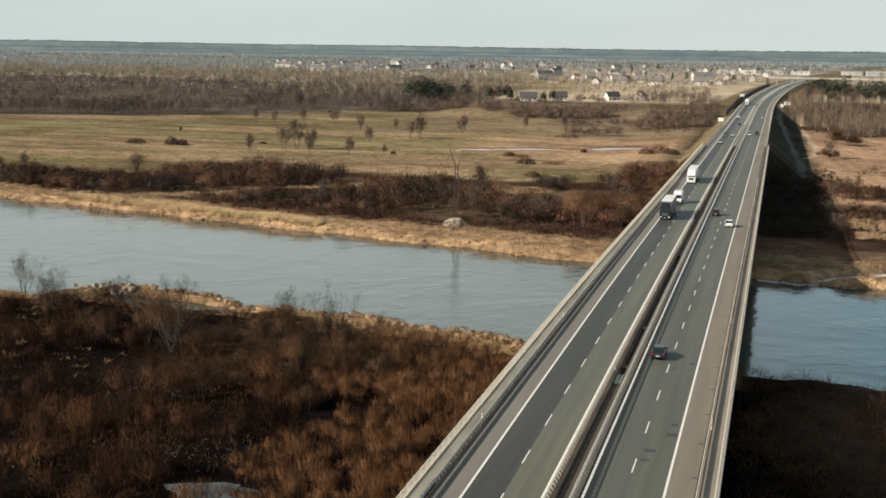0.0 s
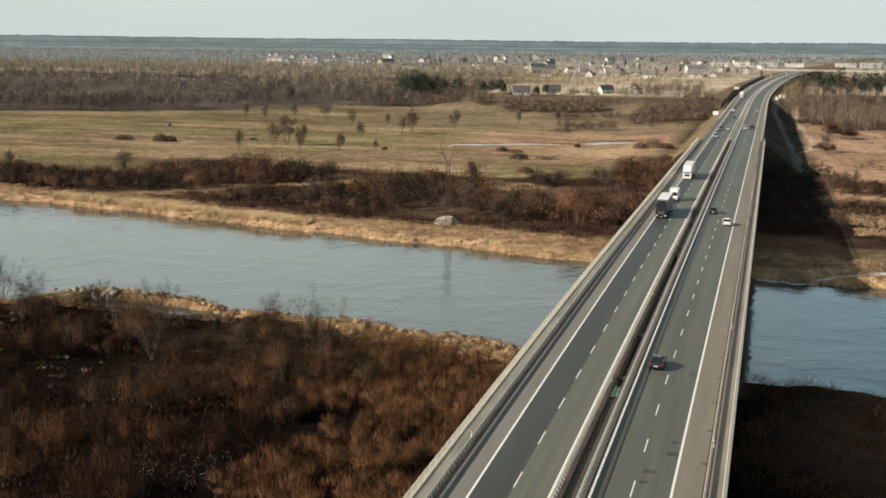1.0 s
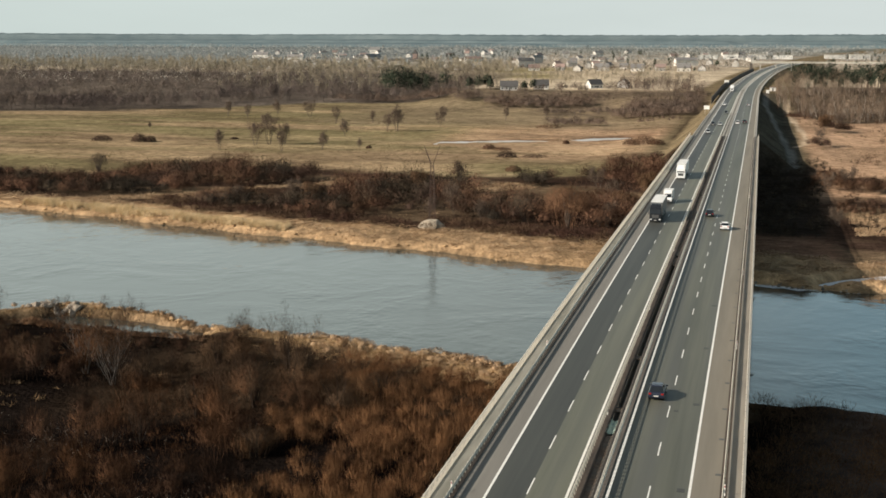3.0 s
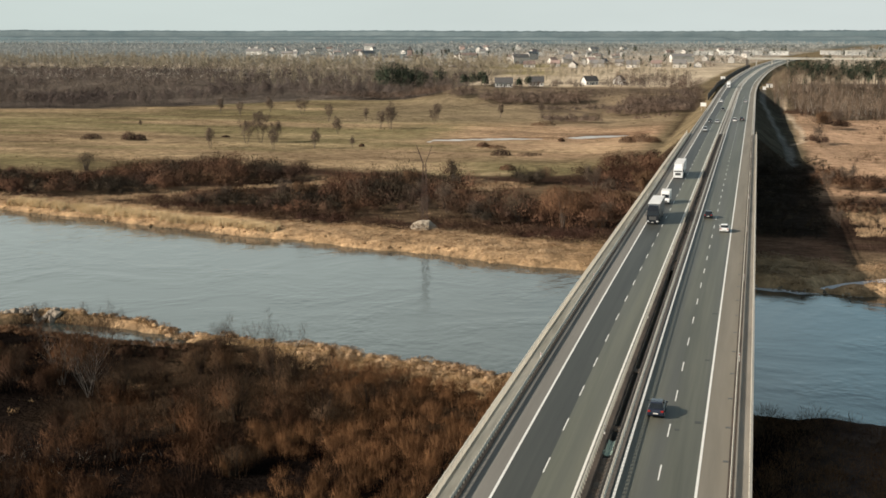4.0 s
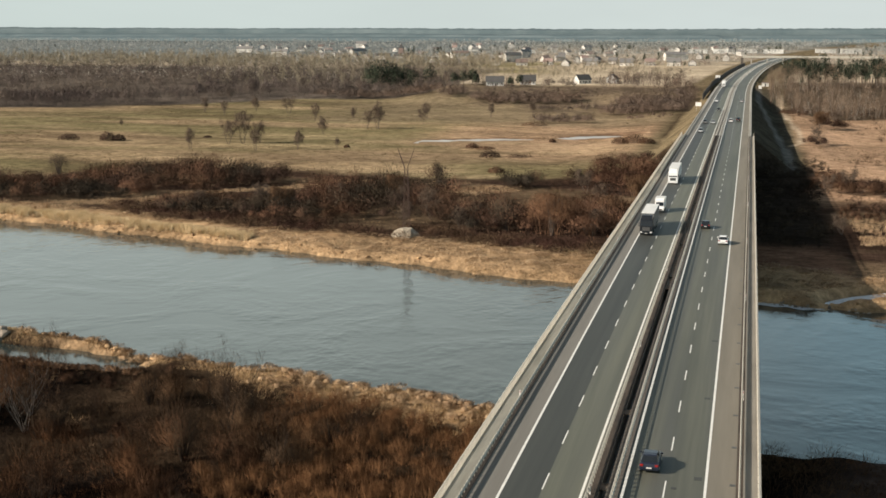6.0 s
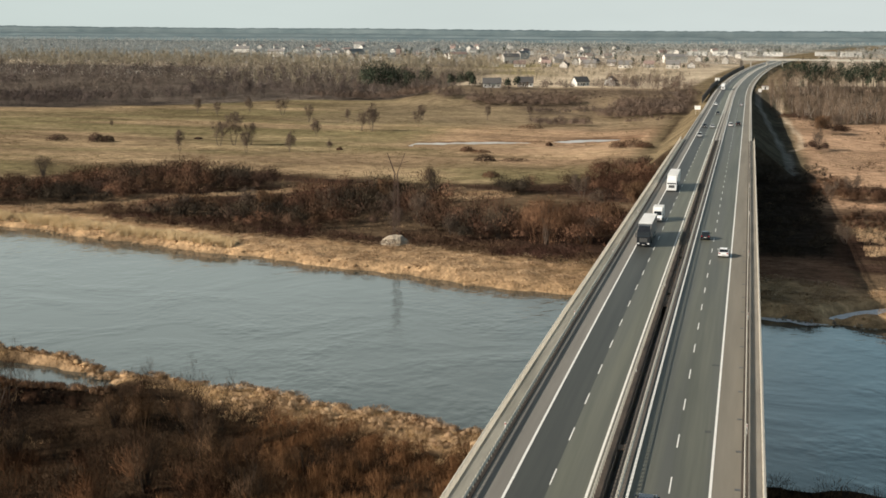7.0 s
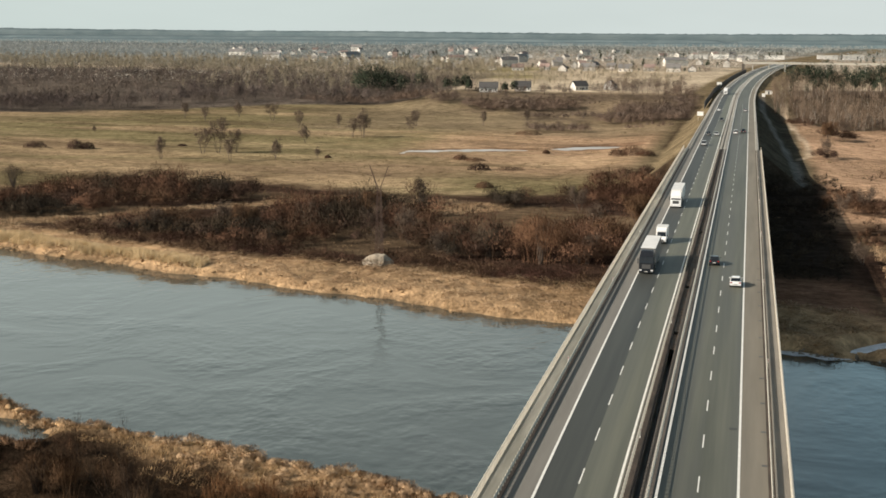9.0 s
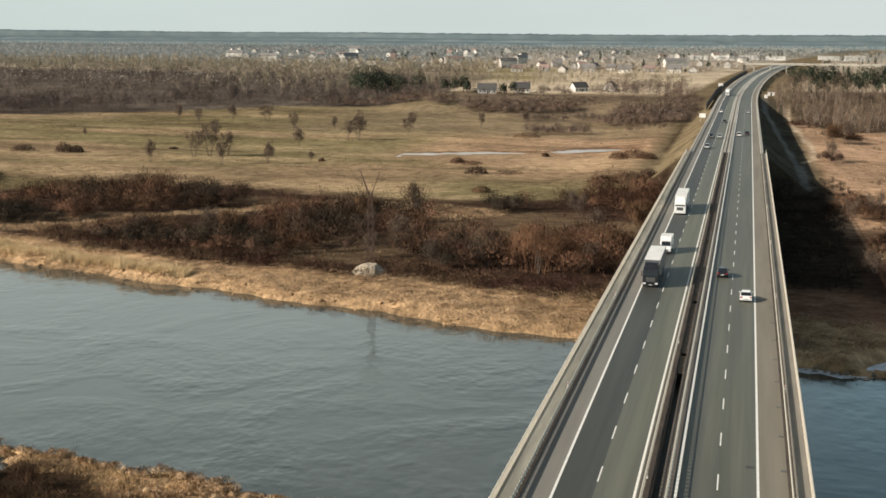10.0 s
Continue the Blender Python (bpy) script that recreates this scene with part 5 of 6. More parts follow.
    keep = (patchy(x, y * 0.6, 90, 1) > 0.45) & (x > -0.3 * y) & (np.abs(x - road_x(y)) > 40) & ~((x > -260) & (y < 1300))
    x, y = x[keep], y[keep]
    b = on_land(x, y)
    tall = rng.uniform(7, 15, len(x))
    stuff("town_conifers", lobes(b, tall, tall * 0.2, 1, 60, 0.35, 0.12, 0.4, 1.0), PINE, "dark green conifers among the houses", "woods")
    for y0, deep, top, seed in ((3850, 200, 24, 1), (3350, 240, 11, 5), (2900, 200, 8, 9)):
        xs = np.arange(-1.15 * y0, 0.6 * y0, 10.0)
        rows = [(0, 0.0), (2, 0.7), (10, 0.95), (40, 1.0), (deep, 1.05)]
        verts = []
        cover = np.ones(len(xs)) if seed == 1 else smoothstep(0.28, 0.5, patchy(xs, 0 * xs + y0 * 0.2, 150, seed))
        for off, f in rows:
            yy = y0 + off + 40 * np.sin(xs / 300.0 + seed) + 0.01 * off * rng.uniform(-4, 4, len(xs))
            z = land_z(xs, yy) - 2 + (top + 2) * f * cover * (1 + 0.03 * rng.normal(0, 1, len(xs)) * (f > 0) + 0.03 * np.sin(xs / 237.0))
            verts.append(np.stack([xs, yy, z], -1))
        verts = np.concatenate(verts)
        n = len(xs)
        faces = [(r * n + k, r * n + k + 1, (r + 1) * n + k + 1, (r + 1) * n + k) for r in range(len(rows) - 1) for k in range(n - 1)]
        tagged(obj("far_wood", raw_mesh("far_wood", verts, faces), HAZED_WOOD, smooth=True), "forest along the horizon, its colour blued by haze", "woods", kind="stuff")

woodland()


def tube(points, radii, sides=5):
    """A tapered limb along points: verts and faces."""
    verts, faces = [], []
    for k, (p, r) in enumerate(zip(points, radii)):
        d = (points[min(k + 1, len(points) - 1)] - points[max(k - 1, 0)]).normalized()
        a = d.orthogonal().normalized()
        c = d.cross(a)
        verts += [p + (a * math.cos(2 * math.pi * j / sides) + c * math.sin(2 * math.pi * j / sides)) * r for j in range(sides)]
        if k:
            faces += [((k - 1) * sides + j, (k - 1) * sides + (j + 1) % sides, k * sides + (j + 1) % sides, k * sides + j) for j in range(sides)]
    return verts, faces


def bare_tree(high, seed, spread=0.35, label="", lean=0.0, trunks=1, twig_width=0.014, twigs=14, bark=None, twig=None, thick=0.014, limbs=(13, 4), upright=0.7):
    """A leafless tree: tapered trunk, limbs, and a crown of fine twigs."""
    rnd = random.Random(seed)
    t = thing("bare_tree", label, "tree", "bare trees")
    verts, faces, ends = [], [], []

    def limb(start, way, long, radius, depth):
        pts, p, d = [start], start.copy(), way.copy()
        steps = 3 if depth else 6
        for _ in range(steps):
            d = (d + Vector((rnd.gauss(0, 0.13), rnd.gauss(0, 0.13), 0.09 if depth else 0.03))).normalized()
            p = p + d * (long / steps)
            pts.append(p.copy())
        v, f = tube(pts, [radius * (1 - 0.85 * k / steps) for k in range(steps + 1)], 5 if depth < 1 else 3)
        k = len(verts)
        verts.extend(v)
        faces.extend([tuple(i + k for i in q) for q in f])
        if depth < 2:
            count = limbs[depth]
            for j in range(count):
                u = 0.22 + 0.78 * (j + rnd.random()) / count if depth == 0 else rnd.uniform(0.3, 1.0)
                q = pts[min(int(u * steps), steps - 1)].lerp(pts[min(int(u * steps) + 1, steps)], u * steps % 1)
                a = rnd.uniform(0, 2 * math.pi)
                out = Vector((math.cos(a), math.sin(a), 0))
                w = (d * 0.35 + out * (0.45 + spread * 1.6) + Vector((0, 0, 0.35 + 0.5 * u))).normalized()
                limb(q, w, long * (rnd.uniform(0.30, 0.50) * (1.25 - 0.75 * u) if depth == 0 else rnd.uniform(0.35, 0.55)), radius * (0.5 - 0.2 * u), depth + 1)
        if depth >= 1:
            ends.append((pts[2], d, long))
            ends.append((pts[-1], d, long))

    for k in range(trunks):
        a = rnd.uniform(0, 6.28)
        tilt = 0.3 if trunks > 1 else 0.04
        limb(Vector((0.3 * math.cos(a) * (trunks > 1), 0.3 * math.sin(a) * (trunks > 1), -0.2)), Vector((math.cos(a) * tilt + lean, math.sin(a) * tilt, 1)).normalized(), high * rnd.uniform(0.75, 0.95), high * thick, 0)
    obj("trunk", raw_mesh("trunk", verts, faces), bark or BARK, t)
    p = np.array([e[0] for e in ends])
    n = len(p)
    long = np.array([e[2] for e in ends])
    tris = twig_cloud(p - np.array((0, 0, 0.05 * high)), np.full(n, 0.16 * high), np.maximum(long * 0.45, 0.07 * high), twigs, twig_width, 0.55, upright, 0.8)
    obj("crown", twig_mesh("crown", tris), twig or TWIG, t)
    return t


def plant_trees():
    label_meadow = "small leafless tree standing alone in the dry meadow"
    kinds = [bare_tree(9.0, 11, 0.24, label_meadow, trunks=4, twig_width=0.046, twigs=9, thick=0.010, limbs=(9, 2), upright=1.2), bare_tree(10.5, 12, 0.18, label_meadow, trunks=4, twig_width=0.046, twigs=9, thick=0.010, limbs=(9, 2), upright=1.2), bare_tree(8.0, 13, 0.34, label_meadow, trunks=4, twig_width=0.046, twigs=9, thick=0.010, limbs=(9, 2), upright=1.2)]
    meadow = [(-231, 433, 0, 1), (-225, 461, 1, 1), (-219, 464, 1, 1.25), (-213, 470, 1, 0.9), (-201, 436, 0, 1.0), (-184, 443, 2, 1.1), (-201, 526, 2, 1.1), (-171, 460, 2, 0.6), (-183, 562, 2, 1.7), (-190, 566, 0, 1.0),
              (-306, 638, 1, 0.8), (-260, 560, 1, 0.8), (-216, 621, 0, 0.8), (-141, 659, 0, 0.9), (-328, 548, 2, 0.5), (-284, 325, 2, 0.9), (-236, 610, 1, 0.9), (-250, 520, 0, 0.7), (-168, 600, 1, 0.8), (-330, 660, 0, 1.0), (-300, 675, 2, 1.2)]
    for x, y, k, s in meadow:
        copy_thing(kinds[k], Matrix.Translation((x, y, float(land_z(x, y)) - 0.1)) @ Matrix.Rotation(x * 1.7 + y, 4, "Z") @ Matrix.Diagonal((s * 0.92, s * 0.92, s * 1.02, 1)))
    near_twig = shade("willow_tree_twigs", (0.030, 0.019, 0.013), (0.080, 0.049, 0.031), 0.3, 0.9, island=0.15, spec=0.0)
    near_bark = shade("willow_bark", (0.022, 0.017, 0.013), (0.065, 0.049, 0.038), 1.2, 0.95, island=0.2, spec=0.0)
    near = [bare_tree(9.0, 21, 0.20, "leafless grey-brown tree rising out of the willow thicket", trunks=8, twig=near_twig, bark=near_bark, thick=0.006, limbs=(6, 2), twigs=6, upright=1.6), bare_tree(11.0, 22, 0.16, "slender leafless tree rising out of the willow thicket", trunks=8, twig=near_twig, bark=near_bark, thick=0.006, limbs=(6, 2), twigs=6, upright=1.6), bare_tree(8.0, 23, 0.24, "leafless many-stemmed willow tree in the thicket", trunks=8, twig=near_twig, bark=near_bark, thick=0.006, limbs=(6, 2), twigs=6, upright=1.6)]
    birch_bark = shade("pale_birch_bark", (0.10, 0.085, 0.07), (0.20, 0.17, 0.14), 1.5, 0.9, island=0.2)
    orange = shade("orange_twigs", (0.085, 0.045, 0.024), (0.18, 0.094, 0.048), 0.3, 0.9, island=0.3, spec=0.0)
    near.append(bare_tree(9.5, 24, 0.22, "pale-stemmed leafless birch clump with orange-brown twigs", trunks=8, bark=birch_bark, twig=orange, thick=0.006, limbs=(6, 2), twigs=6, upright=1.6))
    for x, y, k, s in ((-88, 74, 3, 1.0), (-84, 76, 3, 0.9), (-90, 90, 1, 0.85), (-55, 77, 1, 1.0), (-57, 66, 0, 0.95), (-44, 67, 2, 0.95), (-61, 65, 2, 0.9), (-126, 102, 2, 1.1), (-133, 104, 0, 1.0), (-120, 92, 0, 0.8), (-37, 78, 2, 0.55),
                       (-72, 72, 2, 0.8), (-96, 74, 0, 0.7), (-50, 88, 2, 0.6), (-63, 45, 0, 0.75), (-75, 55, 2, 0.8), (-68, 30, 2, 0.7), (-110, 84, 2, 0.9), (36, 70, 2, 0.6), (47, 60, 0, 0.7)):
        copy_thing(near[k], Matrix.Translation((x, y, float(land_z(x, y)) - 0.1)) @ Matrix.Rotation(x * 2.1 + y, 4, "Z") @ Matrix.Scale(s, 4))
    rust = shade("rust_willow_twigs", (0.095, 0.057, 0.034), (0.185, 0.112, 0.066), 0.3, 0.9, island=0.3, spec=0.0)
    belt = [bare_tree(10.5, 31, 0.50, "round leafless rust-coloured willow in the riverside scrub", trunks=8, twig_width=0.022, twigs=34, twig=rust, thick=0.008, limbs=(8, 2), upright=1.2), bare_tree(9.5, 32, 0.45, "leafless dark-stemmed tree in the riverside scrub", trunks=5, twig_width=0.022, twigs=16, thick=0.008, limbs=(8, 2), upright=1.2)]
    for x, y, k, s in ((-27, 246, 1, 0.8), (-96, 300, 0, 0.8), (-110, 280, 1, 0.8), (-120, 262, 0, 0.8), (-132, 275, 1, 0.8), (-146, 262, 1, 0.7),
                       (-80, 252, 1, 0.7), (-62, 244, 1, 0.75), (-88, 270, 1, 0.9), (-24, 262, 0, 0.8), (-30, 290, 1, 0.9), (-40, 330, 1, 0.9), (37, 346, 1, 0.75), (44, 350, 1, 0.9), (42, 505, 1, 0.9), (58, 634, 1, 1.0), (48, 600, 0, 0.9), (36, 262, 1, 0.6)):
        copy_thing(belt[k], Matrix.Translation((x, y, float(land_z(x, y)) - 0.1)) @ Matrix.Rotation(x * 1.3 + y, 4, "Z") @ Matrix.Scale(s, 4))
    for k, o in enumerate(kinds + near + belt):
        x, y = ((-176, 640), (-270, 655), (-120, 690), (-66, 84), (-78, 68), (-104, 92), (-81, 70), (-20, 300), (-75, 262))[k]
        o.matrix_world = Matrix.Translation((x, y, float(land_z(x, y)) - 0.1))


plant_trees()


def willow_bush(x, y, high, wide, count, per, material, label, width=0.022, bark=None):
    """A broad many-stemmed willow: bare boles that fan out under a round crown of fine twigs."""
    t = thing("willow_bush", label, "bush", "bank willows", at=Matrix.Translation((x, y, float(land_z(x, y)) - 0.1)))
    rnd = random.Random(int(x * 7))
    for k in range(11):
        a, lean = 2 * math.pi * k / 11 + rnd.uniform(-0.2, 0.2), rnd.uniform(0.1, 0.62)
        out = Vector((math.cos(a), math.sin(a), 0))
        pts = [out * (0.25 + wide * lean * f ** 1.3) + Vector((rnd.gauss(0, 0.12), rnd.gauss(0, 0.12), high * 0.78 * f)) for f in (0.0, 0.25, 0.5, 0.75, 1.0)]
        v, f = tube(pts, [0.16, 0.12, 0.09, 0.05, 0.02], 5)
        obj("bole", raw_mesh("bole", v, f), bark or BARK, t)
    b = np.array([[0.0, 0.0, 0.0]])
    crown = lobes(b, np.array([high]), np.array([wide]), count, per, width, 0.075, 1.0, 0.8, reach=0.72, foot=0.16, tone=0.2, inner=0.1, flat_top=0.55)
    obj("crown", twig_mesh("crown", np.concatenate([crown, stems(b, np.array([high]), np.array([wide]), 60, width * 1.3)])), material, t)


RUST_TWIG = shade("rust_crown_twigs", (0.125, 0.070, 0.042), (0.29, 0.160, 0.092), 0.3, 0.9, island=0.15, spec=0.0, tone=True)
GREY_TWIG = shade("grey_crown_twigs", (0.040, 0.032, 0.024), (0.105, 0.080, 0.056), 0.3, 0.9, island=0.15, spec=0.0, tone=True)
willow_bush(-37.5, 244, 13.5, 7.4, 14, 800, RUST_TWIG, "broad round rust-coloured leafless willow on the far bank")
willow_bush(-51, 249, 10.5, 6.2, 10, 600, GREY_TWIG, "dark leafless willow with bare spreading boles on the far bank")
willow_bush(-60, 254, 9.0, 5.4, 8, 500, GREY_TWIG, "dark leafless willow in the riverside scrub")
willow_bush(-29, 247, 7.5, 4.6, 6, 500, RUST_TWIG, "rust-brown leafless willow beside the bridge")
willow_bush(-90, 331, 9.5, 3.6, 5, 500, GREY_TWIG, "slim dark leafless willow behind the pylon")
willow_bush(-236.7, 334, 9.0, 4.8, 8, 380, GREY_TWIG, "grey-stemmed leafless willow rising over the scrub belt")


NEAR_BARK = shade("dark_willow_bark", (0.020, 0.015, 0.012), (0.060, 0.046, 0.036), 1.2, 0.95, island=0.2, spec=0.0)
NEAR_TWIG = shade("near_crown_twigs", (0.044, 0.029, 0.019), (0.135, 0.088, 0.054), 0.3, 0.9, island=0.15, spec=0.0, tone=True)
for x, y, h, w, n in ((-55, 64, 8.0, 4.2, 9), (-42, 62.5, 7.5, 3.8, 9), (-61, 58, 6.0, 3.6, 7), (-38.5, 73, 5.0, 3.0, 6), (-58, 84, 7.0, 2.0, 4), (-53, 79, 7.0, 3.0, 6), (-76, 70, 5.5, 3.4, 6), (-70, 84, 5.0, 3.2, 6), (-47, 45, 5.0, 3.4, 6), (-100, 76, 6.0, 3.6, 6), (-114, 84, 6.5, 3.6, 6)):
    willow_bush(x, y, h, w, n, 620, NEAR_TWIG, "many-stemmed leafless brown willow standing out of the near thicket", 0.012, NEAR_BARK)


def meadow_bush(x, y, high, wide, material, label):
    t = thing("meadow_bush", label, "bush", "meadow bushes", at=Matrix.Translation((x, y, float(land_z(x, y)))))
    b = np.zeros((1, 3))
    obj("twig_crown", twig_mesh("twig_crown", twig_cloud(b, np.array([high]), np.array([wide]), 1000, 0.075, 0.26, 0.8, 0.8)), material, t)
    obj("stem", twig_mesh("stem", stems(b, np.array([high]), np.array([wide]), 24, 0.06)), BARK, t)


for x, y, h, w in ((-311, 465, 3.6, 5.2), (-289, 463, 5.0, 3.6), (-284, 465, 3.6, 3.2), (-250, 492, 1.2, 2.2), (-167, 462, 1.6, 1.4), (-110, 470, 2.6, 3.0), (-103, 466, 1.6, 4.5), (-80, 379, 2.6, 3.2),
                   (-39, 492, 4.6, 5.5), (-45, 490, 3.6, 4.0), (-33, 488, 3.0, 4.0), (-94, 434, 3.4, 4.4), (-82, 438, 1.3, 6.0), (-34, 415, 4.2, 6.0), (-42, 412, 3.0, 5.0), (-27, 418, 4.2, 4.0), (-79, 507, 2.0, 1.6), (-104, 602, 3.0, 7.0)):
    meadow_bush(x, y, h, w, SCRUB_FAR, "low rounded leafless bush in the open meadow")


def conifer(x, y, high, seed):
    t = thing("pine_tree", "dark green pine tree near the edge of the village", "tree", "pine trees", at=Matrix.Translation((x, y, float(land_z(x, y)))))
    v, f = tube([Vector((0, 0, -0.2)), Vector((0.1, 0, high * 0.5)), Vector((0, 0.1, high * 0.95))], [0.25, 0.16, 0.04], 6)
    obj("trunk", raw_mesh("trunk", v, f), BARK, t)
    local = np.random.default_rng(seed)
    b = np.array([(0, 0, high * 0.25), (local.normal(0, 1), local.normal(0, 1), high * 0.4), (0, 0, high * 0.55)])
    obj("crown", twig_mesh("crown", twig_cloud(b, np.full(3, high * 0.42), np.full(3, high * 0.24), 260, 0.20, 0.2, 0.5, 0.9)), PINE, t)


def house_shrubs():
    x, y = rng.uniform(-205, -70, 260), rng.uniform(800, 915, 260)
    line = 822 + 0.62 * (x + 172)
    keep = (np.abs(y - line) < 26) & (np.abs(y - line) > 8)
    x, y = x[keep], y[keep]
    tall = rng.uniform(2.5, 7.5, len(x))
    stuff("garden_scrub", twig_cloud(on_land(x, y), tall, tall * 0.5, 120, 0.11, 0.2, 0.7, 0.9), TWIG_GREY, "leafless garden trees round the houses", "scrub")


house_shrubs()
for k, (x, y, h) in enumerate(((-268, 832, 15), (-262, 828, 16), (-256, 834, 15), (-250, 830, 13), (-274, 838, 14), (-245, 836, 14), (-259, 842, 15), (-238, 832, 12), (-196, 822, 11), (-190, 826, 12), (-186, 820, 9), (-158, 812, 8), (-152, 816, 9), (-205, 830, 10), (-226, 838, 12))):
    conifer(x, y, h * (1.75 if x < -215 else 1.1), 100 + k)


# ---- village and distance ----
def house(x, y, long, deep, wall_h, roof_h, turn, roof_mat, label, windows=0, chimney=True, render_coat=None):
    h = thing("house", label, "house", "village houses", at=Matrix.Translation((x, y, float(land_z(x, y)) - 0.1)) @ Matrix.Rotation(radians(turn), 4, "Z"))
    a, b = long / 2, deep / 2
    wall = raw_mesh("wall", [(-a, -b, 0), (a, -b, 0), (a, b, 0), (-a, b, 0), (-a, -b, wall_h), (a, -b, wall_h), (a, b, wall_h), (-a, b, wall_h), (-a, 0, wall_h + roof_h - 0.1), (a, 0, wall_h + roof_h - 0.1)],
                    [(0, 1, 5, 4), (2, 3, 7, 6), (1, 2, 6, 9, 5), (3, 0, 4, 8, 7)])
    obj("wall", wall, render_coat or PLASTER, h)
    e, o, r = 0.5, 0.45, roof_h / b
    top, low = wall_h + roof_h + 0.12, wall_h - e * r + 0.12
    verts = []
    for lift in (0.0, -0.22):
        verts += [(-a - o, -b - e, low + lift), (a + o, -b - e, low + lift), (a + o, 0, top + lift), (-a - o, 0, top + lift), (a + o, b + e, low + lift), (-a - o, b + e, low + lift)]
    roof = raw_mesh("roof", verts, [(0, 1, 2, 3), (3, 2, 4, 5), (6, 9, 8, 7), (9, 11, 10, 8), (0, 6, 7, 1), (4, 10, 11, 5), (1, 7, 8, 2), (2, 8, 10, 4), (3, 9, 6, 0), (5, 11, 9, 3)])
    ro = obj("roof", roof, roof_mat, h)
    if chimney:
        part("chimney", box(a * 0.3, a * 0.3 + 0.6, -0.35, 0.35, wall_h, top + 0.9), ROOF_RED, ro)
    for k in range(windows):
        wx = -a + long * (k + 0.5) / windows
        w = part("window", box(wx - 0.6, wx + 0.6, -b - 0.06, -b + 0.05, 0.9, 2.3), PLASTER, h)
        part("pane", box(wx - 0.5, wx + 0.5, -b - 0.09, -b - 0.05, 1.0, 2.2), GLASS, w)
    if windows:
        part("door", box(a * 0.05 - 0.5, a * 0.05 + 0.5, -b - 0.05, -b + 0.05, 0.05, 2.1), ROOF_GREY, h)


for x, y, l, d, w, r, turn in ((-172, 822, 13, 9, 3.4, 3.6, 12), (-150, 838, 11, 9, 3.2, 4.0, 8), (-113, 866, 11, 7.5, 3.6, 3.4, 40), (-92, 885, 10, 8, 3.8, 3.2, 84)):
    house(x, y, l, d, w, r, turn, ROOF_GREY, "white-plastered house with a dark grey gable roof", 4)
# walls dimmer than PLASTER, with the haze over the town in their colour
TOWN_WALL = shade("town_render", (0.44, 0.41, 0.37), (0.66, 0.63, 0.57), 0.4, 0.9, piece=0.3)
rnd = random.Random(5)
for x, y in ((-303, 1286), (-270, 1292), (-238, 1288), (-212, 1300), (-190, 1284), (-158, 1296), (-120, 1290), (-92, 1304), (-66, 1296), (-50, 1310), (-330, 1300)):
    house(x + rnd.uniform(-5, 5), y, rnd.uniform(10, 15), rnd.uniform(8, 10), rnd.uniform(3.5, 5), rnd.uniform(3, 4.5), rnd.choice((0, 90, 80, 10)), rnd.choice((ROOF_RED, ROOF_HAZED)), "pale family house with a gable roof at the village edge", 3, render_coat=TOWN_WALL)
for k in range(150):
    y = rnd.uniform(1340, 2300)
    x = rnd.uniform(-0.66, 0.02) * y
    if abs(x - float(road_x(y))) < 45 or x < -0.44 * y:
        continue
    big = rnd.random() < 0.12
    house(x, y, rnd.uniform(18, 30) if big else rnd.uniform(8, 13), rnd.uniform(7, 10), rnd.uniform(6, 9) if big else rnd.uniform(3.0, 5.5), rnd.uniform(2.0, 4.0), rnd.uniform(-20, 110), rnd.choice((ROOF_RED, ROOF_HAZED, ROOF_HAZED)), "larger pale town building with a pitched roof" if big else "pale town house with a gable roof among bare trees", render_coat=TOWN_WALL)
for x, y, l in ((-520, 1262, 9), (-552, 1268, 7), (-452, 1460, 20), (-426, 1452, 14)):
    house(x, y, l, 9, 5.5, 2.5, 8, ROOF_GREY if x > -480 else ROOF_HAZED, "long pale building standing above the leafless wood", chimney=False, render_coat=TOWN_WALL)
for k in range(7):
    x, y = -70 + 38 * k, 1900 + 12 * (k % 3)
    if abs(x - float(road_x(y))) < 25:
        x += 40
    z = float(land_z(x, y)) - 0.4
    t = thing("warehouse", "long low pale warehouse on the plain beyond the road", "warehouse", "warehouses", at=Matrix.Translation((x, y, z)))
    part("wall", box(-15, 15, -9, 9, 0, 6.5), PLASTER, t)
    part("roof", box(-15.4, 15.4, -9.4, 9.4, 6.5, 7.1), CONCRETE_PALE, t)
church = thing("church", "tall brick church tower above the town roofs", "church", at=Matrix.Translation((-428, 1464, float(land_z(-428, 1464)) - 0.4)))
part("tower", box(-3, 3, -3, 3, 0, 15), ROOF_RED, church)
bm = bmesh.new()
bmesh.ops.create_cone(bm, cap_ends=True, segments=4, radius1=4.4, radius2=0.1, depth=6, matrix=Matrix.Translation((0, 0, 18)) @ Matrix.Rotation(radians(45), 4, "Z"))
part("spire", bm, ROOF_GREY, church)
part("nave", box(-6, 6, 3, 28, 0, 9), ROOF_RED, church)


def overpass():
    y, x0, x1 = 1350.0, 2.0, 150.0
    z = 11.2
    o = thing("overpass", "pale concrete overpass crossing the motorway", "overpass")
    part("deck", box(x0, x1, y - 5, y + 5, z - 1.0, z), CONCRETE_PALE, o)
    for yy in (y - 5, y + 5):
        part("parapet", box(x0, x1, yy - 0.15, yy + 0.15, z, z + 1.0), CONCRETE_PALE, o)
    c = float(road_x(y))
    for x in (c - 17, c, c + 17, c + 60, c + 100):
        part("pier", box(x - 0.6, x + 0.6, y - 4, y + 4, float(land_z(x, y)) - 1, z - 1.0), CONCRETE, o)
    part("abutment", box(x0 - 2, x0 + 1, y - 5.5, y + 5.5, -2, z - 1.02), CONCRETE_BROWN, o)


overpass()


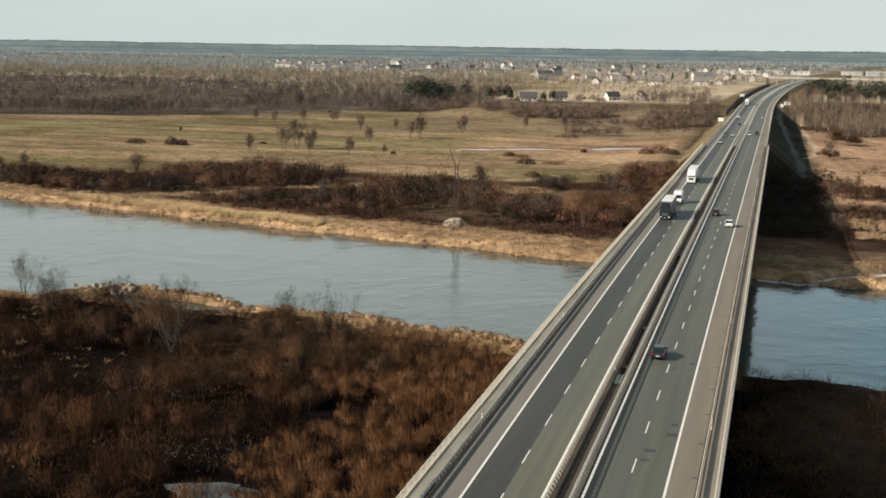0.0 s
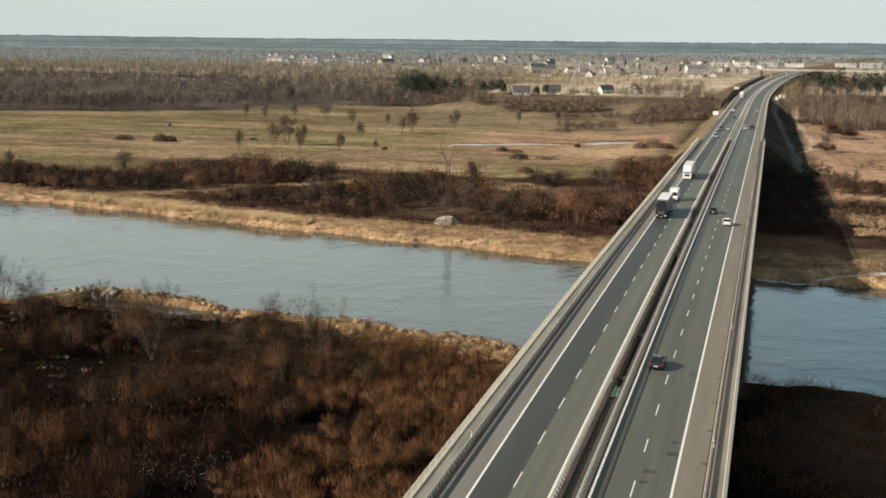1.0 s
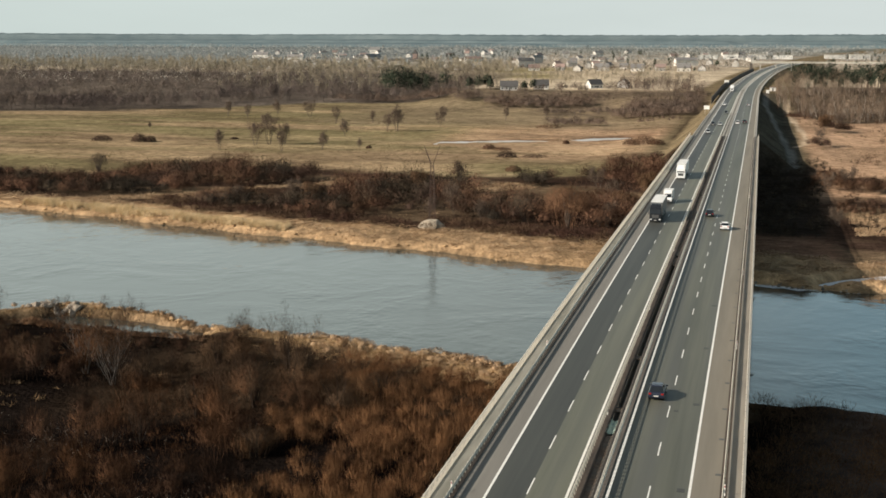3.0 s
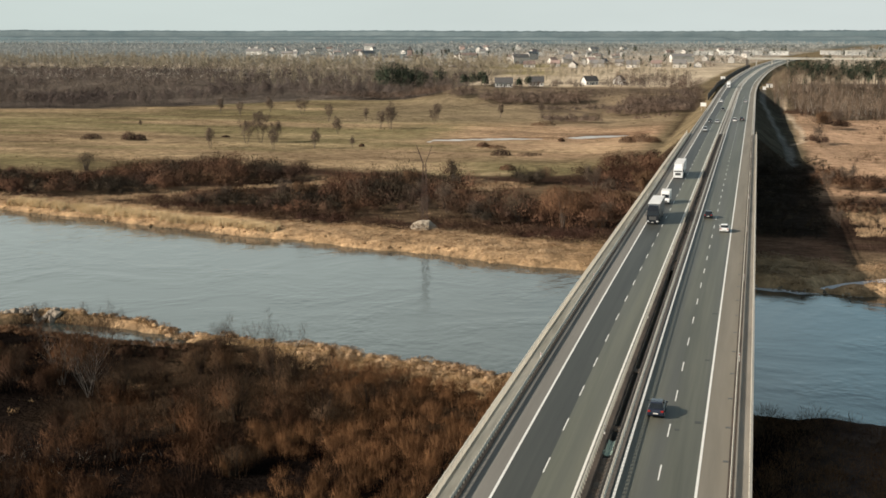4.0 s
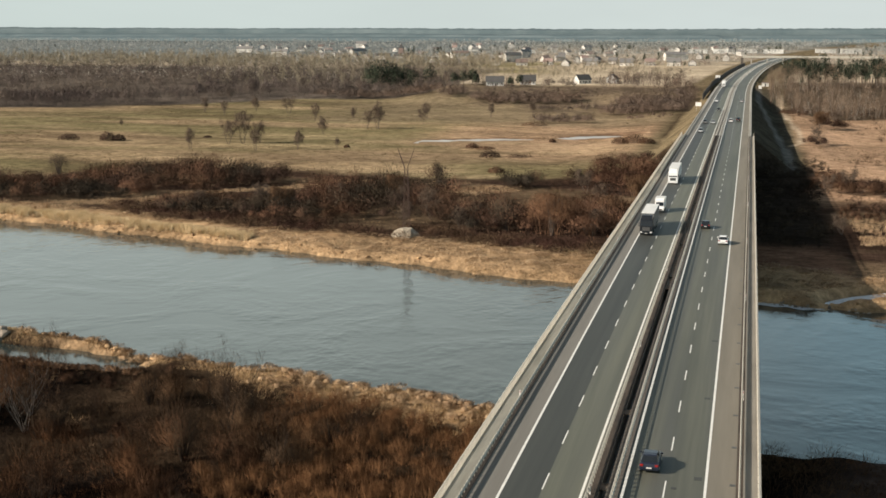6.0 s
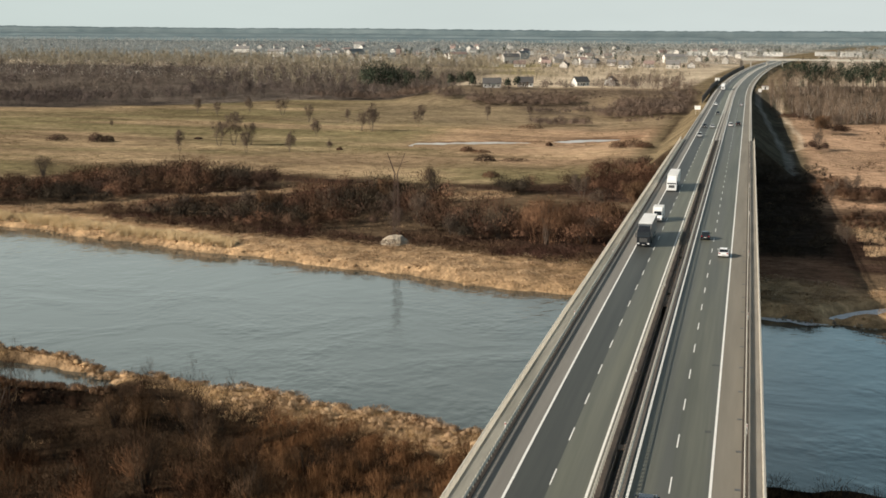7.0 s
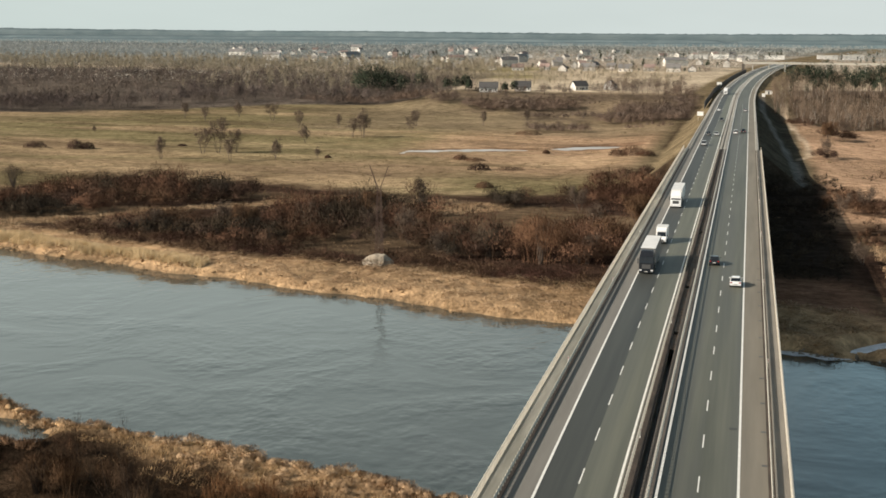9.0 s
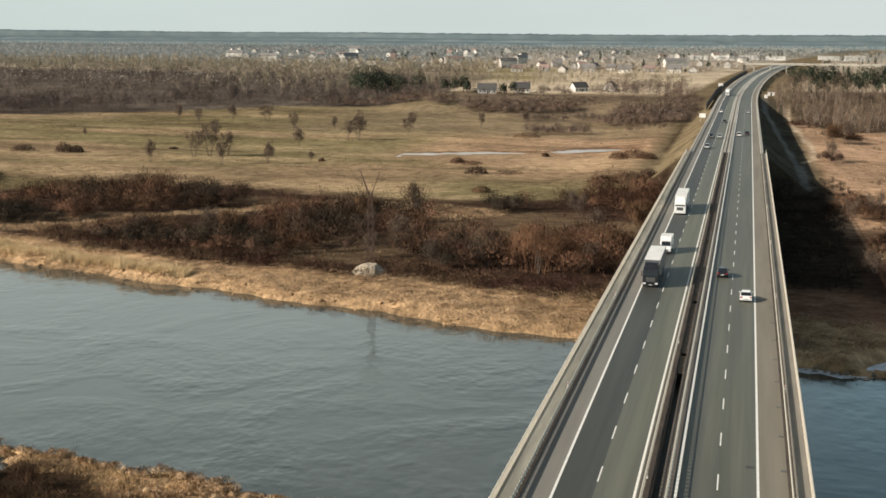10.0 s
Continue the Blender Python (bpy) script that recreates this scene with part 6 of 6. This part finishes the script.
def noise_barrier():
    b = thing("noise_barrier", "dark timber noise barrier along the motorway verge", "noise barrier")
    k = 0
    panel = boxes_mesh("panel", [(-0.08, 0.08, 0.1, 5.9, -0.4, 3.6)])
    post = boxes_mesh("post", [(-0.12, 0.12, -0.12, 0.12, -0.8, 3.9)])
    for k in range(96):
        y = 690 + 6.0 * k
        x = float(road_x(y)) - 16.3
        z = max(float(land_z(x, y)), float(road_z(y)) - 1.5)
        turn = Matrix.Translation((x, y, z)) @ Matrix.Rotation(-math.atan2(float(road_x(y + 6) - road_x(y)), 6), 4, "Z")
        obj("panel", panel, BARRIER, b).matrix_world = turn
        obj("post", post, DARK_STEEL, b).matrix_world = turn


noise_barrier()


def road_sign(x, y, wide, high, foot, label):
    z = float(land_z(x, y))
    s = thing("road_sign", label, "road sign", "road signs", at=Matrix.Translation((x, y, z)))
    for u in (-wide * 0.3, wide * 0.3):
        part("post", box(u - 0.06, u + 0.06, -0.06, 0.06, -0.4, foot + high), STEEL, s)
    part("board", box(-wide / 2, wide / 2, -0.12, -0.06, foot, foot + high, 0.02), PLASTER, s, "pale sign board seen from behind")


road_sign(-14.6, 585, 3.0, 2.0, 2.2, "pale road sign board on two posts at the verge")
road_sign(-13.8, 930, 3.6, 2.4, 3.0, "pale road sign board on two posts beside the noise barrier")


def hut():
    x, y = 22.0, 850.0
    z = float(land_z(x, y))
    h = thing("roadside_hut", "small white roadside hut with a brown lean-to roof", "hut", at=Matrix.Translation((x, y, z)))
    part("wall", box(-2.4, 2.4, -1.6, 1.6, -0.6, 2.7), PLASTER, h)
    part("roof", box(-2.8, 2.8, -2.0, 2.0, 2.7, 3.0, 0.05), ROOF_RED, h)
    part("door", box(-0.5, 0.5, -1.66, -1.58, 0.0, 2.1), DARK_STEEL, h)
    c = thing("cabinet_box", "small white equipment cabinet beside the hut", "cabinet", at=Matrix.Translation((18.2, 822, float(land_z(18.2, 822)))))
    part("body", box(-1.1, 1.1, -0.8, 0.8, -0.3, 2.2), PLASTER, c)
    part("lid", box(-1.2, 1.2, -0.9, 0.9, 2.2, 2.32), STEEL, c)


hut()


# ---- along the far bank ----
def pylon():
    x, y = -75.0, 236.5
    z = float(land_z(x, y))
    m = thing("foundation_mound", "pale stone and sand mound round the pylon's foot", "mound", at=Matrix.Translation((x + 0.5, y - 3.0, z - 0.3)))
    bm = bmesh.new()
    bmesh.ops.create_icosphere(bm, subdivisions=4, radius=1)
    for v in bm.verts:
        n = noise.noise(v.co * 2.1) * 0.16 + noise.noise(v.co * 6) * 0.07
        top = min(v.co.z, 0.8)
        flare = 1.25 - 0.45 * max(v.co.z, 0)
        v.co = Vector((v.co.x * (3.2 + n * 3) * flare, v.co.y * (2.7 + n * 2) * flare, top * 3.0 + n * 1.5))
    part("rubble", bm, shade("pale_sandstone", (0.27, 0.225, 0.165), (0.44, 0.375, 0.285), 0.5, 0.95, 0.08, 3), m)
    p = thing("lattice_pylon", "thin rusty lattice pylon with a forked head", "pylon", at=Matrix.Translation((x, y, z)))
    high = 17.5

    def bar(a, b, r, name):
        v, f = tube([Vector(a), Vector(b)], [r, r], 4)
        obj(name, raw_mesh(name, v, f), RUST, p)

    for sx, sy in ((-1, -1), (1, -1), (1, 1), (-1, 1)):
        bar((sx * 0.85, sy * 0.85, -0.5), (sx * 0.38, sy * 0.38, high), 0.07, "leg")
    steps = 9
    for k in range(steps):
        a, b = high * k / steps, high * (k + 1) / steps
        wa, wb = 0.85 - 0.47 * k / steps, 0.85 - 0.47 * (k + 1) / steps
        for (ax, ay), (bx, by) in (((-1, -1), (1, -1)), ((1, -1), (1, 1)), ((1, 1), (-1, 1)), ((-1, 1), (-1, -1))):
            bar((ax * wa, ay * wa, a), (bx * wb, by * wb, b), 0.045, "brace")
    for s in (-1, 1):
        bar((s * 0.3, 0.2, high), (s * 2.3, 0, high + 5.2), 0.085, "arm")
        bar((s * 0.38, -0.3, high), (s * 2.3, 0, high + 5.2), 0.085, "arm")
        bar((s * 1.3, 0, high + 2.6), (s * 3.2, 0, high + 3.2), 0.06, "cross_arm")
    bar((-1.3, 0, high + 2.6), (1.3, 0, high + 2.6), 0.05, "cross_arm")


pylon()


def stones(spots, size, label):
    local = random.Random(9)
    shapes = []
    for k in range(4):
        bm = bmesh.new()
        bmesh.ops.create_icosphere(bm, subdivisions=1, radius=1)
        for v in bm.verts:
            v.co *= 1 + local.uniform(-0.28, 0.28)
        me = bpy.data.meshes.new("stone")
        bm.to_mesh(me)
        bm.free()
        me.materials.append(STONE)
        shapes.append(me)
    g = thing("stone_row", label, "stones")
    for x, y in spots:
        s = obj("stone", local.choice(shapes), None, g)
        r = size * local.uniform(0.5, 1.3)
        z = max(float(land_z(x, y)), WATER_Z - 0.2)
        s.matrix_world = Matrix.Translation((x, y, z + 0.15 * r)) @ Euler((local.uniform(0, 6), local.uniform(0, 6), local.uniform(0, 6))).to_matrix().to_4x4() @ Matrix.Diagonal((r * 1.3, r, r * 0.8, 1))


rnd = random.Random(3)
stones([(-125 + 0.33 * k + rnd.uniform(-0.4, 0.4), 114.5 + 0.07 * k + rnd.uniform(-0.6, 0.6)) for k in range(30)], 0.75, "dark rubble stones of a groyne at the water's edge")
stones([(x, float(far_bank(x)) + rnd.uniform(-0.9, 0.9)) for x in (rnd.uniform(12, 36) for _ in range(40))], 0.4, "grey rubble stones along the far waterline beside the bridge")

# ---- on the deck ----
GRATE = boxes_mesh("drain_grate", [(-0.25, 0.25, -0.25, 0.25, -0.01, 0.012)])
for k in range(-4, 34):
    y = 88.3 + 10.0 * k - 50
    g = tagged(obj("drain_grate", GRATE, DARK_STEEL), "dark iron drain grate set in the shoulder", "drain", "drain grates")
    g.location = (11.05, y, float(road_z(y)))
for k, (x, y, w, l) in enumerate(((7.95, 13.6, 0.7, 0.9), (7.95, 10.4, 1.1, 1.5), (6.25, 4.8, 1.1, 1.0), (6.05, 1.9, 0.9, 0.7), (8.0, 39.2, 0.7, 0.8), (6.0, 36.4, 0.5, 0.5), (8.05, 88.6, 0.8, 0.7), (8.0, 63.5, 0.6, 0.7))):
    p = tagged(obj("asphalt_patch", boxes_mesh("asphalt_patch", [(-w / 2, w / 2, -l / 2, l / 2, -0.01, 0.005)]), ASPHALT_DARK), "dark mended patch in the worn asphalt", "patch", "asphalt patches")
    p.location = (x, y, float(road_z(y)))
for x, y in [(s * (RAIL + 0.15), y0) for s, y0 in ((-1, 8), (-1, 58), (-1, 108), (-1, 158), (-1, 208), (-1, 258), (-1, 308), (1, 13), (1, 63.5), (1, 113), (1, 163), (1, 213), (1, 263), (1, 313))] + [(-0.95, 33), (-0.95, 83), (-0.95, 133), (0.95, 183)]:
    d = thing("delineator_post", "short white marker post fixed on the guard rail", "marker post", "marker posts", at=Matrix.Translation((x, y, float(road_z(y)))))
    part("post", box(-0.06, 0.06, -0.05, 0.05, 0.1, 1.15, 0.01), PLASTER, d)
    part("reflector", box(-0.04, 0.04, -0.065, -0.05, 0.9, 1.05), RED_LENS, d)
net = thing("median_net", "pale green netting stretched across the median gap", "netting", at=Matrix.Translation((0, 29.5, float(road_z(29.5)))))
bm = bmesh.new()
bmesh.ops.create_grid(bm, x_segments=8, y_segments=24, size=0.5)
for v in bm.verts:
    v.co = Vector((v.co.x * 0.86, v.co.y * 4.6, 0.14 - 0.25 * math.cos(v.co.x * 3.1) + 0.08 * noise.noise(Vector((v.co.x * 4, v.co.y * 9, 0)))))
part("sheet", bm, GREEN_MESH, net)


# ---- vehicles ----
def prism(profile, half, top_half, z_split, bevel=0.05):
    """A side profile of (y, z) swept across the width, drawn in above z_split."""
    bm = bmesh.new()
    sides = []
    for s in (-1, 1):
        sides.append([bm.verts.new((s * (half if z <= z_split else top_half), y, z)) for y, z in profile])
    n = len(profile)
    bm.faces.new(sides[0])
    bm.faces.new(sides[1][::-1])
    for k in range(n):
        bm.faces.new((sides[0][k], sides[1][k], sides[1][(k + 1) % n], sides[0][(k + 1) % n]))
    bmesh.ops.recalc_face_normals(bm, faces=bm.faces)
    if bevel:
        bmesh.ops.bevel(bm, geom=bm.edges[:], offset=bevel, segments=2, affect="EDGES", profile=0.6)
    return bm


def wheel(parent, x, y, r, w):
    bm = bmesh.new()
    turn = Matrix.Translation((x, y, r)) @ Matrix.Rotation(radians(90), 4, "Y")
    bmesh.ops.create_cone(bm, cap_ends=True, segments=18, radius1=r, radius2=r, depth=w, matrix=turn)
    t = part("wheel", bm, RUBBER, parent)
    bm = bmesh.new()
    bmesh.ops.create_cone(bm, cap_ends=True, segments=14, radius1=r * 0.6, radius2=r * 0.6, depth=w + 0.02, matrix=turn)
    part("rim", bm, STEEL, t)


def car(x, y, paint, label, away, estate=False):
    """A car whose front points to +y, turned round where it comes towards the bridge's near end."""
    m = Matrix.Translation((x, y, float(road_z(y)) + 0.006)) @ Matrix.Rotation(0 if away else math.pi, 4, "Z")
    c = thing("car", label, "car", "cars on the bridge", at=m)
    part("body", prism([(-2.15, 0.30), (-2.2, 0.62), (-2.12, 0.92), (-1.5, 0.98), (0.95, 0.95), (1.95, 0.80), (2.18, 0.58), (2.15, 0.28)], 0.89, 0.84, 0.7, 0.06), paint, c)
    back = -2.0 if estate else -1.55
    top = 1.66 if estate else 1.46
    part("cabin", prism([(back - 0.25, 0.93), (back + 0.25, top - 0.05), (-0.6, top), (0.25, top - 0.03), (1.15, 0.92)], 0.80, 0.62, 1.0, 0.04), GLASS, c, "dark glazed cabin")
    part("roof", prism([(back + 0.25, top - 0.06), (back + 0.35, top + 0.015), (-0.6, top + 0.04), (0.2, top + 0.01), (0.32, top - 0.07)], 0.63, 0.60, top, 0.02), paint, c)
    for s in (-1, 1):
        part("pillar", box(s * 0.71 - 0.03, s * 0.71 + 0.03, -0.35, -0.22, 0.93, top - 0.02), paint, c)
        for yy in (-1.35, 1.32):
            wheel(c, s * 0.79, yy, 0.32, 0.2)
        part("headlight", box(s * 0.62 - 0.2, s * 0.62 + 0.2, 2.02, 2.13, 0.60, 0.74, 0.03), LENS, c)
        part("tail_light", box(s * 0.68 - 0.15, s * 0.68 + 0.15, -2.22, -2.1, 0.70, 0.88, 0.02), RED_LENS, c)
        part("mirror", box(s * 0.98 - 0.1, s * 0.98 + 0.1, 0.72, 0.82, 0.95, 1.09, 0.03), paint, c)
    part("bumper", box(-0.8, 0.8, 2.1, 2.2, 0.28, 0.5, 0.03), DARK_STEEL, c)
    part("number_plate", box(-0.26, 0.26, -2.235, -2.19, 0.5, 0.61), PLASTER, c)
    part("number_plate", box(-0.26, 0.26, 2.19, 2.225, 0.42, 0.53), PLASTER, c)


def lorry(x, y, paint, side_mat, label):
    """An articulated lorry that comes towards the near end; its front is at y."""
    m = Matrix.Translation((x, y, float(road_z(y + 8)) + 0.006)) @ Matrix.Rotation(math.pi, 4, "Z")
    t = thing("lorry", label, "lorry", "lorries on the bridge", at=m)
    part("cab", prism([(-2.2, 0.9), (-2.2, 3.2), (-0.5, 3.25), (-0.16, 2.9), (0.0, 1.9), (0.0, 0.38), (-1.0, 0.38)], 1.24, 1.18, 2.6, 0.09), paint, t)
    part("roof_deflector", prism([(-2.2, 3.15), (-2.2, 3.85), (-1.4, 3.75), (-0.55, 3.2)], 1.1, 1.0, 3.4, 0.08), paint, t)
    part("windscreen", prism([(-0.12, 1.92), (-0.34, 2.84), (-0.24, 2.86), (0.035, 1.92)], 1.10, 1.05, 2.4, 0.0), GLASS, t)
    part("grille", box(-0.72, 0.72, -0.03, 0.04, 0.95, 1.65, 0.02), DARK_STEEL, t)
    part("bumper", box(-1.22, 1.22, -0.12, 0.08, 0.32, 0.78, 0.04), paint, t)
    for s in (-1, 1):
        part("headlight", box(s * 0.95 - 0.2, s * 0.95 + 0.2, 0.0, 0.1, 0.55, 0.8, 0.02), LENS, t)
        part("mirror", box(s * 1.42 - 0.12, s * 1.42 + 0.12, -0.35, -0.22, 1.75, 2.6, 0.03), DARK_STEEL, t)
        part("side_window", box(s * 1.22 - 0.03, s * 1.22 + 0.03, -1.3, -0.4, 1.95, 2.75), GLASS, t)
        for yy in (-1.4, -5.0, -11.2, -12.5, -13.8):
            wheel(t, s * 1.05, yy, 0.5, 0.32)
        part("side_skirt", box(s * 1.2 - 0.03, s * 1.2 + 0.03, -10.4, -6.2, 0.5, 1.15), DARK_STEEL, t)
    part("chassis", box(-0.45, 0.45, -15.4, -0.8, 0.65, 1.1), DARK_STEEL, t)
    part("trailer", box(-1.27, 1.27, -16.2, -2.75, 1.15, 3.96, 0.03), side_mat, t)
    part("trailer_roof", box(-1.26, 1.26, -16.15, -2.8, 3.96, 4.02, 0.02), TARP, t, "pale tarpaulin roof")
    part("number_plate", box(-0.26, 0.26, 0.08, 0.1, 0.4, 0.52), PLASTER, t)


def box_van(x, y, label):
    m = Matrix.Translation((x, y, float(road_z(y + 3)) + 0.006)) @ Matrix.Rotation(math.pi, 4, "Z")
    t = thing("box_van", label, "van", at=m)
    part("cab", prism([(-1.9, 0.4), (-1.9, 2.2), (-1.35, 2.25), (-0.85, 1.35), (-0.1, 1.05), (0.0, 0.75), (0.0, 0.35)], 0.98, 0.86, 1.4, 0.07), WHITE_CAR, t)
    part("windscreen", prism([(-0.92, 1.40), (-1.36, 2.12), (-1.26, 2.14), (-0.80, 1.38)], 0.84, 0.78, 1.8, 0.0), GLASS, t)
    part("cargo_box", box(-1.08, 1.08, -5.9, -1.75, 0.75, 2.95, 0.04), TARP, t)
    part("wind_deflector", prism([(-1.8, 2.2), (-1.8, 2.98), (-1.25, 2.3)], 0.95, 0.85, 2.5, 0.04), WHITE_CAR, t)
    part("chassis", box(-0.6, 0.6, -5.8, -0.8, 0.42, 0.76), DARK_STEEL, t)
    part("grille", box(-0.5, 0.5, -0.05, 0.04, 0.6, 0.85, 0.02), DARK_STEEL, t)
    part("bumper", box(-0.95, 0.95, -0.1, 0.07, 0.32, 0.55, 0.03), DARK_STEEL, t)
    for s in (-1, 1):
        part("headlight", box(s * 0.75 - 0.16, s * 0.75 + 0.16, -0.16, 0.03, 0.72, 0.95, 0.03), LENS, t)
        part("mirror", box(s * 1.14 - 0.1, s * 1.14 + 0.1, -0.95, -0.85, 1.35, 1.7, 0.02), DARK_STEEL, t)
        for yy in (-0.95, -4.4):
            wheel(t, s * 0.88, yy, 0.36, 0.24)


lorry(-7.3, 168, BLACK_CAR, TARP_GREY, "black-cab articulated lorry with a grey trailer and pale roof")
box_van(-7.0, 199, "white box van following the black lorry")
lorry(-7.2, 250, WHITE_CAR, TARP, "white articulated lorry with a white tarpaulin trailer")
car(3.6, 41.5, BLUE_CAR, "dark blue hatchback in the inner lane of the bridge", True)
car(3.6, 181, BLACK_CAR, "black car in the inner lane of the bridge", True)
car(7.4, 163, WHITE_CAR, "white hatchback in the outer lane of the bridge", True)
car(3.7, 480, WHITE_CAR, "white estate car far along the road", True, True)
car(6.8, 487, BLACK_CAR, "black estate car far along the road", True, True)
car(-3.6, 468, SILVER_CAR, "silver car coming along the inner lane", False)
car(-6.9, 470, BLACK_CAR, "dark car coming along the outer lane", False)
car(-6.9, 420, SILVER_CAR, "silver estate car coming along the outer lane", False, True)
car(-3.6, 560, BLACK_CAR, "dark car coming along the far road", False)
car(-6.9, 640, WHITE_CAR, "white car coming along the far road", False)
lorry(-6.9, 820, WHITE_CAR, TARP, "white articulated lorry coming along the far road")
car(7.0, 640, SILVER_CAR, "silver car far along the outgoing road", True)
